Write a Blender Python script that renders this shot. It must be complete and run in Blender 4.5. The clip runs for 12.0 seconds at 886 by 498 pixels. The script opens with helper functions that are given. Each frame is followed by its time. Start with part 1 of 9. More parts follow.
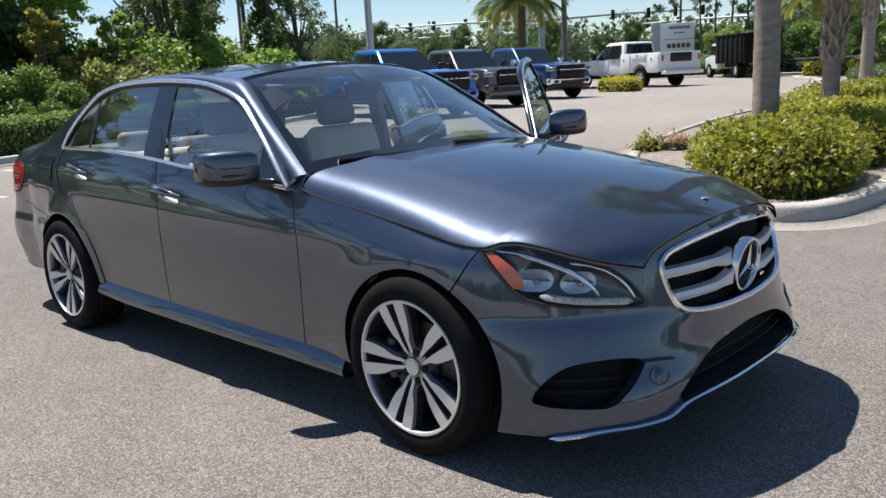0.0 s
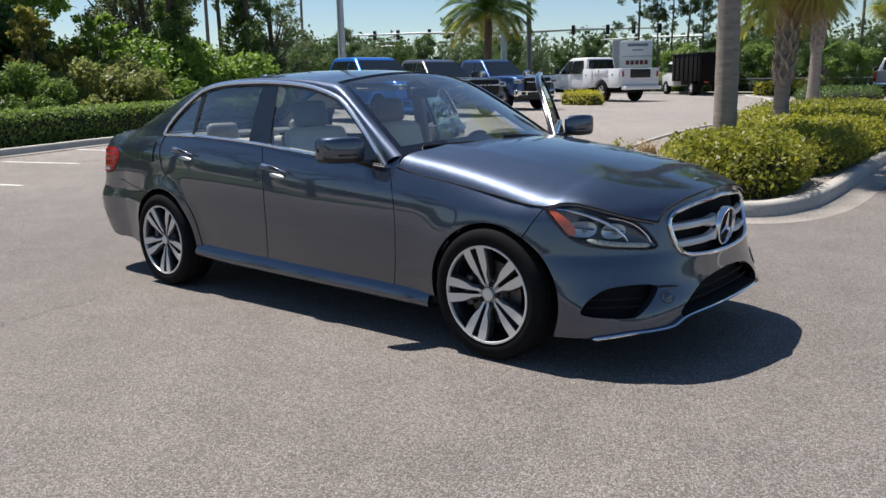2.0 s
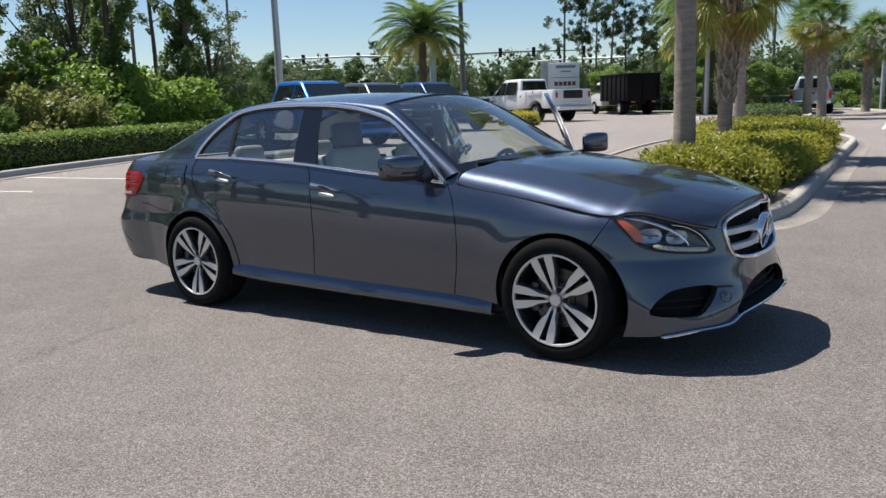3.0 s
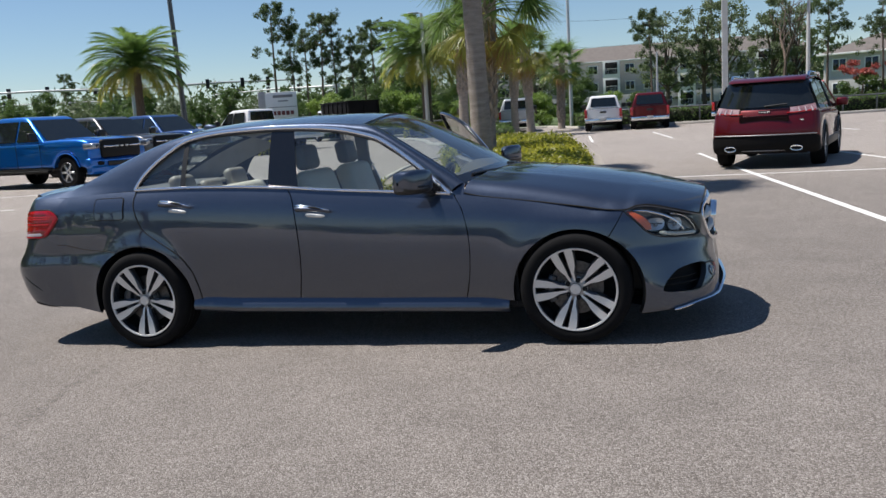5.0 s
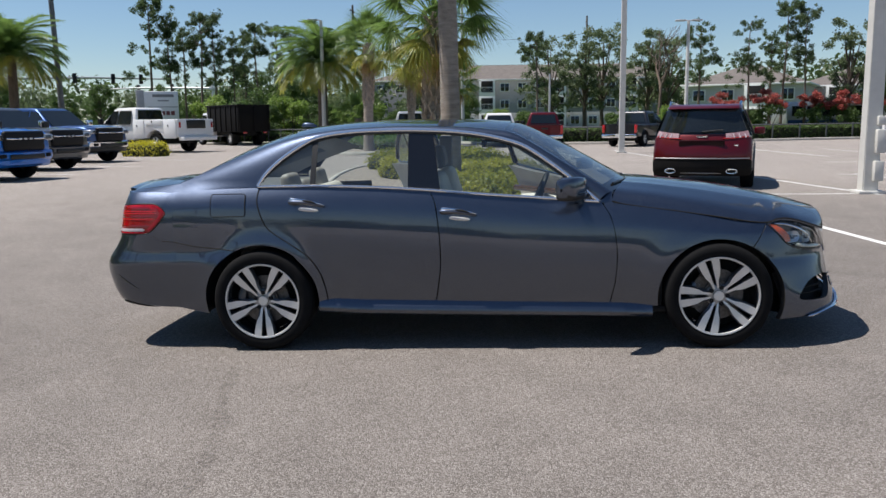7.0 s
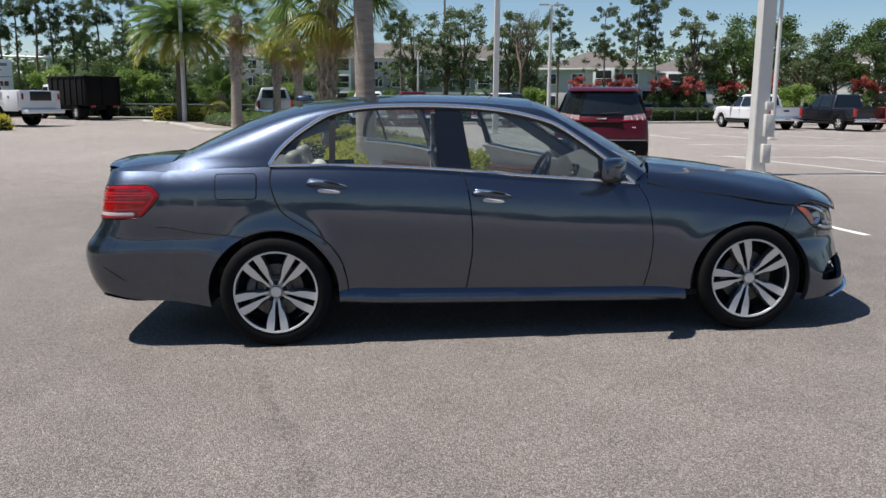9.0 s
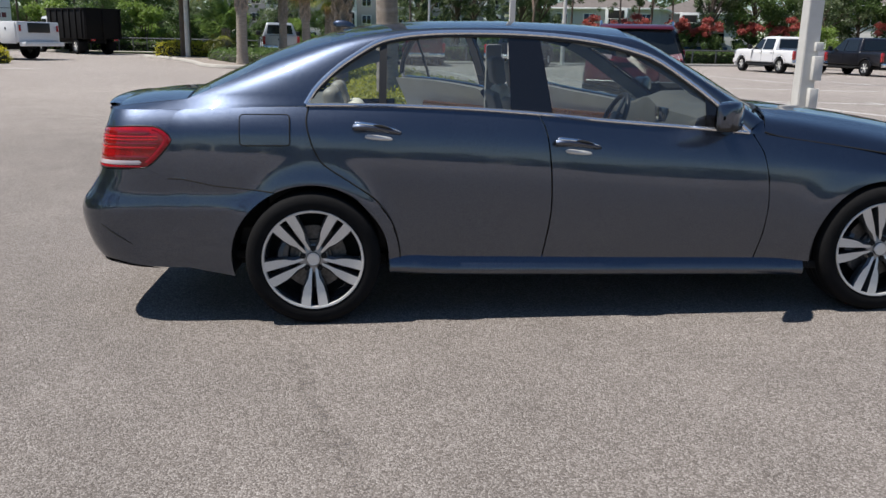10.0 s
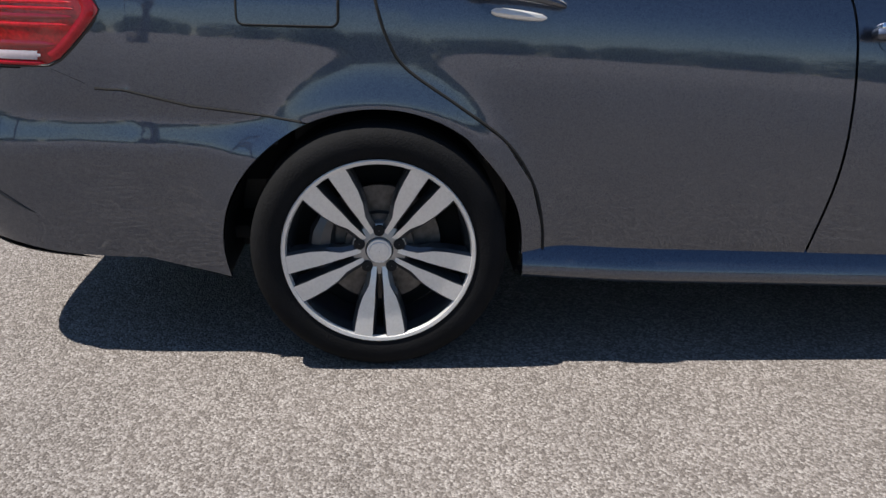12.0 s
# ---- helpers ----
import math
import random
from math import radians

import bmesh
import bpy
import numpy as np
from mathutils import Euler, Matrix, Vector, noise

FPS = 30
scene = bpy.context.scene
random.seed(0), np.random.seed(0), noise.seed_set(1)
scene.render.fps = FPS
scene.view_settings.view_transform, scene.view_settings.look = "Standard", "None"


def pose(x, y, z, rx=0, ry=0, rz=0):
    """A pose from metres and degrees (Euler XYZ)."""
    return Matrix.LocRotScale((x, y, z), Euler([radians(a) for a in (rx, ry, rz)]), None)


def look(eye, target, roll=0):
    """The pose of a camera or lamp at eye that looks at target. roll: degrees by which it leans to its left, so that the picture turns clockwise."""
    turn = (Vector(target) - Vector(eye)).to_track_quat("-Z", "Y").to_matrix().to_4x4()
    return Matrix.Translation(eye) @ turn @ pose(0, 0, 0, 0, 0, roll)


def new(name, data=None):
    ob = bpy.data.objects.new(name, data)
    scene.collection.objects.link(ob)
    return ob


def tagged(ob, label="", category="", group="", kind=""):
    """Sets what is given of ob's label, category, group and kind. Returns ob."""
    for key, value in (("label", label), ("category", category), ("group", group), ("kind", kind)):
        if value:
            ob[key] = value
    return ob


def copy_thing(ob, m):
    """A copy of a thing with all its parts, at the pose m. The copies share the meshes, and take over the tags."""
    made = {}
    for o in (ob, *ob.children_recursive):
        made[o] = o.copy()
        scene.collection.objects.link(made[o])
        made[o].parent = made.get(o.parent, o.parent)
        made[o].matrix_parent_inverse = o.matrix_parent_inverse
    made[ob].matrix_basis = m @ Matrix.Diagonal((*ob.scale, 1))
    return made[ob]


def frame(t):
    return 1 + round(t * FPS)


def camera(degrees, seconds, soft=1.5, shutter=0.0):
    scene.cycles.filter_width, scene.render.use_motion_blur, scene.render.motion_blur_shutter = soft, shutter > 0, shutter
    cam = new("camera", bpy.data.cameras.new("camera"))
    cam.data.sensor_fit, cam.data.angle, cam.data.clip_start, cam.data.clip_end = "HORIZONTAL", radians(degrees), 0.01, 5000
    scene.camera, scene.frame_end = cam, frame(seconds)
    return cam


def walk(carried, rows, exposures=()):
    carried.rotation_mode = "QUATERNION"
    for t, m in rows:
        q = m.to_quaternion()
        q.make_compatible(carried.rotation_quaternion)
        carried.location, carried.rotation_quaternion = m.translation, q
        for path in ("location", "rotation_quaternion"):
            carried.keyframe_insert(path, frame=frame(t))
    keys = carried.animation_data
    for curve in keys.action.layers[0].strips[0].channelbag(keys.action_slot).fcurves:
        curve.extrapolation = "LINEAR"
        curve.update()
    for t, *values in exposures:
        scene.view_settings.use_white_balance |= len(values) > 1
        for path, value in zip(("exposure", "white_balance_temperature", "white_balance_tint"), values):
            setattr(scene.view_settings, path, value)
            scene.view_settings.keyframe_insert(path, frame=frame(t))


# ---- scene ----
cam = camera(56.7, 12.0)
PATH = [
    (0, (3.434, -2.762, 1.288), (2.077, -1.346, 0.898), -3.4),
    (0.5, (3.605, -3.019, 1.276), (2.242, -1.601, 0.915), -2.9),
    (1, (3.776, -3.257, 1.264), (2.441, -1.814, 0.897), -1.9),
    (1.5, (3.835, -3.568, 1.274), (2.524, -2.103, 0.905), -1.7),
    (2, (3.799, -3.954, 1.296), (2.521, -2.461, 0.922), -1.6),
    (2.5, (3.617, -4.229, 1.296), (2.385, -2.698, 0.922), -1.9),
    (3, (3.381, -4.585, 1.309), (2.236, -2.977, 0.981), -2.3),
    (3.5, (3.109, -4.944, 1.327), (2.158, -3.213, 1.012), -3.1),
    (3.7, (2.969, -5.043, 1.317), (2.089, -3.274, 1.007), -3.6),
    (5.3, (1.701, -5.669, 1.34), (1.221, -3.751, 1.04), -4.2),
    (5.5, (1.537, -5.736, 1.347), (1.074, -3.813, 1.049), -3.8),
    (6, (1.098, -5.854, 1.372), (0.699, -3.916, 1.079), -3.4),
    (6.5, (0.669, -5.881, 1.381), (0.383, -3.922, 1.096), -2.4),
    (7, (0.253, -5.949, 1.397), (0.056, -3.98, 1.106), -1.8),
    (7.2, (0.105, -5.946, 1.399), (-0.023, -3.975, 1.082), -1.5),
    (9, (-0.845, -5.639, 1.402), (-0.683, -3.676, 1.054), -0.7),
    (9.5, (-0.968, -5.194, 1.391), (-0.769, -3.25, 0.961), 0.5),
    (10, (-1.112, -4.757, 1.344), (-0.96, -2.823, 0.858), 0.1),
    (10.5, (-1.214, -4.276, 1.199), (-1.06, -2.336, 0.742), 1.0),
    (11, (-1.261, -3.772, 1.18), (-1.218, -1.847, 0.642), 0.9),
    (11.5, (-1.368, -3.285, 1.126), (-1.264, -1.384, 0.511), 0.6),
    (12, (-1.389, -2.81, 1.1), (-1.28, -0.953, 0.366), 1.3),
]
TIPPED = pose(0, 0, 0, -0.3, -1.1, 0)
walk(cam, [(t, TIPPED @ look(eye, target, roll)) for t, eye, target, roll in PATH], [(0, 0.66), (0.8, 0.53), (1.5, 0.47), (3.5, 0.45), (5.2, 0.38), (10.5, 0.38), (11.5, 0.57), (12, 0.66)])

# ---- world, sun ----
world = bpy.data.worlds.new("world")
scene.world = world
world.use_nodes = True
wt = world.node_tree
sky = wt.nodes.new("ShaderNodeTexSky")
sky.sky_type, sky.sun_disc = "NISHITA", False
sky.sun_elevation, sky.sun_rotation = radians(65), radians(-90)
sky.air_density, sky.dust_density, sky.ozone_density = 1.0, 0.0, 5.5
wt.nodes["Background"].inputs["Strength"].default_value = 0.07735
wt.links.new(sky.outputs["Color"], wt.nodes["Background"].inputs["Color"])

sun_data = bpy.data.lights.new("sun", "SUN")
sun_data.energy, sun_data.angle, sun_data.color = 5.0, radians(0.53), (1.0, 0.948, 0.895)
sun = new("sun", sun_data)
sun.matrix_world = look((-4.75, -0.25, 10), (0, 0, 0))


# ---- materials ----
def shader(name):
    m = bpy.data.materials.new(name)
    m.use_nodes = True
    return m, m.node_tree, m.node_tree.nodes["Principled BSDF"]


def mat(name, base, rough=0.6, metal=0.0, second=None, scale=6.0, fine=60.0, bump=0.0, coat=0.0, spread=0.0, detail=4.0, stretch=None, spec=0.5, emit=None):
    """A surface with grain at two sizes: base and second colours mixed by a coarse and a fine noise, and relief."""
    m, nt, p = shader(name)
    p.inputs["Roughness"].default_value, p.inputs["Metallic"].default_value = rough, metal
    p.inputs["Specular IOR Level"].default_value = spec
    p.inputs["Coat Weight"].default_value, p.inputs["Coat Roughness"].default_value = coat, 0.03
    second = second or tuple(c * 0.8 for c in base)
    co = nt.nodes.new("ShaderNodeTexCoord")
    vec = co.outputs["Object"]
    if stretch:
        mp = nt.nodes.new("ShaderNodeMapping")
        mp.inputs["Scale"].default_value = stretch
        nt.links.new(vec, mp.inputs["Vector"])
        vec = mp.outputs["Vector"]
    n1, n2 = nt.nodes.new("ShaderNodeTexNoise"), nt.nodes.new("ShaderNodeTexNoise")
    n1.inputs["Scale"].default_value, n2.inputs["Scale"].default_value = scale, fine
    n1.inputs["Detail"].default_value = detail
    for n in (n1, n2):
        nt.links.new(vec, n.inputs["Vector"])
    add = nt.nodes.new("ShaderNodeMath")
    add.operation = "ADD"
    nt.links.new(n1.outputs["Fac"], add.inputs[0])
    nt.links.new(n2.outputs["Fac"], add.inputs[1])
    fac = add.outputs[0]
    if spread:
        info = nt.nodes.new("ShaderNodeObjectInfo")
        geo = nt.nodes.new("ShaderNodeNewGeometry")
        s1 = nt.nodes.new("ShaderNodeMath")
        s1.operation = "MULTIPLY_ADD"
        s1.inputs[1].default_value = spread
        nt.links.new(info.outputs["Random"], s1.inputs[0])
        nt.links.new(fac, s1.inputs[2])
        s2 = nt.nodes.new("ShaderNodeMath")
        s2.operation = "MULTIPLY_ADD"
        s2.inputs[1].default_value = spread
        nt.links.new(geo.outputs["Random Per Island"], s2.inputs[0])
        nt.links.new(s1.outputs[0], s2.inputs[2])
        fac = s2.outputs[0]
    ramp = nt.nodes.new("ShaderNodeMapRange")
    ramp.inputs["From Min"].default_value, ramp.inputs["From Max"].default_value = 0.7, 1.3 + 2 * spread
    nt.links.new(fac, ramp.inputs["Value"])
    mix = nt.nodes.new("ShaderNodeMix")
    mix.data_type = "RGBA"
    mix.inputs["A"].default_value, mix.inputs["B"].default_value = (*second, 1), (*base, 1)
    nt.links.new(ramp.outputs["Result"], mix.inputs["Factor"])
    nt.links.new(mix.outputs["Result"], p.inputs["Base Color"])
    if bump:
        b = nt.nodes.new("ShaderNodeBump")
        b.inputs["Strength"].default_value, b.inputs["Distance"].default_value = min(1.0, bump), 0.01
        nt.links.new(add.outputs[0], b.inputs["Height"])
        nt.links.new(b.outputs["Normal"], p.inputs["Normal"])
    if emit:
        p.inputs["Emission Color"].default_value, p.inputs["Emission Strength"].default_value = (*emit[:3], 1), emit[3]
    return m


def glass(name, tint, rough=0.0, ior=1.5, haze=0.0, power=5):
    """A thin pane: tinted see-through, with gloss by Fresnel and an uneven pale film for the haze of reflected sky."""
    m, nt, p = shader(name)
    nt.nodes.remove(p)
    out = nt.nodes["Material Output"]
    tr, gl, lw, pw, fr, mx = (nt.nodes.new(k) for k in ("ShaderNodeBsdfTransparent", "ShaderNodeBsdfGlossy", "ShaderNodeLayerWeight", "ShaderNodeMath", "ShaderNodeMath", "ShaderNodeMixShader"))
    tr.inputs["Color"].default_value = (*tint, 1)
    gl.inputs["Roughness"].default_value = rough
    f0 = ((ior - 1) / (ior + 1)) ** 2
    lw.inputs["Blend"].default_value = 0.5
    pw.operation, fr.operation = "POWER", "MULTIPLY_ADD"
    pw.inputs[1].default_value, fr.inputs[1].default_value, fr.inputs[2].default_value = power, 1 - f0, f0
    nt.links.new(lw.outputs["Facing"], pw.inputs[0])
    nt.links.new(pw.outputs[0], fr.inputs[0])
    nt.links.new(fr.outputs[0], mx.inputs[0])
    nt.links.new(tr.outputs[0], mx.inputs[1])
    nt.links.new(gl.outputs[0], mx.inputs[2])
    nt.links.new(mx.outputs[0], out.inputs["Surface"])
    # Diffuse film stands in for the milky haze of reflections on the panes.
    if haze:
        co, no, mr, df, m2 = (nt.nodes.new(k) for k in ("ShaderNodeTexCoord", "ShaderNodeTexNoise", "ShaderNodeMapRange", "ShaderNodeBsdfDiffuse", "ShaderNodeMixShader"))
        no.inputs["Scale"].default_value, no.inputs["Detail"].default_value = 4, 7
        mr.inputs["From Min"].default_value, mr.inputs["From Max"].default_value = 0.25, 0.75
        mr.inputs["To Min"].default_value, mr.inputs["To Max"].default_value = haze * 0.6, haze * 1.4
        df.inputs["Color"].default_value = (0.62, 0.62, 0.60, 1)
        nt.links.new(co.outputs["Object"], no.inputs["Vector"])
        nt.links.new(no.outputs["Fac"], mr.inputs["Value"])
        nt.links.new(mr.outputs["Result"], m2.inputs[0])
        nt.links.new(mx.outputs[0], m2.inputs[1])
        nt.links.new(df.outputs[0], m2.inputs[2])
        nt.links.new(m2.outputs[0], out.inputs["Surface"])
    return m


def car_paint(name, base, flake, metal=0.55, rough=0.32, coat_ior=1.5):
    """Metallic paint: fine flakes under a clear coat, with a little dust."""
    m, nt, p = shader(name)
    co = nt.nodes.new("ShaderNodeTexCoord")
    vo, no = nt.nodes.new("ShaderNodeTexVoronoi"), nt.nodes.new("ShaderNodeTexNoise")
    vo.inputs["Scale"].default_value, no.inputs["Scale"].default_value = 900, 2.2
    no.inputs["Detail"].default_value = 6
    nt.links.new(co.outputs["Object"], vo.inputs["Vector"])
    nt.links.new(co.outputs["Object"], no.inputs["Vector"])
    mix = nt.nodes.new("ShaderNodeMix")
    mix.data_type = "RGBA"
    mix.inputs["A"].default_value, mix.inputs["B"].default_value = (*base, 1), (*flake, 1)
    sep = nt.nodes.new("ShaderNodeSeparateColor")
    nt.links.new(vo.outputs["Color"], sep.inputs[0])
    nt.links.new(sep.outputs[0], mix.inputs["Factor"])
    nt.links.new(mix.outputs["Result"], p.inputs["Base Color"])
    rr = nt.nodes.new("ShaderNodeMapRange")
    rr.inputs["To Min"].default_value, rr.inputs["To Max"].default_value = rough - 0.05, rough + 0.08
    nt.links.new(no.outputs["Fac"], rr.inputs["Value"])
    nt.links.new(rr.outputs["Result"], p.inputs["Roughness"])
    p.inputs["Metallic"].default_value = metal
    p.inputs["Coat Weight"].default_value, p.inputs["Coat Roughness"].default_value, p.inputs["Coat IOR"].default_value = 1.0, 0.028, coat_ior
    return m


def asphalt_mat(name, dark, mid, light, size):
    """Worn asphalt: exposed stones of many greys in a dark binder, with large stains; the brightness of a grazing view
    is put into the colour by distance.
    """
    m, nt, p = shader(name)
    co = nt.nodes.new("ShaderNodeTexCoord")
    vo, v2, n1, n2 = (nt.nodes.new(k) for k in ("ShaderNodeTexVoronoi", "ShaderNodeTexVoronoi", "ShaderNodeTexNoise", "ShaderNodeTexNoise"))
    vo.inputs["Scale"].default_value, v2.inputs["Scale"].default_value = size, size * 2.3
    n1.inputs["Scale"].default_value, n1.inputs["Detail"].default_value = 0.22, 5
    n2.inputs["Scale"].default_value, n2.inputs["Detail"].default_value = 2.2, 8
    for n in (vo, v2, n1, n2):
        nt.links.new(co.outputs["Object"], n.inputs["Vector"])
    sep = nt.nodes.new("ShaderNodeSeparateColor")
    nt.links.new(vo.outputs["Color"], sep.inputs[0])
    sp2 = nt.nodes.new("ShaderNodeSeparateColor")
    nt.links.new(v2.outputs["Color"], sp2.inputs[0])
    avg = nt.nodes.new("ShaderNodeMath")
    avg.operation = "MULTIPLY_ADD"
    avg.inputs[1].default_value = 0.45
    nt.links.new(sp2.outputs[0], avg.inputs[0])
    nt.links.new(sep.outputs[0], avg.inputs[2])
    ramp = nt.nodes.new("ShaderNodeValToRGB")
    ramp.color_ramp.elements[0].position, ramp.color_ramp.elements[0].color = 0.2, (*dark, 1)
    ramp.color_ramp.elements[1].position, ramp.color_ramp.elements[1].color = 1.0, (*light, 1)
    e = ramp.color_ramp.elements.new(0.6)
    e.color = (*mid, 1)
    half = nt.nodes.new("ShaderNodeMath")
    half.operation = "MULTIPLY"
    half.inputs[1].default_value = 0.72
    nt.links.new(avg.outputs[0], half.inputs[0])
    nt.links.new(half.outputs[0], ramp.inputs[0])
    stain = nt.nodes.new("ShaderNodeMapRange")
    stain.inputs["From Min"].default_value, stain.inputs["From Max"].default_value = 0.3, 0.7
    stain.inputs["To Min"].default_value, stain.inputs["To Max"].default_value = 0.78, 1.12
    ad = nt.nodes.new("ShaderNodeMath")
    ad.operation = "MULTIPLY_ADD"
    ad.inputs[1].default_value = 0.5
    nt.links.new(n2.outputs["Fac"], ad.inputs[0])
    h2 = nt.nodes.new("ShaderNodeMath")
    h2.operation = "MULTIPLY"
    h2.inputs[1].default_value = 0.5
    nt.links.new(n1.outputs["Fac"], h2.inputs[0])
    nt.links.new(h2.outputs[0], ad.inputs[2])
    nt.links.new(ad.outputs[0], stain.inputs["Value"])
    # Colour lifted from 5 to 17 m out: stands in for grazing-view brightness.
    ln, far, far_light = nt.nodes.new("ShaderNodeVectorMath"), nt.nodes.new("ShaderNodeMapRange"), nt.nodes.new("ShaderNodeMath")
    ln.operation, far_light.operation = "LENGTH", "MULTIPLY"
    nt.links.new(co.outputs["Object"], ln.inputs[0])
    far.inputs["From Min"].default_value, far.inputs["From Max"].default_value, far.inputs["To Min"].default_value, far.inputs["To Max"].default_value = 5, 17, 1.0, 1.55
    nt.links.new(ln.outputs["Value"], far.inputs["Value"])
    nt.links.new(stain.outputs["Result"], far_light.inputs[0])
    nt.links.new(far.outputs["Result"], far_light.inputs[1])
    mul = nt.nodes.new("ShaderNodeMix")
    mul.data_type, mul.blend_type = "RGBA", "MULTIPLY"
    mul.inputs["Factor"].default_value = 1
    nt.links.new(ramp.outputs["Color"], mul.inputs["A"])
    nt.links.new(far_light.outputs[0], mul.inputs["B"])
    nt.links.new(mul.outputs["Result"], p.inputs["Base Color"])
    p.inputs["Roughness"].default_value, p.inputs["Specular IOR Level"].default_value = 0.85, 0.3
    b = nt.nodes.new("ShaderNodeBump")
    b.inputs["Strength"].default_value, b.inputs["Distance"].default_value = 0.7, 0.006
    nt.links.new(vo.outputs["Distance"], b.inputs["Height"])
    b.invert = True
    nt.links.new(b.outputs["Normal"], p.inputs["Normal"])
    return m


def leaf_mat(name, base, second, spread=0.5, rough=0.45):
    """Leaves: each of its own green, and light shows through them."""
    m = mat(name, base, rough, second=second, scale=3, fine=30, spread=spread)
    nt = m.node_tree
    p, out = nt.nodes["Principled BSDF"], nt.nodes["Material Output"]
    tl, mx = nt.nodes.new("ShaderNodeBsdfTranslucent"), nt.nodes.new("ShaderNodeMixShader")
    link = p.inputs["Base Color"].links[0].from_socket
    nt.links.new(link, tl.inputs["Color"])
    mx.inputs[0].default_value = 0.55
    nt.links.new(p.outputs[0], mx.inputs[1])
    nt.links.new(tl.outputs[0], mx.inputs[2])
    nt.links.new(mx.outputs[0], out.inputs["Surface"])
    return m


M_PAINT = car_paint("grey_metallic_paint", (0.019, 0.029, 0.056), (0.080, 0.095, 0.128), 1.0, 0.41, 1.75)
M_BLACK = mat("black_plastic", (0.012, 0.012, 0.013), 0.45, second=(0.008, 0.008, 0.008), bump=0.05)
M_GLOSSBLACK = mat("gloss_black", (0.008, 0.008, 0.009), 0.12, coat=0.5)
M_DARK = mat("dark_void", (0.006, 0.006, 0.006), 0.9)
M_RUBBER = mat("tyre_rubber", (0.011, 0.011, 0.012), 0.85, spec=0.10, second=(0.008, 0.008, 0.008), scale=20, fine=200, bump=0.2)
M_CHROME = mat("chrome", (0.82, 0.83, 0.85), 0.08, 1.0, second=(0.75, 0.76, 0.78))
M_TRIM = mat("bright_trim", (0.86, 0.87, 0.89), 0.16, 0.92, second=(0.80, 0.81, 0.83))
M_SILVER = mat("silver_alloy", (0.74, 0.73, 0.71), 0.38, 0.5, second=(0.63, 0.62, 0.60), fine=150)
M_BARREL = mat("polished_barrel", (0.26, 0.275, 0.30), 0.22, 0.9, second=(0.18, 0.19, 0.21), fine=120)
M_HEADGLASS = mat("fog_lamp_glass", (0.075, 0.085, 0.105), 0.12, 0.6, coat=1.0, fine=90)
M_ALLOYDARK = mat("grey_alloy", (0.10, 0.105, 0.115), 0.35, 0.7)
M_DISC = mat("brake_steel", (0.16, 0.15, 0.145), 0.5, 0.9, second=(0.09, 0.085, 0.08), scale=30)
M_ALLOYMID = mat("satin_alloy", (0.36, 0.36, 0.36), 0.35, 0.7, second=(0.28, 0.28, 0.285), fine=150)
M_LAMPDARK = mat("dark_lamp_housing", (0.11, 0.125, 0.145), 0.18, 0.5, second=(0.05, 0.058, 0.07), coat=0.6, fine=120)
M_GLASS = glass("tinted_glass", (0.70, 0.78, 0.77), ior=1.9, haze=0.012, power=2.5)
M_SCREEN = glass("windscreen_glass", (0.74, 0.84, 0.81), ior=1.9, haze=0.015, power=2.9)
M_LENS = glass("clear_lens", (0.93, 0.95, 0.96), ior=1.35)
M_REDLENS = mat("red_lens", (0.46, 0.005, 0.014), 0.16, second=(0.28, 0.003, 0.010), spec=0.3, coat=0.25, fine=150)
M_REDINNER = mat("red_reflector", (0.50, 0.005, 0.010), 0.16, second=(0.20, 0.003, 0.005), coat=0.5, scale=14, fine=140)
M_REDBRIGHT = mat("bright_red_reflector", (0.66, 0.012, 0.014), 0.20, second=(0.42, 0.005, 0.008), coat=0.4, scale=30, fine=160)
M_REDDARK = mat("dark_red_lens", (0.26, 0.004, 0.008), 0.1, coat=1.0)
M_AMBER = mat("amber_reflector", (0.62, 0.13, 0.045), 0.25, second=(0.48, 0.085, 0.03), coat=0.8, fine=180, bump=0.1)
M_BOWL = mat("silvered_bowl", (0.72, 0.76, 0.80), 0.2, 0.5, second=(0.42, 0.46, 0.50), scale=25, fine=160)
M_LENSBALL = mat("lamp_ball_glass", (0.20, 0.23, 0.27), 0.08, 0.5, second=(0.12, 0.14, 0.17), coat=1.0)
M_PALELENS = mat("pale_lens", (0.60, 0.50, 0.52), 0.12, coat=1.0, fine=150)
M_LED = mat("led_bar", (0.62, 0.64, 0.56), 0.2, second=(0.22, 0.23, 0.20), coat=0.8, scale=60, fine=220)
M_CREAM = mat("cream_leather", (0.80, 0.77, 0.69), 0.5, second=(0.66, 0.61, 0.52), scale=9, fine=120, bump=0.15)
M_BEIGEDARK = mat("grey_leather", (0.16, 0.16, 0.155), 0.5, second=(0.12, 0.12, 0.115), scale=9, fine=120, bump=0.15)
M_REST = mat("beige_grey_leather", (0.33, 0.31, 0.28), 0.5, second=(0.26, 0.245, 0.22), scale=9, fine=120, bump=0.15)
M_LINER = mat("headliner_cloth", (0.30, 0.29, 0.27), 0.9, scale=15, fine=200)
M_WOOD = mat("walnut_trim", (0.10, 0.045, 0.02), 0.2, second=(0.05, 0.02, 0.01), coat=1.0, stretch=(1, 8, 8))
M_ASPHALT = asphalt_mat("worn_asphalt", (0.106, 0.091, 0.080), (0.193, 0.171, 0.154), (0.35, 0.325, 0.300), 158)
M_LINE = mat("worn_white_paint", (0.78, 0.78, 0.76), 0.8, second=(0.55, 0.54, 0.52), scale=5, fine=70, bump=0.2)
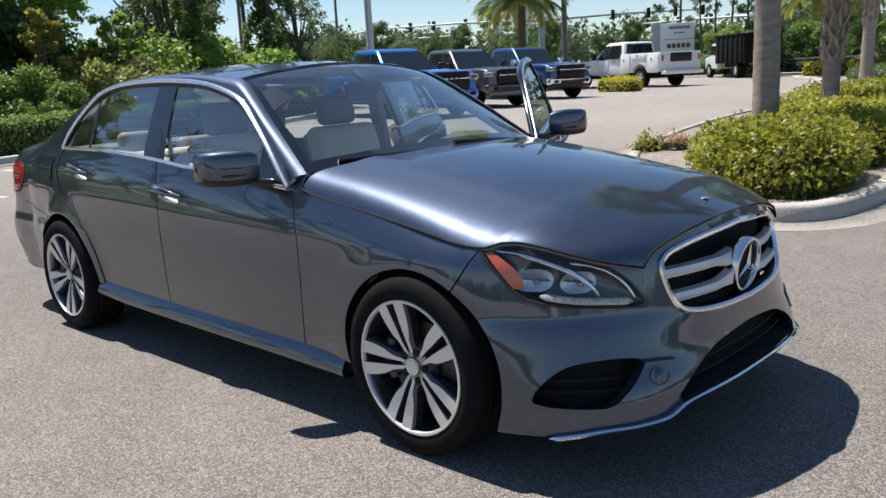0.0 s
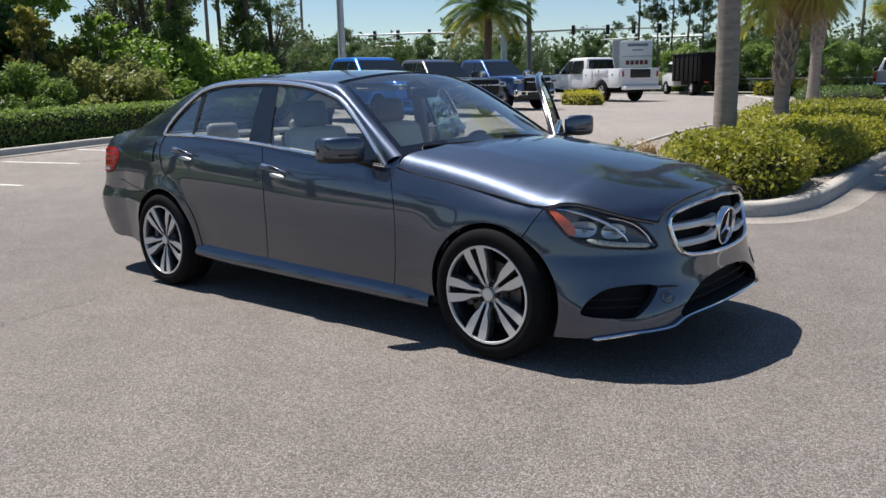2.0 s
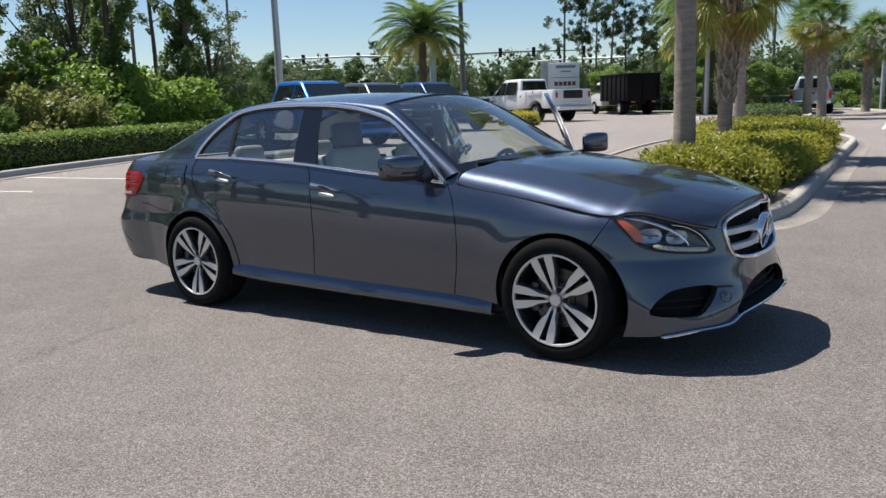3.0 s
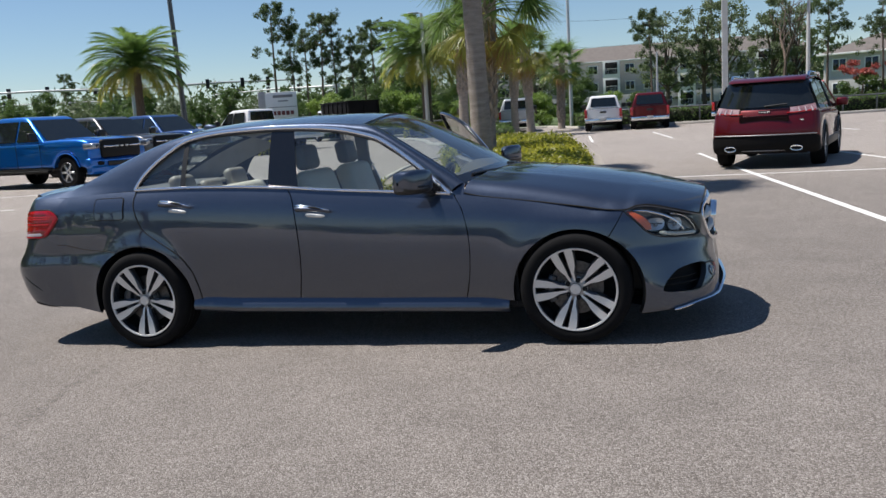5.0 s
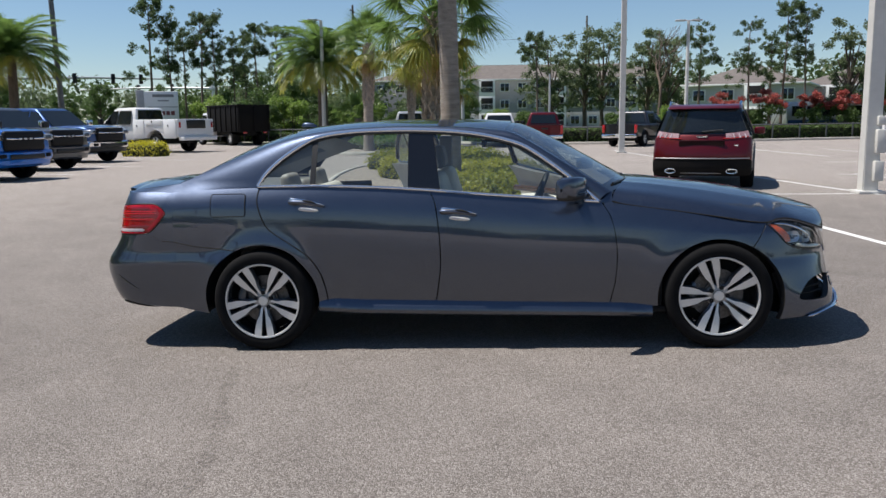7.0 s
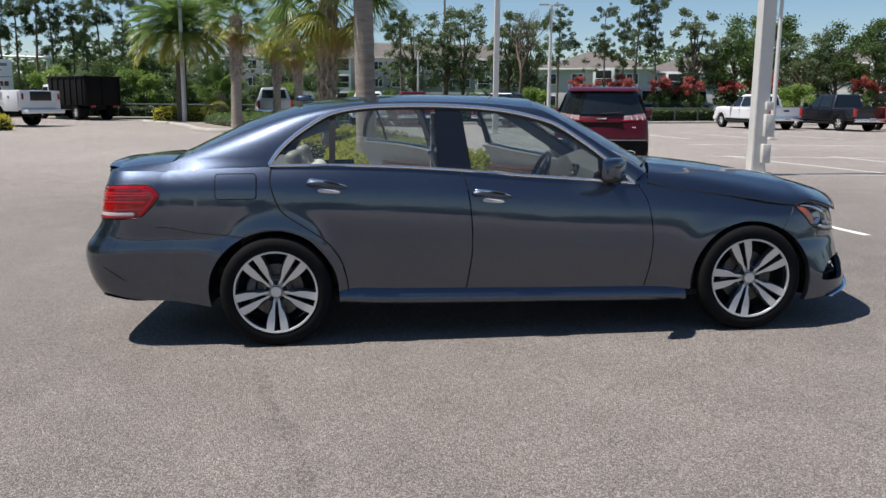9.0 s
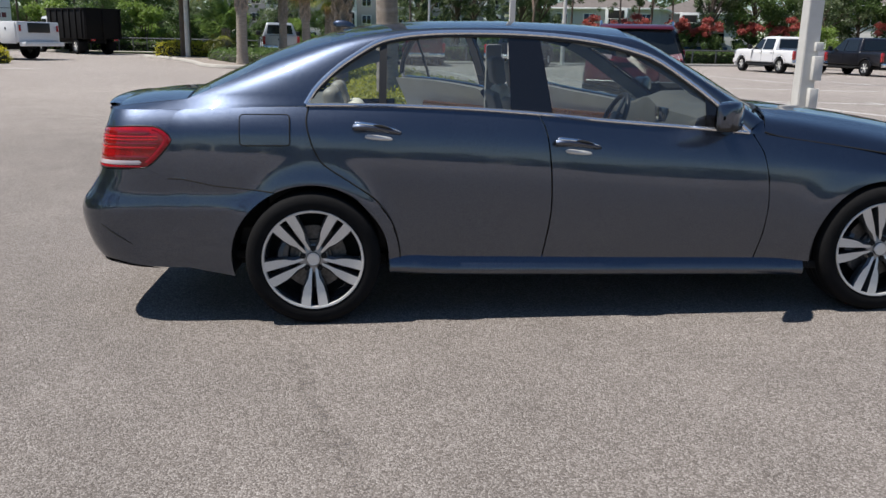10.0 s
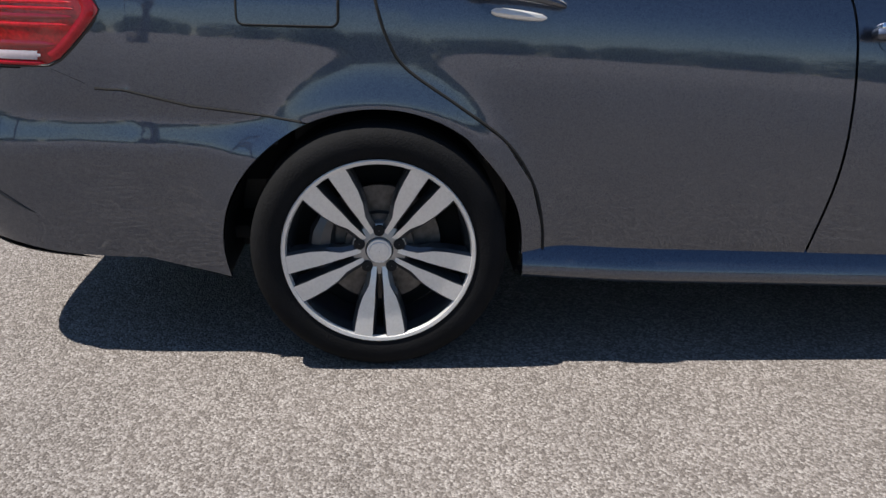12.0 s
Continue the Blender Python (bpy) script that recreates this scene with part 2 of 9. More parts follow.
M_CONCRETE = mat("kerb_concrete", (0.50, 0.47, 0.42), 0.85, second=(0.33, 0.31, 0.275), scale=1.6, fine=45, bump=0.3)
M_GALV = mat("galvanised_steel", (0.55, 0.56, 0.56), 0.4, 0.3, second=(0.46, 0.47, 0.48), scale=3)
M_POLE = mat("painted_concrete_pole", (0.60, 0.59, 0.56), 0.7, second=(0.5, 0.49, 0.46), scale=4, bump=0.1)
M_MULCH = mat("bark_mulch", (0.40, 0.35, 0.30), 0.95, second=(0.09, 0.07, 0.055), scale=14, fine=60, bump=1.0)
M_GRASS = mat("mown_grass", (0.09, 0.13, 0.035), 0.9, second=(0.05, 0.085, 0.02), scale=0.8, fine=30, bump=0.5)
M_DASH = mat("dashboard_vinyl", (0.075, 0.075, 0.068), 0.6, second=(0.055, 0.053, 0.047), fine=200, bump=0.1)


# ---- mesh helpers ----
def mesh_object(name, verts, faces, material, parent=None, label="", smooth=True):
    me = bpy.data.meshes.new(name)
    me.from_pydata([tuple(v) for v in verts], [], faces)
    me.update()
    if smooth:
        me.polygons.foreach_set("use_smooth", [True] * len(me.polygons))
    for one in (material if isinstance(material, (list, tuple)) else [material]):
        me.materials.append(one)
    ob = new(name, me)
    if parent:
        ob.parent = parent
    return tagged(ob, label)


def part(name, bm, material, parent, label="", smooth=True):
    """Links a bmesh as one mesh object under a thing or a part."""
    me = bpy.data.meshes.new(name)
    bm.normal_update()
    bm.to_mesh(me)
    bm.free()
    if smooth:
        me.polygons.foreach_set("use_smooth", [True] * len(me.polygons))
        me.set_sharp_from_angle(angle=radians(38))
    for one in (material if isinstance(material, (list, tuple)) else [material]):
        me.materials.append(one)
    ob = new(name, me)
    if parent:
        ob.parent = parent
    return tagged(ob, label)


def thing(name, m, label, category, group="", kind=""):
    ob = new(name)
    ob.empty_display_size = 0.2
    ob.matrix_world = m
    return tagged(ob, label, category, group, kind)


def box_bm(size, at=(0, 0, 0), bevel=0.0, seg=2, bm=None, turn=None):
    own = bmesh.new()
    bmesh.ops.create_cube(own, size=1.0)
    for v in own.verts:
        v.co = Vector((v.co.x * size[0], v.co.y * size[1], v.co.z * size[2]))
    if bevel:
        bmesh.ops.bevel(own, geom=own.edges[:], offset=bevel, segments=seg, profile=0.5, affect="EDGES")
    m = Matrix.Translation(at) @ (turn or Matrix.Identity(4))
    own.transform(m)
    return own if bm is None else merge(bm, own)


def merge(bm, other):
    me = bpy.data.meshes.new("tmp")
    other.to_mesh(me)
    other.free()
    bm.from_mesh(me)
    bpy.data.meshes.remove(me)
    return bm


def tube_bm(points, radii, seg=10, bm=None, caps=True, flat=1.0):
    """A tube along points; radii one number or one a point."""
    own = bmesh.new() if bm is None else bm
    pts = [Vector(p) for p in points]
    if not isinstance(radii, (list, tuple)):
        radii = [radii] * len(pts)
    rings, up = [], None
    for i, p in enumerate(pts):
        d = (pts[min(i + 1, len(pts) - 1)] - pts[max(i - 1, 0)]).normalized()
        if up is None:
            up = Vector((0, 0, 1)) if abs(d.z) < 0.9 else Vector((1, 0, 0))
        side = d.cross(up).normalized()
        up = side.cross(d).normalized()
        rings.append([own.verts.new(p + radii[i] * (math.cos(a) * side + flat * math.sin(a) * up)) for a in (2 * math.pi * k / seg for k in range(seg))])
    for a, b in zip(rings, rings[1:]):
        for k in range(seg):
            own.faces.new((a[k], a[(k + 1) % seg], b[(k + 1) % seg], b[k]))
    if caps:
        own.faces.new(rings[0][::-1])
        own.faces.new(rings[-1])
    return own


def lathe_bm(profile, seg=48, axis="y", bm=None, close=False):
    """Turns a profile of (radius, along) round an axis."""
    own = bmesh.new() if bm is None else bm
    rings = []
    for r, a in profile:
        ring = []
        for k in range(seg):
            c, s = math.cos(2 * math.pi * k / seg), math.sin(2 * math.pi * k / seg)
            ring.append(own.verts.new((r * c, a, r * s) if axis == "y" else (r * c, r * s, a)))
        rings.append(ring)
    pairs = list(zip(rings, rings[1:])) + ([(rings[-1], rings[0])] if close else [])
    for a, b in pairs:
        for k in range(seg):
            own.faces.new((a[k], a[(k + 1) % seg], b[(k + 1) % seg], b[k]))
    return own


def prism_bm(profile, half, bevel=0.03, taper=None, seg=2):
    """A side outline of (x, z) points, extruded to both sides; taper(x, z) scales the half width."""
    own = bmesh.new()
    a = [own.verts.new((x, -half, z)) for x, z in profile]
    b = [own.verts.new((x, half, z)) for x, z in profile]
    n = len(profile)
    own.faces.new(a)
    own.faces.new(b[::-1])
    for i in range(n):
        own.faces.new((a[i], b[i], b[(i + 1) % n], a[(i + 1) % n]))
    bmesh.ops.recalc_face_normals(own, faces=own.faces[:])
    if bevel:
        ed = [e for e in own.edges if len(e.link_faces) == 2 and e.calc_face_angle(0) > 0.45]
        bmesh.ops.bevel(own, geom=ed, offset=bevel, segments=seg, profile=0.5, affect="EDGES")
    if taper:
        for v in own.verts:
            v.co.y *= taper(v.co.x, v.co.z)
    return own


def arc(cx, cz, r, a0, a1, n):
    return [(cx + r * math.cos(radians(a0 + (a1 - a0) * i / n)), cz + r * math.sin(radians(a0 + (a1 - a0) * i / n))) for i in range(n + 1)]


def poly_at(pts, t):
    """The point at the share t of the length of a polyline."""
    pts = [Vector(p) for p in pts]
    ls = [(b - a).length for a, b in zip(pts, pts[1:])]
    d = max(0.0, min(1.0, t)) * sum(ls)
    for i, l in enumerate(ls):
        if d <= l or i == len(ls) - 1:
            return pts[i].lerp(pts[i + 1], min(1.0, d / l) if l else 0.0)
        d -= l


def smooth_line(pts, n):
    """n + 1 points along a Catmull-Rom curve through pts, evenly spaced."""
    ps = [Vector(p) for p in pts]
    ps = [ps[0] * 2 - ps[1]] + ps + [ps[-1] * 2 - ps[-2]]
    dense = []
    for i in range(1, len(ps) - 2):
        p0, p1, p2, p3 = ps[i - 1:i + 3]
        for k in range(12):
            t = k / 12
            dense.append(0.5 * ((2 * p1) + (p2 - p0) * t + (2 * p0 - 5 * p1 + 4 * p2 - p3) * t * t + (3 * p1 - p0 - 3 * p2 + p3) * t ** 3))
    dense.append(ps[-2])
    ls = [0.0]
    for a, b in zip(dense, dense[1:]):
        ls.append(ls[-1] + (b - a).length)
    out, j = [], 0
    for i in range(n + 1):
        d = ls[-1] * i / n
        while j < len(ls) - 2 and ls[j + 1] < d:
            j += 1
        out.append(dense[j].lerp(dense[j + 1], (d - ls[j]) / max(1e-9, ls[j + 1] - ls[j])))
    return out


def grid_bm(rows, flange=0.0, inward=None, bm=None):
    """A sheet through rows of points; flange turns its rim inward by that depth."""
    own = bmesh.new() if bm is None else bm
    vs = [[own.verts.new(p) for p in row] for row in rows]
    fs = []
    for a, b in zip(vs, vs[1:]):
        for k in range(len(a) - 1):
            fs.append(own.faces.new((a[k], a[k + 1], b[k + 1], b[k])))
    if flange:
        rim = vs[0] + [r[-1] for r in vs[1:]] + vs[-1][-2::-1] + [r[0] for r in vs[-2:0:-1]]
        top = [own.verts.new(v.co) for v in rim]
        low = [own.verts.new(v.co + Vector(inward(v.co)) * flange) for v in rim]
        n = len(rim)
        for i in range(n):
            own.faces.new((top[i], top[(i + 1) % n], low[(i + 1) % n], low[i]))
    return own


def ground_z(x, y):
    """The lot falls a little round the sedan."""
    t = min(max((math.hypot(x, y) - 7) / 12, 0), 1)
    return (1 - t * t * (3 - 2 * t)) * (0.0192 * x - 0.0052 * y)


SLOPE = pose(0, 0, 0, -0.3, -1.1, 0)


# ---- ground ----
def ground_sheet():
    edges = sorted(set([-1500, -600, -250, -120, -70, -45] + list(range(-32, 33)) + [45, 70, 120, 250, 600, 1500]))
    verts, faces = [], []
    n = len(edges)
    for y in edges:
        for x in edges:
            verts.append((x, y, ground_z(x, y)))
    for j in range(n - 1):
        for i in range(n - 1):
            faces.append((j * n + i, j * n + i + 1, (j + 1) * n + i + 1, (j + 1) * n + i))
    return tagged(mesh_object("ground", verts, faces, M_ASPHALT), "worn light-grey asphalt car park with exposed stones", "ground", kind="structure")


ground_sheet()
# ---- the sedan's shape: plan and section curves (x ahead, y to its left, z up) ----
def curve(*pts):
    """A smooth monotone curve through (a, b) points."""
    xs, ys = [p[0] for p in pts], [p[1] for p in pts]
    n = len(pts)
    dl = [(ys[i + 1] - ys[i]) / (xs[i + 1] - xs[i]) for i in range(n - 1)]
    ms = [dl[0]] + [0.0 if dl[i - 1] * dl[i] <= 0 else 2 * dl[i - 1] * dl[i] / (dl[i - 1] + dl[i]) for i in range(1, n - 1)] + [dl[-1]]

    def at(a):
        if a <= xs[0]:
            return ys[0]
        if a >= xs[-1]:
            return ys[-1]
        i = max(j for j in range(n - 1) if xs[j] <= a)
        h = xs[i + 1] - xs[i]
        t = (a - xs[i]) / h
        return (ys[i] * (1 + 2 * t) * (1 - t) ** 2 + ms[i] * h * t * (1 - t) ** 2 + ys[i + 1] * t * t * (3 - 2 * t) + ms[i + 1] * h * t * t * (t - 1))
    return at


X_NOSE, X_TAIL, ROUND = 1.55, -2.05, 0.9
side_w = curve((-2.05, 0.80), (-1.85, 0.83), (-1.45, 0.86), (-0.9, 0.866), (0.8, 0.866), (1.2, 0.868), (1.55, 0.864))
crease_z = curve((-2.05, 0.93), (-1.74, 0.925), (-1.02, 0.895), (-0.36, 0.845), (0.17, 0.785), (0.79, 0.745), (1.55, 0.70))
top_z = curve((-2.05, 1.035), (-1.45, 1.055), (-1.1, 1.052), (-0.72, 1.037), (-0.36, 1.011), (0.0, 0.975), (0.35, 0.946), (0.73, 0.912), (0.87, 0.898), (1.2, 0.849), (1.55, 0.793))
low_z = curve((-2.05, 0.26), (-1.8, 0.235), (-1.07, 0.232), (0.0, 0.213), (1.03, 0.193), (1.55, 0.17))
tuck = curve((-2.05, 0.075), (-1.45, 0.075), (-0.9, 0.066), (0.0, 0.062), (0.8, 0.06), (1.55, 0.06))
nose_x = curve((0.15, 2.285), (0.28, 2.293), (0.42, 2.27), (0.53, 2.258), (0.66, 2.24), (0.74, 2.226), (0.79, 2.216), (0.83, 2.20), (0.86, 2.15))
nose_n = curve((0.2, 3.2), (0.3, 2.9), (0.4, 2.6), (0.5, 2.4), (0.56, 2.3), (0.8, 2.2))
tail_x = curve((0.26, 2.5), (0.34, 2.565), (0.42, 2.60), (0.54, 2.62), (0.6, 2.605), (0.66, 2.56), (0.74, 2.51), (0.93, 2.465), (1.04, 2.44))
HUB_F, HUB_R, R_ARCH = (1.437, 0.312), (-1.437, 0.325), 0.366


def arch(hub, a0, a1, n, r=R_ARCH):
    """A wheel arch's edge, a little longer on the side away from the doors."""
    out = []
    for i in range(n + 1):
        c, e = math.cos(radians(a0 + (a1 - a0) * i / n)), math.sin(radians(a0 + (a1 - a0) * i / n))
        k = 1 + 0.085 * max(0.0, c if hub[0] > 0 else -c) ** 0.8
        out.append((hub[0] + r * c * k, hub[1] + r * e))
    return out


def body_half(x, z):
    """Half the width of the sides."""
    x = min(max(x, X_TAIL), X_NOSE)
    zc, zt, zb = crease_z(x), top_z(x), low_z(x)
    w = side_w(x)
    zm = zc - 0.20
    if z <= zm:
        t = max(0.0, (z - zb) / (zm - zb))
        return w - 0.045 * (1 - t) ** 1.7
    if z <= zc:
        return w - 0.011 * ((z - zm) / 0.20) ** 2
    t = (z - zc) / (zt - zc)
    return w - 0.011 - (tuck(x) - 0.011) * (0.16 * t + 0.84 * t ** 1.7)


def flare(x, z):
    add = 0.0
    for hx, hz in (HUB_F, HUB_R):
        r = math.hypot(x - hx, max(z - hz, 0.0))
        size, wide = (0.011, 0.014) if hx > 0 else (0.017, 0.005)
        add += size * math.exp(-max(r - R_ARCH + 0.01, 0.0) ** 2 / wide)
    return add


def rear_bulge(q, z):
    """The rear bumper stands a little proud of the panels above it."""
    a, b = min(1.0, max(0.0, (-1.5 - q) / 0.25)), min(1.0, max(0.0, (0.665 - z) / 0.11))
    return 0.018 * a * a * (3 - 2 * a) * b * b * (3 - 2 * b)


def skin(q, z):
    """A point of the outer skin on the car's right (y < 0): q runs along the side as x and then round the nose and the tail."""
    if q > X_NOSE:
        a = min(1.0, (q - X_NOSE) / ROUND) * math.pi / 2
        e = 2 / nose_n(z)
        x = X_NOSE + (nose_x(z) - X_NOSE) * math.sin(a) ** e
        w = body_half(X_NOSE, z) + curve((0.2, 0.035), (0.36, 0.02), (0.55, 0.0))(z)
        y = w * max(math.cos(a), 0.0) ** e
        return Vector((x, -(y + flare(x, z) * math.cos(a)), z))
    if q < X_TAIL:
        a = min(1.0, (X_TAIL - q) / ROUND) * math.pi / 2
        e = 2 / 5.0
        x = X_TAIL - (tail_x(z) + X_TAIL) * math.sin(a) ** e
        y = (body_half(X_TAIL, z) + rear_bulge(X_TAIL, z)) * max(math.cos(a), 0.0) ** e
        return Vector((x, -y, z))
    return Vector((q, -(body_half(q, z) + flare(q, z) + rear_bulge(q, z)), z))


def q_of_y(y, z):
    """The place along the nose where the skin has a given distance from the middle."""
    w = body_half(X_NOSE, z) + curve((0.2, 0.035), (0.36, 0.02), (0.55, 0.0))(z)
    return X_NOSE + ROUND * math.acos(min(1.0, (y / w) ** (nose_n(z) / 2))) / (math.pi / 2)


def q_at(x, z):
    """The place along the skin where it has a given x, on the nose."""
    if x <= X_NOSE:
        return x
    k = min(1.0, (x - X_NOSE) / (nose_x(z) - X_NOSE))
    return X_NOSE + ROUND * math.asin(k ** (nose_n(z) / 2)) / (math.pi / 2)


# ---- the sedan ----
sedan = thing("sedan_car", SLOPE, "dark grey metallic sedan, two doors open, on worn asphalt", "car")
S = -1  # side: -1 right, 1 left


def sided(v, s):
    return Vector((v[0], v[1] * (-s), v[2]))


def inw(co):
    return (0, -1 if co[1] > 0 else 1, 0)


def on_skin(pts, s, off=0.0):
    out = []
    for q, z in pts:
        p = skin(q, z)
        if off:
            n = (skin(q + 0.01, z) - skin(q - 0.01, z)).cross(skin(q, z + 0.01) - skin(q, z - 0.01)).normalized()
            if n.y > 0.02 or (abs(n.y) <= 0.02 and n.x * q < 0):
                n = -n
            p = p + n * off
        out.append(sided(p, s))
    return out


def ruled(inner, outer, n):
    """Rows from one line of (q, z) to another."""
    return [[(a[0] + (b[0] - a[0]) * k / n, a[1] + (b[1] - a[1]) * k / n) for a, b in zip(inner, outer)] for k in range(n + 1)]


def line2(pts, n):
    return [(p.x, p.y) for p in (poly_at([(a, b, 0) for a, b in pts], i / n) for i in range(n + 1))]


def curve2(pts, n):
    return [(p.x, p.y) for p in smooth_line([(a, b, 0) for a, b in pts], n)]


def coons(bottom, top, left, right):
    """Rows between four lines of (q, z); bottom and top run alike, left and right run upward."""
    nu, nv = len(bottom) - 1, len(left) - 1
    rows = []
    for j in range(nv + 1):
        v, row = j / nv, []
        for i in range(nu + 1):
            u = i / nu
            row.append(tuple((1 - v) * bottom[i][k] + v * top[i][k] + (1 - u) * left[j][k] + u * right[j][k]
                             - ((1 - u) * (1 - v) * bottom[0][k] + u * (1 - v) * bottom[-1][k] + (1 - u) * v * top[0][k] + u * v * top[-1][k]) for k in (0, 1)))
        rows.append(row)
    return rows


GAP = 0.0035
CUT_F = [(0.779, 0.277), (0.812, 0.422), (0.825, 0.562), (0.817, 0.702), (0.788, 0.824), (0.738, 0.911)]
CUT_B = [(-0.311, 0.303), (-0.277, 0.519), (-0.275, 0.69), (-0.289, 0.85), (-0.308, 0.95), (-0.341, 1.010)]
CUT_R = [(-1.014, 0.313), (-1.022, 0.394), (-1.053, 0.505), (-1.126, 0.612), (-1.246, 0.700), (-1.371, 0.785), (-1.414, 0.85), (-1.438, 0.92), (-1.450, 0.986), (-1.440, 1.053)]


def shifted(pts, dx):
    return [(a + dx, b) for a, b in pts]


def belt_line(x0, x1, n):
    return [(x0 + (x1 - x0) * i / n, top_z(x0 + (x1 - x0) * i / n)) for i in range(n + 1)]


def door_rows(front):
    l, r = (CUT_B, CUT_F) if front else (CUT_R, CUT_B)
    left, right = curve2(shifted(l, GAP), 26), curve2(shifted(r, -GAP), 26)
    n = 40
    return coons(line2([left[0], right[0]], n), belt_line(left[-1][0], right[-1][0], n), left, right)


def tumble(x, z):
    """Half the width at the side windows."""
    zb = top_z(x)
    h = max(0.0, z - zb)
    return body_half(x, zb) - 0.32 * h - 0.24 * h * h


DLO = [(0.715, 0.922), (0.559, 1.059), (0.421, 1.166), (0.283, 1.259), (0.177, 1.303), (0.0, 1.348), (-0.179, 1.374), (-0.36, 1.388), (-0.507, 1.394), (-0.73, 1.395),
       (-0.88, 1.389), (-1.014, 1.373), (-1.111, 1.347), (-1.211, 1.291), (-1.312, 1.222), (-1.40, 1.140), (-1.452, 1.063)]
dlo_top = curve(*[(x, z) for x, z in reversed(DLO)])
RAIL = [(0.80, 0.768, 0.975), (0.50, 0.69, 1.175), (0.214, 0.609, 1.349), (0.05, 0.588, 1.385), (-0.2, 0.575, 1.408), (-0.6, 0.566, 1.420), (-1.0, 0.562, 1.408),
        (-1.3, 0.57, 1.362), (-1.6, 0.60, 1.262), (-1.85, 0.64, 1.156), (-2.03, 0.662, 1.082)]
BULGE = [(0.19, 0.04), (0.12, 0.058), (0.06, 0.06), (0.025, 0.056), (0.0, 0.05), (0.0, 0.047), (-0.01, 0.046), (-0.04, 0.05), (-0.06, 0.05), (-0.065, 0.042), (-0.06, 0.034)]
NR = 80
rail_pts = smooth_line(RAIL, NR)
bulge_pts = []
for p in rail_pts:
    xs = [r[0] for r in RAIL]
    i = max(k for k in range(len(xs) - 1) if xs[k] >= p.x - 1e-6 or k == 0)
    t = min(1.0, max(0.0, (xs[i] - p.x) / (xs[i] - xs[i + 1])))
    bulge_pts.append(tuple(BULGE[i][k] + (BULGE[i + 1][k] - BULGE[i][k]) * t for k in (0, 1)))


def cap_rows(i0, i1, n=28, lift=0.0, shrink=0.0):
    """The windscreen, roof and rear window: one sheet between the two rails."""
    rows = []
    for i in range(i0, i1 + 1):
        p, (bx, bz) = rail_pts[i], bulge_pts[i]
        row = []
        for k in range(n + 1):
            w = -1 + 2 * k / n
            c = 1 - w * w
            d = Vector((bx, 0, bz + 0.02)).normalized() * lift
            row.append(Vector((p.x + bx * c, w * (p.y - shrink), p.z + bz * c)) + d)
        rows.append(row)
    return rows


I_SCREEN, I_REAR = 21, 48   # rows where the windscreen ends and the rear window begins
while rail_pts[I_SCREEN].x > 0.214:
    I_SCREEN += 1
I_REAR = next(i for i in range(NR) if rail_pts[i].x < -1.24)
I_REAR_END = next(i for i in range(NR) if rail_pts[i].x < -1.97)


def up_in(co):
    return (0, 0, -1)


part("roof", grid_bm(cap_rows(I_SCREEN, I_REAR), 0.012, up_in), M_PAINT, sedan)
ws = part("windscreen", grid_bm(cap_rows(0, I_SCREEN - 1, lift=-0.006, shrink=0.018)), M_SCREEN, sedan, "clear laminated windscreen")
rw = part("rear_window", grid_bm(cap_rows(I_REAR + 1, I_REAR_END, lift=-0.006, shrink=0.03)), M_GLASS, sedan, "tinted rear window")
for g_ob in (ws, rw):
    g_ob.visible_shadow = False
# black edge bands of the screens
for nm, rows in (("windscreen_top_band", [r for r in cap_rows(I_SCREEN - 1, I_SCREEN, lift=-0.009)]), ("windscreen_base_band", cap_rows(0, 2, lift=-0.009)),
                 ("rear_window_top_band", cap_rows(I_REAR, I_REAR + 2, lift=-0.009)), ("rear_window_base_band", cap_rows(I_REAR_END - 2, I_REAR_END + 1, lift=-0.009))):
    part(nm, grid_bm(rows), M_GLOSSBLACK, sedan)


# black painted margins down the windscreen's sides
for s_ in (-1, 1):
    side_ = [[r[0 if s_ < 0 else -1].lerp(r[1 if s_ < 0 else -2], k) + Vector((0, 0, -0.004 - 0.006 * (k > 0))) for k in (0.0, 0.35, 0.75)] for r in cap_rows(0, I_SCREEN)]
    part("windscreen_margin", grid_bm(side_), M_GLOSSBLACK, sedan)


TAIL_DEEP = 0.43   # how far the tail reaches behind the end of the sides, at the lamps


def q_tail(d):
    """The place along the skin a given depth behind the end of the sides."""
    return X_TAIL - ROUND * math.asin(min(1.0, (d / TAIL_DEEP) ** 2.5)) / (math.pi / 2)


def tail_depth(q):
    return TAIL_DEEP * math.sin(max(0.0, min(1.0, (X_TAIL - q) / ROUND)) * math.pi / 2) ** 0.4


up_line = curve((0.0, 0.901), (0.036, 0.902), (0.040, 0.912), (0.050, 0.926), (0.072, 0.944), (0.10, 0.959), (0.13, 0.964), (0.2, 0.966), (0.35, 0.958), (0.43, 0.945))
low_line = curve((0.0, 0.8995), (0.036, 0.899), (0.041, 0.886), (0.06, 0.862), (0.09, 0.827), (0.12, 0.795), (0.138, 0.779), (0.16, 0.771), (0.3, 0.768), (0.43, 0.765))


def tail_up(q):
    return up_line(tail_depth(q))


def tail_low(q):
    return low_line(tail_depth(q))


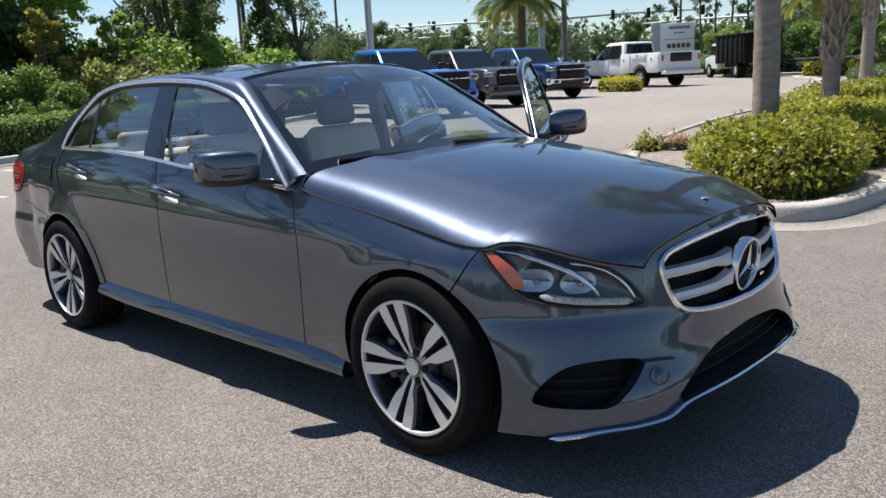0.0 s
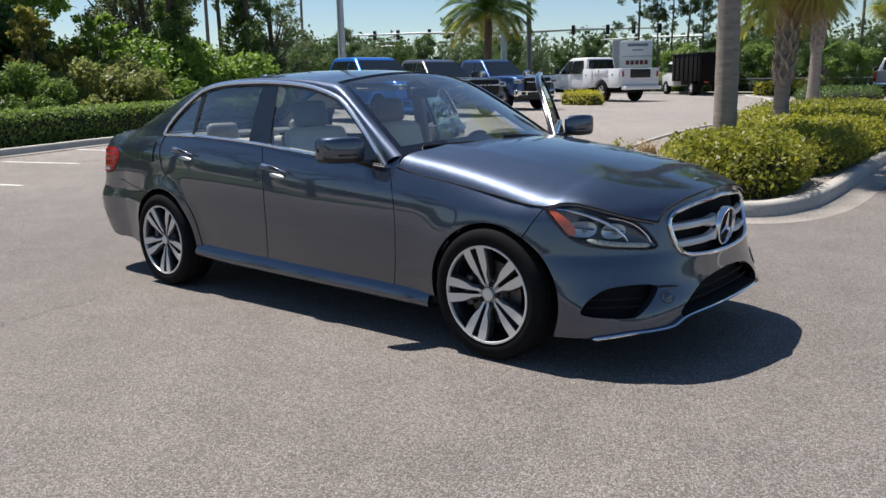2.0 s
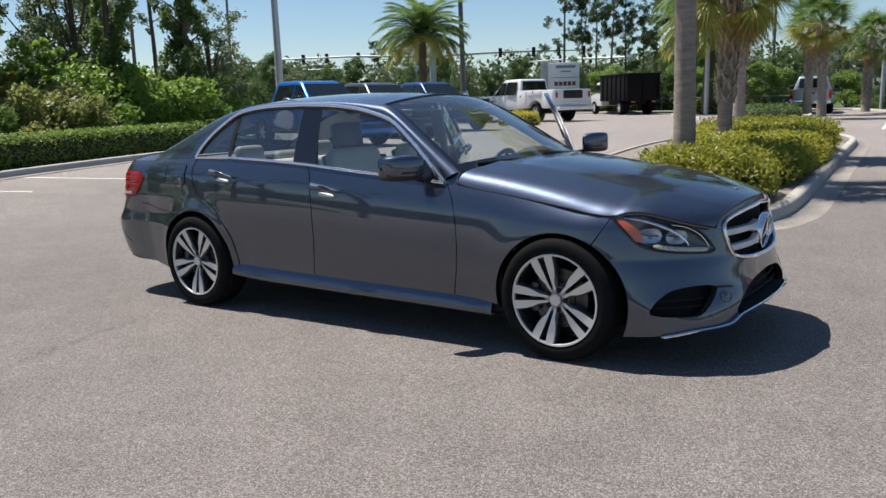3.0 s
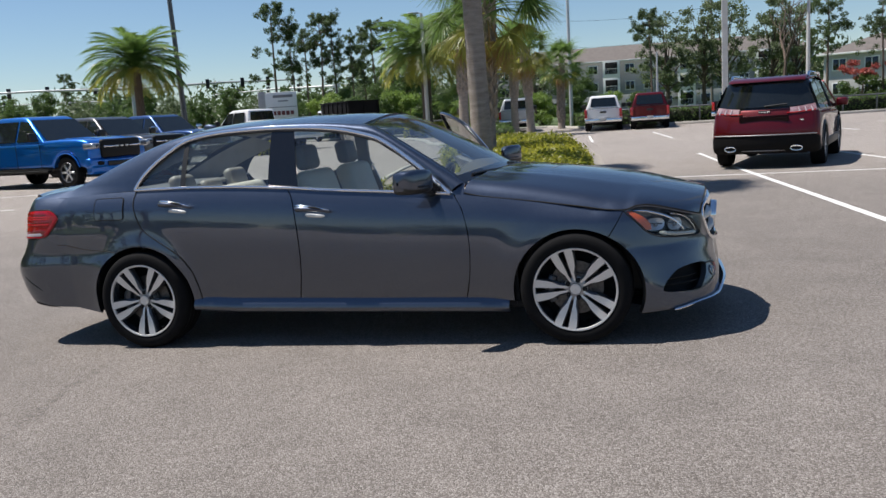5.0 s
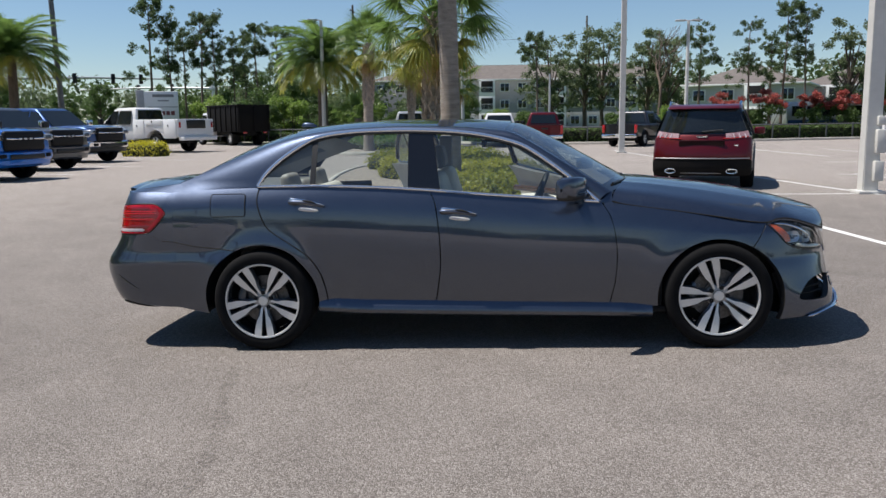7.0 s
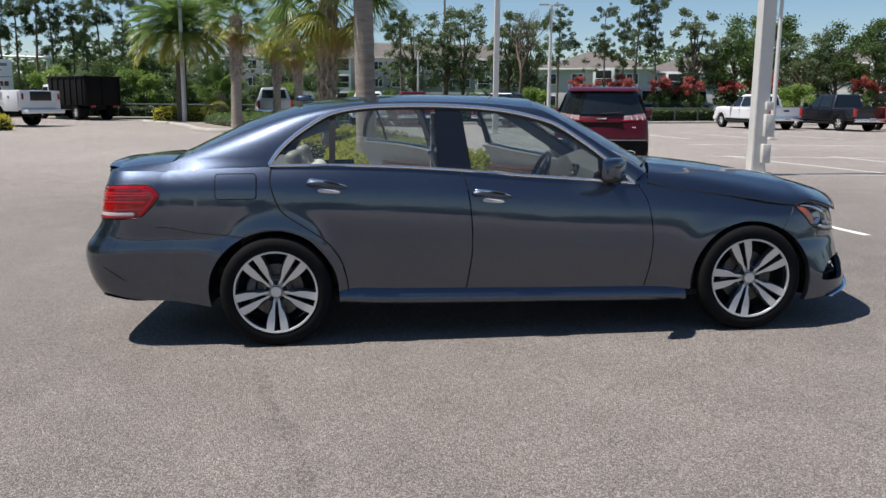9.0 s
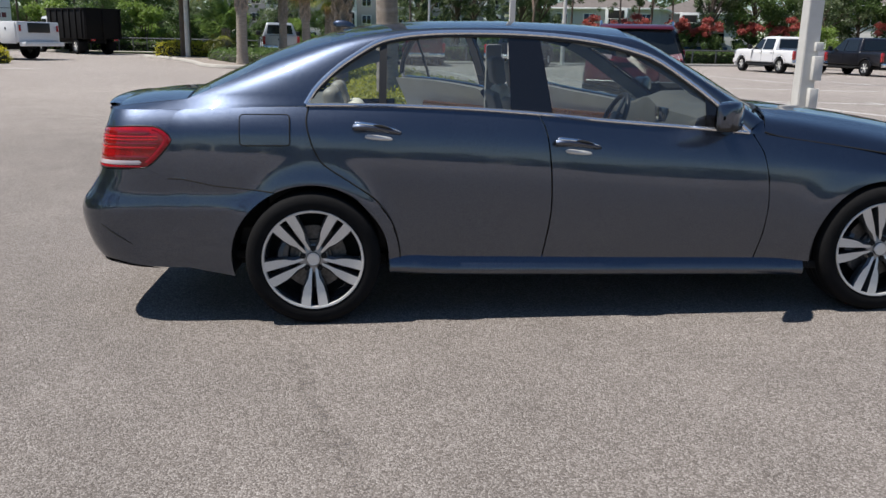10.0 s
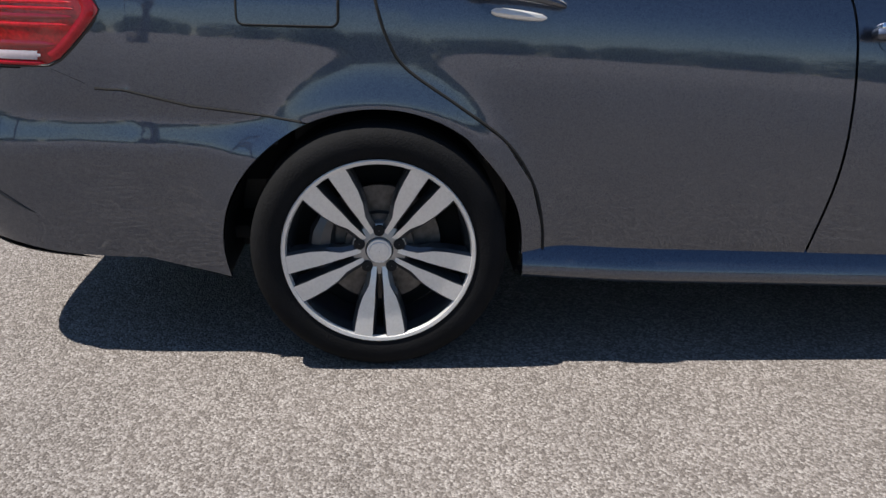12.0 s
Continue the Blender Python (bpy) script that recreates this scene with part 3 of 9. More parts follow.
def side_panels(s):
    """Fender, quarter panel, pillars, sill, windows and bumpers' ends of one side."""
    n = 80
    # front fender
    inner = [(q_at(x, z), z) for x, z in arch(HUB_F, 187.5, 59, n)]
    outer = line2([(0.779 + GAP, 0.277)] + [(a + GAP, b) for a, b in CUT_F[1:]] + [(0.87, 0.898), (1.2, 0.849), (1.5, 0.802), (1.682, 0.770)], n)
    rows = ruled(inner, outer, 22)
    bm = grid_bm([on_skin(r, s) for r in rows], 0.025, inw)
    part("front_fender", bm, M_PAINT, sedan)
    # rear quarter panel
    inner = arch(HUB_R, -2, 116, n)
    outer = line2([(-1.014 - GAP, 0.315)] + [(a - GAP, b) for a, b in CUT_R[1:]] + [(-1.7, 1.05), (-2.05, 1.037), (-2.055, 0.9), (-2.06, 0.716), (-1.886, 0.684), (-1.7, 0.667)], n)
    bm = grid_bm([on_skin(r, s) for r in ruled(inner, outer, 40)], 0.025, inw)
    top = [(q_tail(0.385 * i / 48), 1.037) for i in range(49)]
    low = [(q, tail_up(q) + (0.003 if tail_depth(q) > 0.04 else -0.001)) for q, _ in top]
    grid_bm([on_skin(r, s) for r in ruled(low, top, 5)], 0.02, inw, bm)
    qs = [q_tail(0.004 + 0.218 * i / 24) for i in range(25)]
    under = [(q, 0.716 + 0.047 * max(0.0, min(1.0, (tail_depth(q) - 0.05) / 0.10))) for q in qs]
    grid_bm([on_skin(r, s) for r in ruled(under, [(q, max(tail_low(q) - (0.003 if tail_depth(q) > 0.04 else -0.001), u[1] + 0.001)) for q, u in zip(qs, under)], 5)], 0.0, inw, bm)
    # shoulder strip up to the pillar and the boot lid
    def seam_pt(t):
        c0, c1 = Vector((-1.452, -tumble(-1.452, 1.063), 1.063)), Vector((-2.03, -0.662, 1.082))
        return c0.lerp(c1, t) + Vector((0, -0.018, 0.012)) * 4 * t * (1 - t)
    last = [sided(seam_pt(k / 12), s) for k in range(13)]
    base = on_skin([(-1.44 - 0.59 * k / 12, top_z(-1.44 - 0.59 * k / 12)) for k in range(13)], s)
    mids = [a.lerp(b, 0.5) + Vector((0, -0.001 * (-s), 0.001)) * math.sin(math.pi * k / 12) for k, (a, b) in enumerate(zip(base, last))]
    strip_rows = [base, mids, last]
    edge = [sided(Vector((p[0], -p[1], p[2])), s) for p in smooth_line([(-2.03, 0.662, 1.082), (-2.2, 0.655, 1.066), (-2.34, 0.64, 1.05), (-2.41, 0.60, 1.04)], 16)]
    base = on_skin([(-2.03 - 0.55 * i / 16, 1.036) for i in range(17)], s)
    tail_rows = [base, [a.lerp(b, 0.5) for a, b in zip(base, edge)], edge]
    quarter = part("rear_quarter_panel", bm, M_PAINT, sedan)
    # fuel flap: a rounded square set in a thin dark joint
    if s < 0:
        ring = []
        for cx, cz, a0 in ((-1.545, 0.999, 0), (-1.745, 0.999, 90), (-1.745, 0.893, 180), (-1.545, 0.893, 270)):
            ring += arc(cx, cz, 0.017, a0, a0 + 90, 5)
        ring = line2(ring + ring[:1], 96)[:-1]
        mid = (-1.645, 0.946)
        fl = bmesh.new()
        vs = [[fl.verts.new(p) for p in on_skin([(mid[0] + (q - mid[0]) * k, mid[1] + (z - mid[1]) * k) for q, z in ring], s, 0.0045)] for k in [0.02] + [j / 12 for j in range(1, 12)] + [0.985]]
        for a, b in zip(vs, vs[1:]):
            for i in range(len(a)):
                fl.faces.new((a[i], a[(i + 1) % len(a)], b[(i + 1) % len(a)], b[i]))
        fl.faces.new(vs[0])
        part("fuel_flap", fl, M_PAINT, sedan)
        part("fuel_flap_joint", tube_bm(on_skin(ring + ring[:1], s, 0.003), 0.0035, 6), M_DARK, sedan)
    # pillars and roof rail
    n = 64
    inner = [Vector((p.x, -tumble(p.x, p.y), p.y)) for p in smooth_line([(a, b, 0) for a, b in DLO], n)]
    outer = [Vector((p.x, -p.y, p.z)) for p in (rail_pts[round(i * NR / n)] for i in range(n + 1))]
    rows = []
    for k in range(13):
        t = k / 12
        rows.append([sided(a.lerp(b, t) + Vector((0, -0.018, 0.012)) * 4 * t * (1 - t), s) for a, b in zip(inner, outer)])
    bm = grid_bm(rows)
    grid_bm(strip_rows, bm=bm)
    grid_bm(tail_rows, bm=bm)
    bmesh.ops.remove_doubles(bm, verts=bm.verts[:], dist=0.002)
    bmesh.ops.recalc_face_normals(bm, faces=bm.faces[:])
    part("pillar_and_roof_rail", bm, M_PAINT, sedan)
    foot = [on_skin([(0.725, top_z(0.725)), (0.76, top_z(0.76)), (0.80, top_z(0.80)), (0.815, top_z(0.815))], s), [sided(Vector(p), s) for p in ((0.722, -0.812, 0.922), (0.755, -0.798, 0.938), (0.785, -0.786, 0.950), (0.80, -0.788, 0.945))],
            [sided(Vector(p), s) for p in ((0.718, -tumble(0.718, 0.925), 0.925), (0.75, -0.785, 0.951), (0.785, -0.772, 0.976), (0.805, -0.768, 0.974))]]
    part("cowl_panel", grid_bm(foot), M_PAINT, sedan)
    # sill skirt
    sec = [(-0.815, 0.322, 0), (-0.833, 0.310, 0), (-0.858, 0.272, 0), (-0.868, 0.246, 0), (-0.866, 0.232, 0), (-0.85, 0.216, 0), (-0.77, 0.207, 0)]
    rows = []
    for i in range(25):
        x = -1.068 + 2.108 * i / 24
        dz = low_z(x) - 0.213
        rise = 0.014 * max(0.0, 1 - (x + 1.068) / 0.3)
        rows.append([sided(Vector((x, y, z + dz + rise)), s) for y, z, _ in sec])
    part("sill_skirt", grid_bm(rows, 0.02, inw), M_PAINT, sedan)
    # wheel-arch liners
    for hx, hz in (HUB_F, HUB_R):
        pts = arch((hx, hz), -12, 192, 30, R_ARCH - 0.004)
        rows = [[sided(Vector((x, -y, z)), s) for x, z in pts] for y in (0.835, 0.80, 0.70, 0.56)]
        bm = grid_bm(rows)
        bm.faces.new([v for v in bm.verts[-31:]])
        part("wheel_arch_liner", bm, M_BLACK, sedan)


def glass_rows(x0, x1, n, m=8, lean0=0.0, lean1=0.0):
    """A side pane between two slightly leaning uprights."""
    rows = []
    for j in range(m + 1):
        row = []
        for i in range(n + 1):
            v, u = j / m, i / n
            x = x0 + lean0 * v + (x1 + lean1 * v - x0 - lean0 * v) * u
            zb, zt = top_z(x) + 0.004, dlo_top(x) - 0.006
            z = zb + (max(zt, zb + 0.002) - zb) * v
            row.append(Vector((x, -(tumble(x, z) - 0.006), z)))
        rows.append(row)
    return rows


def window_set(s, front, back, parent, m=None, inside=False):
    """Panes, black posts and bright strip of the side windows; m moves them with an open door."""
    m = m or Matrix.Identity(4)

    def put(rows):
        return [[m @ sided(p, s) for p in row] for row in rows]
    if front:
        g1 = part("front_window", grid_bm(put(glass_rows(-0.262, 0.70, 30, lean0=-0.055))), M_GLASS, parent, "lightly tinted side window")
        g1.visible_shadow = False
        part("front_window_post", grid_bm(put([[p + Vector((0, -0.0065, 0)) for p in r] for r in glass_rows(-0.362, -0.268, 4, lean0=0.0, lean1=-0.05)])), M_GLOSSBLACK, parent)
        part("mirror_triangle", grid_bm(put([[p + Vector((0, -0.008, 0)) for p in r] for r in glass_rows(0.50, 0.705, 6)])), M_GLOSSBLACK, parent)
    if back:
        g2 = part("rear_door_window", grid_bm(put(glass_rows(-1.075, -0.475, 24, lean0=0.01, lean1=-0.005))), M_GLASS, parent, "lightly tinted side window")
        g3 = part("quarter_light", grid_bm(put(glass_rows(-1.44, -1.105, 16, lean1=0.012))), M_GLASS, parent, "small fixed corner window")
        g2.visible_shadow = g3.visible_shadow = False
        part("rear_window_post", grid_bm(put([[p + Vector((0, -0.006, 0)) for p in r] for r in glass_rows(-0.475, -0.349, 4, lean1=0.0)])), M_GLOSSBLACK, parent)
        part("window_divider", grid_bm(put([[p + Vector((0, -0.005, 0)) for p in r] for r in glass_rows(-1.108, -1.072, 3, lean0=0.01, lean1=0.01)])), M_BLACK, parent)
    # bright strips: along the belt and over the windows
    x0, x1 = (-1.45 if back else -0.335), (0.72 if front else -0.345)
    belt = [m @ sided(Vector((x, -(body_half(x, top_z(x)) + 0.003), top_z(x) + 0.006)), s) for x in (x0 + (x1 - x0) * i / 40 for i in range(41))]
    part("bright_belt_strip", tube_bm(belt, 0.0098, 8, flat=0.9), M_TRIM, parent, "polished chrome strip")
    over = [p for p in smooth_line([(a, b, 0) for a, b in DLO], 90) if x0 - 0.005 <= p.x <= x1]
    part("bright_window_strip", tube_bm([m @ sided(Vector((p.x, -(tumble(p.x, p.y) + 0.005), p.y)), s) for p in over], 0.0122, 8), M_TRIM, parent, "polished chrome strip")
    inner = [p for p in smooth_line([(a, b - 0.017, 0) for a, b in DLO], 90) if x0 + 0.02 <= p.x <= x1 - 0.03]
    part("window_seal", tube_bm([m @ sided(Vector((p.x, -(tumble(p.x, p.y) + 0.001), p.y)), s) for p in inner], 0.008, 6), M_BLACK, parent)


def door(s, front, swing=0.0):
    """A door with its skin, handle, inner panel; swung open about its front edge."""
    rows = door_rows(front)
    hx = 0.76 if front else -0.30
    hinge = Vector((hx, 0.83 * s, 0))
    m = Matrix.Translation(hinge + Vector((0, 0, 0.036 if swing else 0.0))) @ pose(0, 0, 0, 0, 0, swing) @ Matrix.Translation(-hinge)
    own = part("front_door" if front else "rear_door", None or grid_bm([[m @ p for p in on_skin(r, s)] for r in rows], 0.03, inw), M_PAINT, sedan)
    # inner trim panel
    trim = []
    for r in rows[2:]:
        trim.append([m @ (sided(Vector((q, -(body_half(q, z) - 0.075 + 0.02 * math.sin(max(0.0, z - 0.5) * 9)), z)), s)) for q, z in r[1:-1]])
    part("door_trim", grid_bm(trim), M_CREAM, own, "cream leather door lining")
    x0, x1 = (-0.18, 0.62) if front else (-1.0, -0.38)
    arm = [m @ sided(Vector((x0 + (x1 - x0) * i / 10, -0.745, 0.70 + 0.03 * math.sin(i / 10 * 3))), s) for i in range(11)]
    part("armrest", tube_bm(arm, [0.02] + [0.045] * 9 + [0.02], 10), M_CREAM, own)
    sill = [[m @ sided(Vector((q, -(body_half(q, top_z(q)) - d), top_z(q) - h)), s) for q, _ in rows[-1][1:-1]] for d, h in ((0.012, 0.002), (0.04, 0.0), (0.066, 0.012), (0.07, 0.03))]
    part("door_top_trim", grid_bm(sill), M_BEIGEDARK, own, "dark upper door lining")
    wood = [m @ sided(Vector((x0 - 0.1 + (x1 - x0 + 0.2) * i / 8, -0.757, 0.80 + (0.07 if not front else 0.0))), s) for i in range(9)]
    part("wood_strip", tube_bm(wood, 0.016, 8, flat=1.6), M_WOOD, own)
    # handle
    cx, cz = (-0.152, 0.862) if front else (-1.115, 0.938)
    tilt = -0.14
    hp = [(cx - 0.108, cz + 0.014), (cx - 0.085, cz + 0.015), (cx, cz + 0.008), (cx + 0.07, cz - 0.003), (cx + 0.108, cz - 0.010)]
    pts = []
    for i, (q, z) in enumerate(hp):
        pts.append(m @ on_skin([(q, z)], s, (0.014, 0.034, 0.042, 0.036, 0.014)[i])[0])
    line = smooth_line(pts, 16)
    hd = part("door_handle", tube_bm(line, [0.016] + [0.026 - 0.013 * k / 15 for k in range(1, 16)] + [0.008], 12, flat=0.75), M_PAINT, own)
    top = [p + Vector((0, 0.006 * s, 0.017 - 0.009 * k / 16)) for k, p in enumerate(line)]
    part("handle_strip", tube_bm(top, [0.006] + [0.0125 - 0.007 * k / 15 for k in range(1, 16)] + [0.003], 10), M_CHROME, hd, "chrome strip")
    # Dark tube on the handle stands in for the shaded gap behind it.
    grip = [p + Vector((0, 0.011 * s, 0.0125 - 0.004 * k / 8)) for k, p in enumerate(line[6:14])]
    part("grip_shade", tube_bm(grip, [0.002, 0.006, 0.0075, 0.008, 0.0075, 0.0065, 0.005, 0.002], 8), M_DARK, hd, "dark tube for the shade behind the grip")
    cup = []
    for k in (0.05, 0.6, 1.0):
        cup.append([m @ p for p in on_skin([(cx + 0.085 * k * math.cos(a), cz - 0.016 + tilt * 0.085 * k * math.cos(a) + 0.026 * k * math.sin(a)) for a in (2 * math.pi * i / 24 for i in range(25))], s, 0.0022 - 0.0012 * (1 - k))])
    part("handle_cup", grid_bm(cup), M_PAINT, hd)
    # Silver tube stands in for the sunlit highlight in the cup.
    glint = [m @ p for p in on_skin([(cx + d, cz - 0.028 - 0.10 * d) for d in (-0.06, -0.05, -0.025, 0.005, 0.035, 0.058, 0.07)], s, 0.004)]
    part("cup_glint", tube_bm(glint, [0.004, 0.0095, 0.0115, 0.0115, 0.0105, 0.008, 0.002], 8), M_SILVER, hd, "silver strip for the highlight in the cup")
    return own, m


for s_ in (-1, 1):
    side_panels(s_)
d1, _ = door(-1, True)
d2, _ = door(-1, False)
window_set(-1, True, True, sedan)
FRONT_SWING, REAR_SWING = -60.0, -60.0
d3, m3 = door(1, True, FRONT_SWING)
window_set(1, True, False, d3, m3)
d4, m4 = door(1, False, REAR_SWING)
window_set(1, False, True, d4, m4)
for d_, m_, x0_, x1_ in ((d3, m3, -0.335, 0.70), (d4, m4, -1.45, -0.36)):
    over_ = [p for p in smooth_line([(a, b, 0) for a, b in DLO], 90) if x0_ <= p.x <= x1_]
    pts_ = [m_ @ sided(Vector((p.x, -(tumble(p.x, p.y) - 0.01), p.y + 0.006)), 1) for p in over_]
    if x1_ < 0:
        pts_ = [m_ @ sided(Vector((x1_, -(tumble(x1_, z) - 0.01), z)), 1) for z in (1.02, 1.15, 1.28)] + pts_
    else:
        pts_ = pts_ + [m_ @ sided(Vector((x0_, -(tumble(x0_, z) - 0.01), z)), 1) for z in (1.28, 1.15, 1.02)]
    part("window_frame", tube_bm(pts_, 0.017, 10, flat=0.8), M_GLOSSBLACK, d_)
# B-pillar of the open side
part("centre_pillar", box_bm((0.10, 0.05, 1.05), (-0.36, 0.745, 0.82), 0.015, turn=pose(0, 0, 0, 10, 0, 0)), M_LINER, sedan)


# nose: bumper, grille, lamps, bonnet
def inside(pt, poly):
    x, y = pt
    hit = False
    for (x1, y1), (x2, y2) in zip(poly, poly[1:] + poly[:1]):
        if (y1 > y) != (y2 > y) and x < (x2 - x1) * (y - y1) / (y2 - y1) + x1:
            hit = not hit
    return hit


def nearest(pt, poly):
    best = None
    for (x1, y1), (x2, y2) in zip(poly, poly[1:] + poly[:1]):
        dx, dy = x2 - x1, y2 - y1
        t = max(0.0, min(1.0, ((pt[0] - x1) * dx + (pt[1] - y1) * dy) / (dx * dx + dy * dy + 1e-12)))
        c = (x1 + dx * t, y1 + dy * t)
        d = (c[0] - pt[0]) ** 2 + (c[1] - pt[1]) ** 2
        if best is None or d < best[0]:
            best = (d, c)
    return best[1]


Q_END = X_NOSE + ROUND
FOG = curve2([(1.765, 0.294), (1.793, 0.333), (1.836, 0.371), (1.90, 0.407), (1.991, 0.42), (2.077, 0.416), (2.11, 0.400)], 24) + curve2([(2.105, 0.386), (2.08, 0.350), (2.045, 0.315), (1.994, 0.280), (1.898, 0.278), (1.81, 0.282)], 20)
INTAKE = curve2([(Q_END + 0.02, 0.415), (2.413, 0.409), (2.334, 0.388), (2.267, 0.338), (2.207, 0.274)], 16) + curve2([(2.227, 0.253), (2.30, 0.20), (2.38, 0.20), (Q_END + 0.02, 0.20)], 10)
LAMP_TOP = [(1.682, 0.764), (1.726, 0.783), (1.811, 0.778), (1.903, 0.751), (1.975, 0.726), (2.031, 0.694), (2.077, 0.650), (2.113, 0.588)]
LAMP_LOW = [(1.682, 0.760), (1.734, 0.696), (1.773, 0.642), (1.826, 0.607), (1.907, 0.588), (2.005, 0.577), (2.091, 0.570), (2.113, 0.584)]
GRILLE_HALF = [(0.0, 0.758), (0.23, 0.742), (0.355, 0.722), (0.410, 0.704), (0.432, 0.676), (0.424, 0.622), (0.398, 0.563), (0.352, 0.533), (0.22, 0.517), (0.0, 0.509)]
GRILLE_HOLE = [(q_of_y(p.x, p.y), p.y) for p in smooth_line([(a, b, 0) for a, b in GRILLE_HALF], 40)]


HOLES = (FOG, INTAKE, GRILLE_HOLE + [(Q_END + 0.05, 0.509), (Q_END + 0.05, 0.758)])


# the bonnet's edge, its height at the edge and in the middle, and the bow of its front
ye = curve((0.80, 0.798), (0.87, 0.80), (1.2, 0.803), (1.5, 0.813), (1.65, 0.817), (1.735, 0.806), (1.828, 0.763), (1.898, 0.737), (1.978, 0.699), (2.049, 0.650), (2.11, 0.585), (2.152, 0.521))
ze = curve((0.80, 0.920), (0.87, 0.900), (1.2, 0.849), (1.5, 0.801), (1.65, 0.776), (1.735, 0.773), (1.80, 0.790), (1.84, 0.791), (1.898, 0.782), (1.978, 0.759), (2.049, 0.735), (2.11, 0.713), (2.152, 0.697))
zc_ = curve((0.80, 1.03), (1.0, 1.02), (1.146, 1.006), (1.365, 0.981), (1.618, 0.943), (1.80, 0.906), (1.974, 0.860), (2.08, 0.828), (2.152, 0.804))
bow = curve((0.80, 0.16), (1.2, 0.08), (1.6, 0.045), (2.0, 0.050), (2.152, 0.056))


def bonnet_z(x, a):
    """Height of the bonnet, a along the half width."""
    sh = max(0.08, 0.5 - 0.36 * (x - 0.8) / 1.0) + 0.22 * max(0.0, (x - 1.95) / 0.2) ** 2
    lift = sh * (1 - a ** 26) + (1 - sh) * (1 - a ** 2.4)
    ridge = 0.007 * math.exp(-((a - 0.63) / 0.07) ** 2) * (1 - (x - 0.8) / 1.6)
    return ze(x) + (zc_(x) - ze(x)) * lift + ridge


def front_bumper(s):
    nu, nv = 120, 60
    left = [(q_at(x, z), z) for x, z in arch(HUB_F, -22, 58, nv)]
    seam = [left[-1], (1.679, 0.757)] + [(a, b - GAP) for a, b in LAMP_LOW[1:]] + [(2.116, 0.64), (2.110, 0.692)] + [(max(2.111, q_of_y(0.521 * w, bonnet_z(2.152, w))), bonnet_z(2.152, w) - 0.003) for w in (0.975, 0.94, 0.88, 0.78, 0.62, 0.44, 0.22)] + [(Q_END, bonnet_z(2.152, 0) - 0.003)]
    top = line2(seam, nu)
    low = curve2([left[0], (1.84, 0.188), (1.97, 0.205), (2.165, 0.218), (2.235, 0.245), (2.32, 0.255), (Q_END, 0.255)], nu)
    right = [(Q_END, 0.255 + (bonnet_z(2.152, 0) - 0.258) * j / nv) for j in range(nv + 1)]
    rows = coons(low, top, left, right)
    state = [[1 if any(inside(p, o) for o in HOLES) else 0 for p in r] for r in rows]
    snap = {}
    for j in range(nv + 1):
        for i in range(nu + 1):
            if state[j][i] and any(0 <= j + b <= nv and 0 <= i + a <= nu and not state[j + b][i + a] for a, b in ((1, 0), (-1, 0), (0, 1), (0, -1), (1, 1), (-1, -1), (1, -1), (-1, 1))):
                poly = next(o for o in HOLES if inside(rows[j][i], o))
                snap[(j, i)] = nearest(rows[j][i], poly)
    for (j, i), p in snap.items():
        rows[j][i] = (min(p[0], Q_END), p[1])
    bm = bmesh.new()
    vs = {}

    def vert(j, i):
        if (j, i) not in vs:
            vs[(j, i)] = bm.verts.new(on_skin([rows[j][i]], s)[0])
        return vs[(j, i)]
    for j in range(nv):
        for i in range(nu):
            four = ((j, i), (j, i + 1), (j + 1, i + 1), (j + 1, i))
            if all(state[a][b] for a, b in four):
                continue
            bm.faces.new([vert(a, b) for a, b in four])
    rim = [e for e in bm.edges if len(e.link_faces) == 1]
    ret = bmesh.ops.extrude_edge_only(bm, edges=rim)
    for g in ret["geom"]:
        if isinstance(g, bmesh.types.BMVert):
            d = Vector((-0.6, 0.8 * (1 if g.co.y < 0 else -1), 0)) if g.co.x < 1.9 else Vector((-1, 0.15 * (1 if g.co.y < 0 else -1), 0))
            g.co += d * 0.03
        elif isinstance(g, bmesh.types.BMFace):
            g.material_index = 1
    # the corner between lamp, bonnet and grille
    low_, top_ = curve2([p for p in LAMP_TOP if p[0] > 1.95] + [(2.117, 0.586)], 20), curve2([(1.975, 0.7275), (2.046, 0.706), (2.104, 0.690), (2.112, 0.690)], 20)
    grid_bm([on_skin(r, s) for r in ruled(low_, top_, 6)], bm=bm)
    return bm


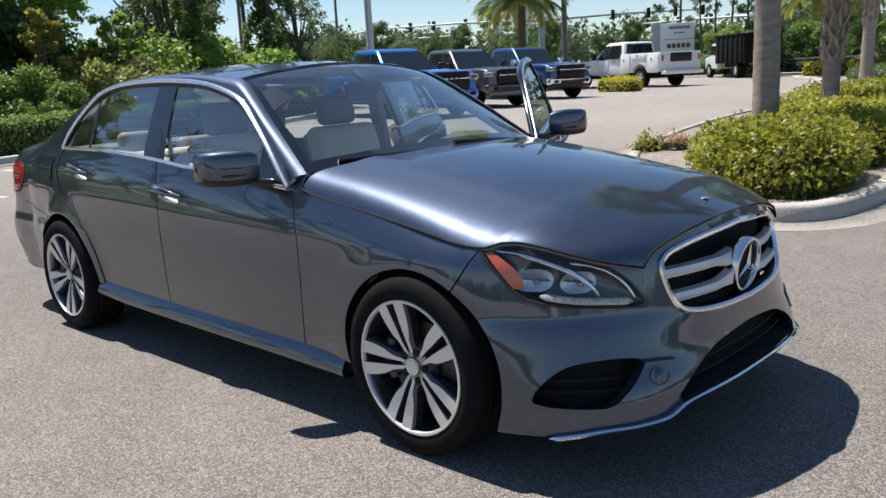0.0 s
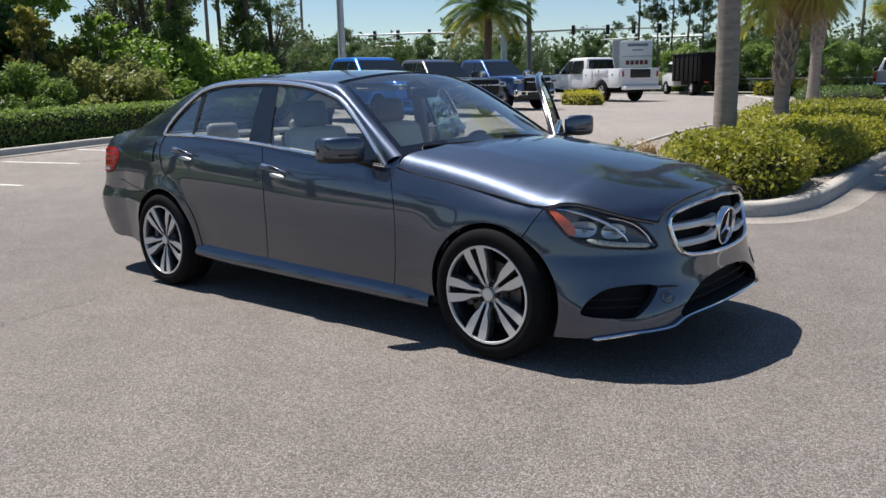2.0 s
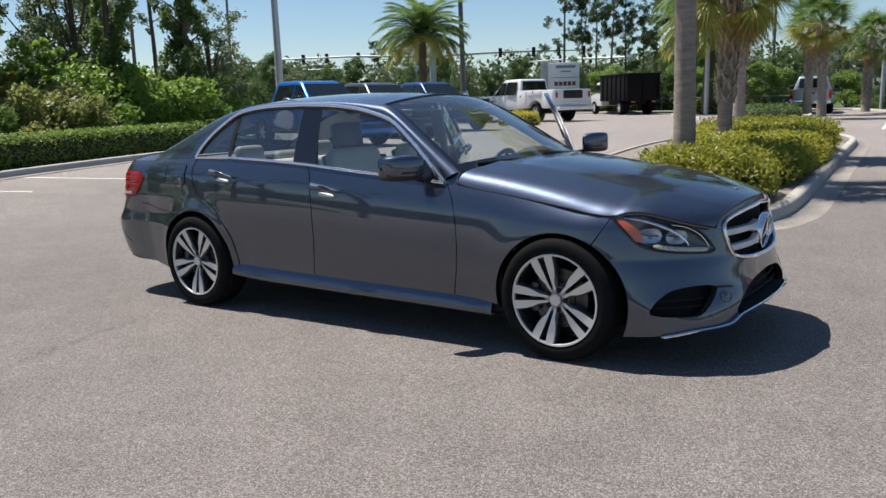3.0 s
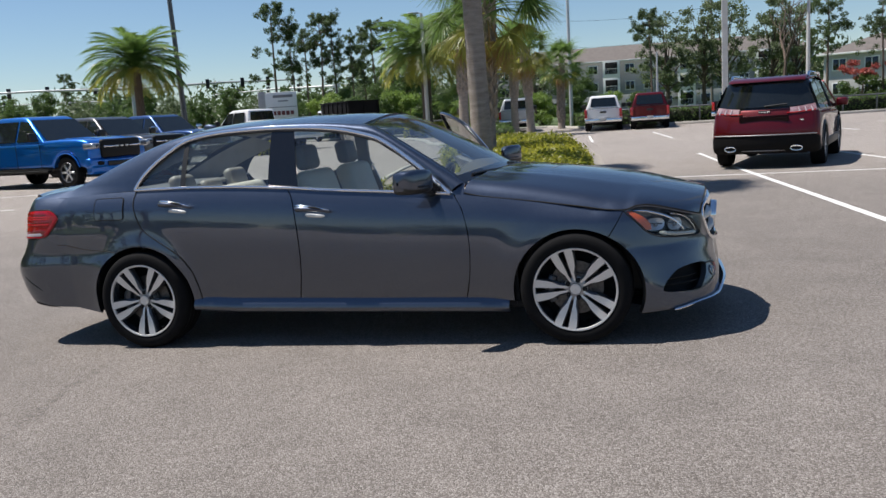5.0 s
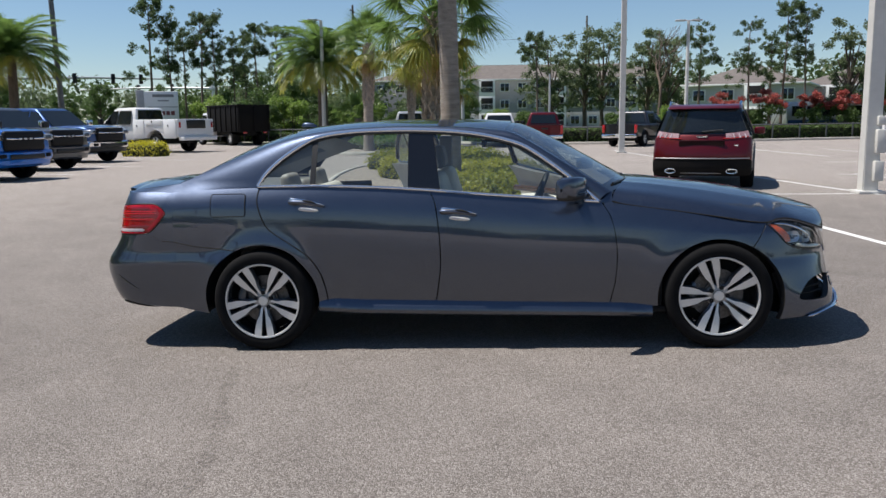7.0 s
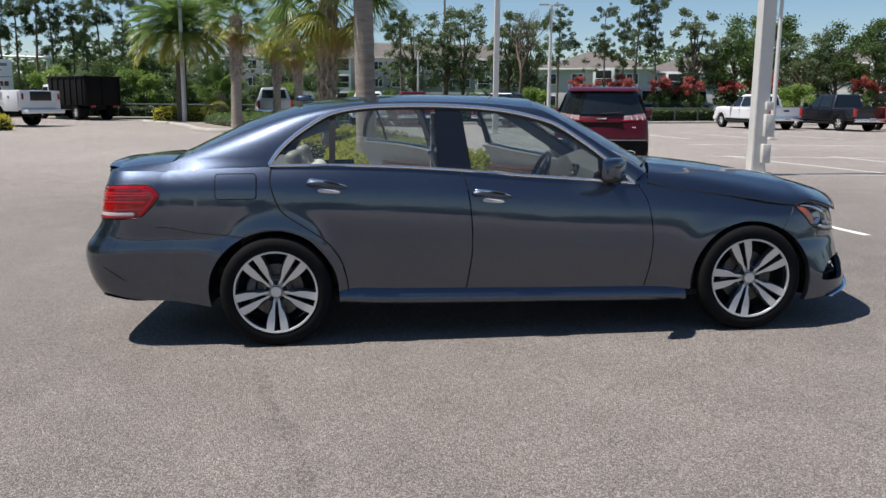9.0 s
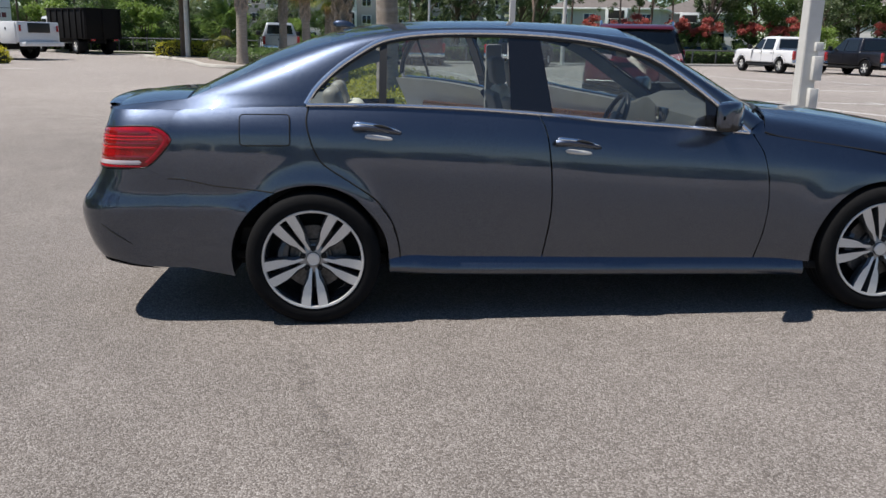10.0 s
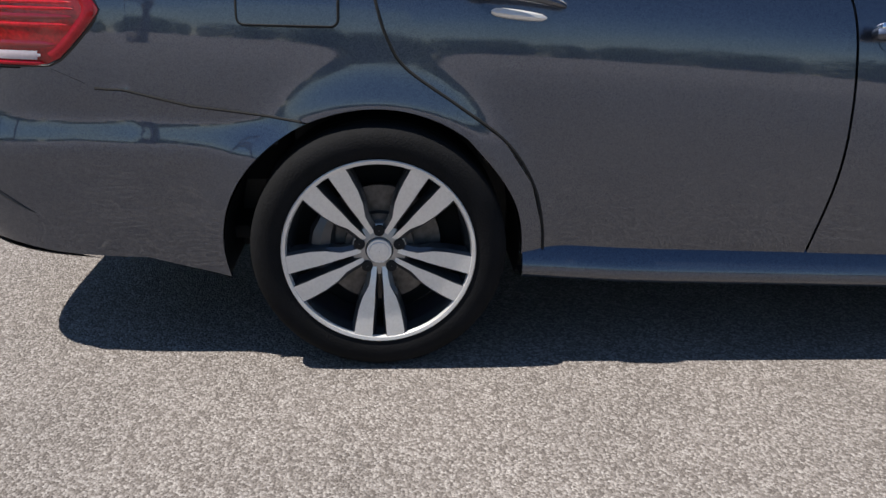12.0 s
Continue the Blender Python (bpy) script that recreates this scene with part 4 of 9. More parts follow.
nose_bm = front_bumper(-1)
merge(nose_bm, front_bumper(1))
bmesh.ops.remove_doubles(nose_bm, verts=nose_bm.verts[:], dist=0.0008)
bumper = part("front_bumper", nose_bm, [M_PAINT, M_BLACK], sedan)
for s_ in (-1, 1):
    back = [[Vector((p.x - 0.07, p.y * 0.94, p.z)) for p in on_skin(r, s_)] for r in [[(1.74 + 0.44 * i / 16, z) for i in range(17)] for z in (0.25, 0.34, 0.45)]]
    part("side_intake", grid_bm(back), M_DARK, bumper, "black mesh side intake")
    for z_ in (0.315, 0.35):
        fin = [Vector((p.x - 0.045, p.y * 0.965, p.z)) for p in on_skin([(1.80 + 0.26 * i / 10, z_) for i in range(11)], s_)]
        part("intake_fin", tube_bm(fin, 0.006, 6), M_DARK, bumper)
    bm = grid_bm([on_skin([(2.147 + 0.030 * k * math.cos(a), 0.352 + 0.030 * k * math.sin(a)) for a in (2 * math.pi * i / 24 for i in range(25))], s_, h) for k, h in ((1.0, 0.0), (0.97, 0.005), (0.85, 0.003), (0.45, 0.006), (0.02, 0.007))])
    part("fog_lamp", bm, M_HEADGLASS, bumper, "small fog lamp")
    slot = on_skin(curve2([(2.10, 0.403), (2.15, 0.399), (2.20, 0.391)], 8), s_, 0.0)
    part("intake_slot", tube_bm(slot, [0.006] * 8 + [0.002], 6), M_BLACK, bumper)
back = [[Vector((p.x - 0.085, p.y * 0.985, p.z)) for p in on_skin([(2.10 + (Q_END - 2.10) * i / 10, z) for i in range(11)], -1) + on_skin([(2.10 + (Q_END - 2.10) * i / 10, z) for i in range(10, -1, -1)], 1)] for z in (0.215, 0.33, 0.47)]
part("lower_intake", grid_bm(back), M_DARK, bumper, "black mesh lower intake")
for z_ in (0.30, 0.34, 0.38):
    fin = [Vector((p.x - 0.05, p.y, p.z)) for p in on_skin([(2.22 + (Q_END - 2.22) * i / 8, z_) for i in range(9)], -1) + on_skin([(2.22 + (Q_END - 2.22) * i / 8, z_) for i in range(7, -1, -1)], 1)]
    part("intake_fin", tube_bm(fin, 0.006, 6), M_DARK, bumper)
lip = [(1.80, 0.186), (1.88, 0.200), (1.97, 0.212), (2.08, 0.216), (2.165, 0.222), (2.20, 0.238), (2.235, 0.254), (2.32, 0.262), (Q_END, 0.262)]
lip = curve2(lip, 40)
pts_ = on_skin(lip, -1, 0.012) + on_skin(lip[-2::-1], 1, 0.012)
part("bright_bumper_lip", tube_bm(pts_, [0.003] + [0.012] * (len(pts_) - 2) + [0.003], 8, flat=0.75), M_CHROME, bumper, "chrome lip under the bumper")


tray = [Vector((p.x - 0.01, p.y, p.z)) for p in pts_]
part("front_undertray", grid_bm([tray, [Vector((min(p.x - 0.12, 2.1), p.y * 0.96, p.z + 0.01)) for p in tray], [Vector((1.55, p.y * 0.75, 0.22)) for p in tray]]), M_DARK, bumper)


def grille_x(y, z):
    return skin(q_of_y(abs(y), z), z).x


def grille_outline(grow=0.0):
    h, cz = GRILLE_HALF, 0.64
    h = [(y + grow * (1 if y > 0.25 else y / 0.25), z + grow * (1 if z > cz else -1) * min(1.0, abs(z - cz) / 0.08)) for y, z in h]
    hs = smooth_line([(a, b, 0) for a, b in h], 36)
    return [(p.x, p.y) for p in hs] + [(-p.x, p.y) for p in hs[-2:0:-1]]


grille = new("grille")
grille.parent = sedan
tagged(grille, "black radiator grille with silver double slats")
o1 = grille_outline(0.004)
part("grille_frame", tube_bm([Vector((grille_x(y, z) + 0.003, y, z)) for y, z in grille_outline(0.008)] + [Vector((grille_x(y, z) + 0.003, y, z)) for y, z in grille_outline(0.008)[:1]], 0.0115, 8, caps=False), M_CHROME, grille, "chrome frame")
bm = bmesh.new()
vs = [bm.verts.new((grille_x(y, z) - 0.05, y, z)) for y, z in o1]
bm.faces.new(vs)
part("grille_mesh", bm, M_DARK, grille, smooth=False)


def half_width(z):
    return curve((0.517, 0.22), (0.533, 0.352), (0.563, 0.398), (0.622, 0.425), (0.686, 0.435), (0.712, 0.412), (0.742, 0.23))(z)


for z0, zi in ((0.572, 0.585), (0.652, 0.645)):
    for s_ in (-1, 1):
        rows = []
        y1 = half_width(z0) - 0.002
        for i in range(17):
            y = 0.06 + (y1 - 0.06) * i / 16
            th = 0.0185 + 0.020 * max(0.0, 1 - i / 5) ** 1.5
            zz = zi + (z0 - zi) * min(1.0, i / 6)
            rows.append([Vector((grille_x(y, zz) + dx, s_ * y, zz + dz)) for dx, dz in ((-0.03, th), (-0.002, th * 0.8), (0.004, 0.0), (-0.004, -th * 0.8), (-0.03, -th))])
        part("grille_slat", grid_bm(rows), M_SILVER, grille)
# star emblem
star = new("star_emblem")
star.parent = grille
cx_, cz_ = grille_x(0, 0.61) + 0.012, 0.612
bm = lathe_bm([(0.096, -0.03), (0.098, 0.0), (0.095, 0.007), (0.087, 0.008), (0.083, 0.0), (0.083, -0.012)], 48, "y")
e1 = part("emblem_ring", bm, M_CHROME, star)
bm = lathe_bm([(0.079, -0.006), (0.001, -0.004)], 32, "y")
e2 = part("emblem_disc", bm, M_DARK, star)
bm = bmesh.new()
for k in range(3):
    a = radians(90 + 120 * k)
    tip = Vector((0.084 * math.cos(a), 0.004, 0.084 * math.sin(a)))
    l, r = (Vector((0.0135 * math.cos(a + b), 0.003, 0.0135 * math.sin(a + b))) for b in (radians(60), radians(-60)))
    c = Vector((0, 0.013, 0))
    v = [bm.verts.new(p) for p in (tip, l, c, r)]
    bm.faces.new((v[0], v[1], v[2]))
    bm.faces.new((v[0], v[2], v[3]))
e3 = part("emblem_star", bm, M_CHROME, star, smooth=False)
star.matrix_basis = Matrix.Translation((cx_, 0, cz_)) @ pose(0, 0, 0, -8, 0, -90)

# bonnet
rows = []
for i in range(61):
    x = 0.80 + 1.352 * i / 60
    row = []
    for k in range(49):
        w = -1 + 2 * k / 48
        w = math.copysign(1 - (1 - abs(w)) ** 1.6, w)
        a = abs(w)
        row.append(Vector((x + bow(x) * (1 - w * w), w * ye(x), bonnet_z(x, a))))
    rows.append(row)
bonnet = part("bonnet", grid_bm(rows, 0.015, up_in), M_PAINT, sedan)
shut = [r[0] for r in rows] + rows[-1][1:-1] + [r[-1] for r in rows[::-1]]
part("bonnet_seal", tube_bm([p + (Vector((0, math.copysign(0.004, p.y), -0.001)) if p.x < 1.66 else Vector((0, 0, -0.004))) for p in shut], 0.0045, 6), M_DARK, bonnet, "black rubber seal")
bm2 = bmesh.new()
bmesh.ops.create_uvsphere(bm2, u_segments=16, v_segments=8, radius=0.018)
for v in bm2.verts:
    v.co = Vector((v.co.x, v.co.y, v.co.z * 0.14)) + Vector((2.10, 0, bonnet_z(2.048, 0) + 0.001))
part("bonnet_badge", bm2, M_ALLOYMID, sedan)

# headlamps
lt, ll = curve(*LAMP_TOP), curve(*LAMP_LOW)
for s_ in (-1, 1):
    lamp = new("headlamp")
    lamp.parent = sedan
    tagged(lamp, "clear headlamp with an amber outer reflector")
    qs = [1.683 + 0.429 * i / 40 for i in range(41)]
    lens = [[(q, ll(q) + (lt(q) - ll(q)) * k / 10) for q in qs] for k in range(11)]
    lo = part("lamp_lens", grid_bm([on_skin(r, s_, 0.003) for r in lens]), M_LENS, lamp)
    lo.visible_shadow = False
    deep = [[p + Vector((-0.055 * math.sin(math.pi * min(1.0, max(0.0, i / 40))) ** 0.5, 0.03 * -s_ * math.sin(math.pi * i / 40) ** 0.5, 0)) * math.sin(math.pi * k / 10) ** 0.6 for i, p in enumerate(on_skin(r, s_, -0.004))] for k, r in enumerate(lens)]
    part("lamp_housing", grid_bm(deep), M_LAMPDARK, lamp, "dark inner housing")
    amb = []
    for k in range(6):
        row = []
        for j in range(11):
            z = 0.645 + 0.112 * j / 10
            q0 = 1.694 + 0.084 * (1 - j / 10) ** 0.85
            q = q0 + (0.014 + 0.036 * math.sin(math.pi * (0.12 + 0.8 * j / 10))) * k / 5
            row.append((q, z))
        amb.append(row)
    part("amber_reflector", grid_bm([on_skin(r, s_, -0.002) for r in amb]), M_AMBER, lamp, "amber reflector")
    edge = curve2(LAMP_TOP, 30) + curve2(LAMP_LOW[::-1], 30)
    part("lamp_seal", tube_bm(on_skin(edge, s_, 0.0), 0.005, 6), M_BLACK, lamp)
    for line, wide in (([(1.728, 0.763), (1.80, 0.752), (1.88, 0.722), (1.945, 0.682), (1.985, 0.640), (2.0, 0.612)], 0.0085), ([(1.93, 0.722), (1.99, 0.708), (2.04, 0.678), (2.075, 0.636), (2.094, 0.596)], 0.0055)):
        n_ = 24
        part("light_guide", tube_bm(on_skin(curve2(line, n_), s_, -0.010), [wide * 0.4] + [wide * (0.65 + 0.35 * math.sin(math.pi * i / n_)) for i in range(1, n_)] + [wide * 0.35], 8), M_CHROME, lamp, "silver light guide")
    led = curve2([(1.845, 0.622), (1.93, 0.604), (2.01, 0.595), (2.085, 0.588)], 16)
    part("led_strip", tube_bm(on_skin(led, s_, -0.006), [0.004] + [0.0125] * 15 + [0.004], 8, flat=1.0), M_LED, lamp)
    for q, z, rq, rz in ((1.832, 0.672, 0.052, 0.036), (1.948, 0.660, 0.046, 0.034)):
        rows = []
        for k, dep in ((1.0, -0.010), (0.9, -0.014), (0.7, -0.020), (0.45, -0.025), (0.2, -0.027), (0.02, -0.028)):
            rows.append(on_skin([(q + rq * k * math.copysign(abs(math.cos(a)) ** 0.7, math.cos(a)) + 0.25 * rz * k * math.sin(a), z + rz * k * math.sin(a) - 0.10 * rq * k * math.cos(a)) for a in (2 * math.pi * i / 28 for i in range(29))], s_, dep))
        bowl = part("reflector_bowl", grid_bm(rows), M_BOWL, lamp, "bright reflector bowl")
        bm = bmesh.new()
        bmesh.ops.create_uvsphere(bm, u_segments=16, v_segments=10, radius=0.012)
        bm.transform(Matrix.Translation(on_skin([(q + 0.008, z - 0.004)], s_, -0.020)[0]))
        part("projector", bm, M_LENSBALL, bowl)
        bar_ = on_skin([(q - rq * 0.85 + rq * 1.7 * i / 10, z + 0.010 - 0.012 * i / 10) for i in range(11)], s_, -0.012)
        part("bowl_shade", tube_bm(bar_, [0.001] + [0.0045] * 9 + [0.001], 6), M_LAMPDARK, bowl)

# tail: bumper, boot lid, lamps
TAIL_END = X_TAIL - ROUND
nu, nv = 56, 26
tail_bm = bmesh.new()
for s_ in (-1, 1):
    left = arch(HUB_R, 194, 117, nv)
    top = line2([left[-1], (-1.7, 0.6655), (-1.886, 0.6825), (-2.05, 0.7145), (q_tail(0.05), 0.7155), (q_tail(0.075), 0.727), (q_tail(0.10), 0.739), (q_tail(0.125), 0.751), (q_tail(0.15), 0.7630), (-2.3, 0.762), (TAIL_END, 0.76)], nu)
    low = curve2([left[0], (-1.95, 0.255), (-2.12, 0.285), (-2.4, 0.32), (TAIL_END, 0.30)], nu)
    right = [(TAIL_END, 0.30 + 0.46 * j / nv) for j in range(nv + 1)]
    grid_bm([on_skin(r, s_) for r in coons(low, top, left, right)], 0.02, inw, tail_bm)
for s_ in (-1, 1):
    # the tongue of the bumper behind the joint under the lamp
    grid_bm([on_skin([(-2.0, z), (-2.03, z)] + [(q_tail(0.01 + 0.20 * i / 20), z) for i in range(21)], s_, -0.003) for z in (0.69, 0.72, 0.75, 0.78)], 0.0, inw, tail_bm)
rb = part("rear_bumper", tail_bm, M_PAINT, sedan)
for s_ in (-1, 1):
    part("bumper_seam", tube_bm(on_skin(line2([(q_tail(0.06), 0.7180), (q_tail(0.03), 0.7155), (-2.045, 0.7145), (-1.886, 0.6832), (-1.7, 0.6662), (-1.62, 0.656)], 60), s_, 0.0005), 0.0036, 6), M_DARK, rb, "dark joint over the bumper")
    part("bumper_crease", tube_bm(on_skin(curve2([(-2.30, 0.50), (-2.22, 0.455), (-2.14, 0.40)], 8), s_, 0.0), [0.002, 0.004, 0.005, 0.005, 0.005, 0.005, 0.004, 0.003, 0.001], 6), M_BLACK, rb)
    c_ = on_skin([(-2.62, 0.335)], s_)[0]
    part("exhaust_tip", box_bm((0.10, 0.15, 0.06), c_ + Vector((0.17, 0.05 * -s_, 0.0)), 0.02, 3), M_CHROME, rb, "chrome exhaust tip")
low = curve2([(-2.1, 0.275), (-2.4, 0.30), (TAIL_END, 0.29)], 20)
part("diffuser", grid_bm([on_skin(low, -1) + on_skin(low[::-1], 1), [Vector((p.x + 0.12, p.y, p.z - 0.012)) for p in on_skin(low, -1) + on_skin(low[::-1], 1)]]), M_BLACK, rb, "black diffuser")

edge = smooth_line([(-2.03, 0.660, 1.083), (-2.2, 0.653, 1.068), (-2.34, 0.638, 1.051), (-2.41, 0.60, 1.042)], 20)
lift_ = curve((-2.41, 0.03), (-2.3, 0.045), (-2.03, 0.034))
rows = []
for p in edge:
    rows.append([Vector((p.x - 0.03 * (1 - w * w), w * p.y, p.z + lift_(p.x) * (1 - abs(w) ** 2.6))) for w in (-1 + 2 * k / 24 for k in range(25))])
bt = part("boot_lid", grid_bm(rows, 0.01, up_in), M_PAINT, sedan)
faces_ = []
for z_ in (0.768, 0.85, 0.94, 0.966, 1.01, 1.03):
    q_ = -2.40 if z_ > 1.0 else -2.69
    faces_.append(on_skin([(q_ + (TAIL_END - q_) * i / 16, z_) for i in range(17)], -1) + on_skin([(q_ + (TAIL_END - q_) * i / 16, z_) for i in range(15, -1, -1)], 1))
part("boot_lid_face", grid_bm(faces_), M_PAINT, bt)
sp = []
for k in range(25):
    w = -1 + 2 * k / 24
    c = 1 - abs(w) ** 2.6
    sp.append([Vector((0.035, 0, 0)) + p for p in [Vector((-2.37 - 0.05 * (1 - w * w), 0.60 * w, 1.052 + 0.034 * c)), Vector((-2.43 - 0.045 * (1 - w * w) * 1.2, 0.585 * w, 1.062 + 0.028 * c)),
               Vector((-2.455 - 0.05 * (1 - w * w) * 1.2, 0.57 * w, 1.058 + 0.022 * c)), Vector((-2.445 - 0.05 * (1 - w * w), 0.57 * w, 1.044 + 0.012 * c)), Vector((-2.41 - 0.04 * (1 - w * w), 0.60 * w, 1.028 + 0.01 * c))]])
part("boot_spoiler", grid_bm(sp), M_PAINT, bt)
for s_ in (-1, 1):
    tl = new("tail_lamp")
    tl.parent = sedan
    tagged(tl, "red wrap-round tail lamp with a pale lower bar")
    up_, lw_ = tail_up, tail_low
    qs = [q_tail(0.037 + 0.376 * (i / 48) ** 1.15) for i in range(49)]
    rows = [[(q, lw_(q) + (up_(q) - lw_(q)) * k / 12) for q in qs] for k in range(13)]
    part("lamp_lens", grid_bm([on_skin(r, s_, 0.005 * min(1.0, k / 2, (12 - k) / 2)) for k, r in enumerate(rows)]), M_REDINNER, tl)

    def strip(name, qz0, qz1, mat_, off, label_=""):
        """A band of the lamp between two lines of (q, z)."""
        lo_, hi_ = ([(q_tail(d), z) for d, z in curve2(line, 24)] for line in (qz0, qz1))
        return part(name, grid_bm([on_skin(r, s_, off + 0.0012 * math.sin(math.pi * k / 4)) for k, r in enumerate([[(a[0] + (b[0] - a[0]) * j / 4, a[1] + (b[1] - a[1]) * j / 4) for a, b in zip(lo_, hi_)] for j in range(5)])]), mat_, tl, label_)

    def level(z0, z1, d0):
        """Lower and upper lines of a level band that ends at the depth d0."""
        m_ = (z0 + z1) / 2
        return [(0.40, z0), (0.30, z0), (0.18, z0), (d0 + 0.02, z0 + 0.1 * (z1 - z0)), (d0, m_ - 0.12 * (z1 - z0))], [(0.40, z1), (0.30, z1), (0.18, z1), (d0 + 0.02, z1 - 0.1 * (z1 - z0)), (d0, m_ + 0.12 * (z1 - z0))]
    strip("outer_band", [(0.158, 0.800), (0.140, 0.815), (0.118, 0.838), (0.095, 0.866), (0.077, 0.890), (0.074, 0.904), (0.084, 0.922), (0.104, 0.940), (0.135, 0.950)], [(0.142, 0.784), (0.122, 0.800), (0.097, 0.828), (0.070, 0.860), (0.050, 0.886), (0.047, 0.905), (0.059, 0.927), (0.09, 0.948), (0.135, 0.958)], M_REDLENS, 0.0060)
    strip("lamp_band", *level(0.925, 0.944, 0.135), M_REDDARK, 0.0058)
    strip("lamp_bar", *level(0.911, 0.919, 0.098), M_REDBRIGHT, 0.0066)
    strip("lamp_bar", *level(0.897, 0.905, 0.094), M_REDBRIGHT, 0.0066)
    strip("lamp_band", *level(0.876, 0.889, 0.098), M_REDDARK, 0.0060)
    strip("lamp_bar", *level(0.860, 0.869, 0.110), M_REDBRIGHT, 0.0066)
    strip("lamp_band", *level(0.811, 0.828, 0.140), M_REDDARK, 0.0060)
    strip("reversing_bar", *level(0.785, 0.805, 0.172), M_PALELENS, 0.0070, "pale clear bar")
    strip("lower_rim", *level(0.772, 0.781, 0.165), M_REDLENS, 0.0060)
    edge = curve2([(q, up_(q)) for q in qs[::-3]] + [(q, lw_(q)) for q in qs[::3]][1:], 60)
    part("lamp_seal", tube_bm(on_skin(edge, s_, 0.0), 0.004, 6), M_BLACK, tl)


# mirrors
def mirror(s):
    own = new("door_mirror")
    own.parent = sedan
    rows = []
    secs = [(-0.868, 0.592, 0.35, 0.50), (-0.876, 0.588, 0.68, 0.78), (-0.90, 0.576, 0.90, 0.95), (-0.95, 0.550, 1.0, 1.02), (-1.0, 0.520, 1.0, 1.02), (-1.035, 0.498, 0.95, 0.97), (-1.054, 0.486, 0.80, 0.88), (-1.062, 0.479, 0.52, 0.66), (-1.065, 0.475, 0.1, 0.14)]
    for y, xc, kx, kz in secs:
        ring = []
        for i in range(20):
            a = 2 * math.pi * i / 20
            ca, sa = math.cos(a), math.sin(a)
            ex = math.copysign(abs(ca) ** 0.42, ca)
            ez = math.copysign(abs(sa) ** 0.45, sa)
            ring.append(sided(Vector((xc + (0.070 if ca > 0 else 0.052) * kx * ex, y, 1.012 + 0.070 * kz * ez)), s))
        rows.append(ring + ring[:1])
    shell = part("mirror_shell", grid_bm(rows), [M_PAINT, M_BLACK], own)
    for pl in shell.data.polygons:
        pl.material_index = 1 if pl.center.z < 0.982 else 0
    g = [[sided(Vector((0.523 - 0.016 * i + 0.003 * abs(j - 2), -0.905 - 0.125 * i / 5, 0.958 + 0.1 * j / 4)), s) for i in range(6)] for j in range(5)]
    part("mirror_glass", grid_bm(g), M_CHROME, own)
    part("turn_signal", tube_bm([sided(Vector(p), s) for p in ((0.622, -0.93, 0.985), (0.585, -1.0, 0.985), (0.525, -1.05, 0.985))], 0.008, 8), M_GLOSSBLACK, own)
    part("mirror_foot", tube_bm([sided(Vector(p), s) for p in ((0.60, -0.80, 0.93), (0.585, -0.86, 0.945), (0.575, -0.91, 0.962))], [0.04, 0.03, 0.028], 10, flat=0.7), M_GLOSSBLACK, own)
    return own


mirror(-1)
lm = mirror(1)
lm.matrix_basis = m3
lm.parent = d3


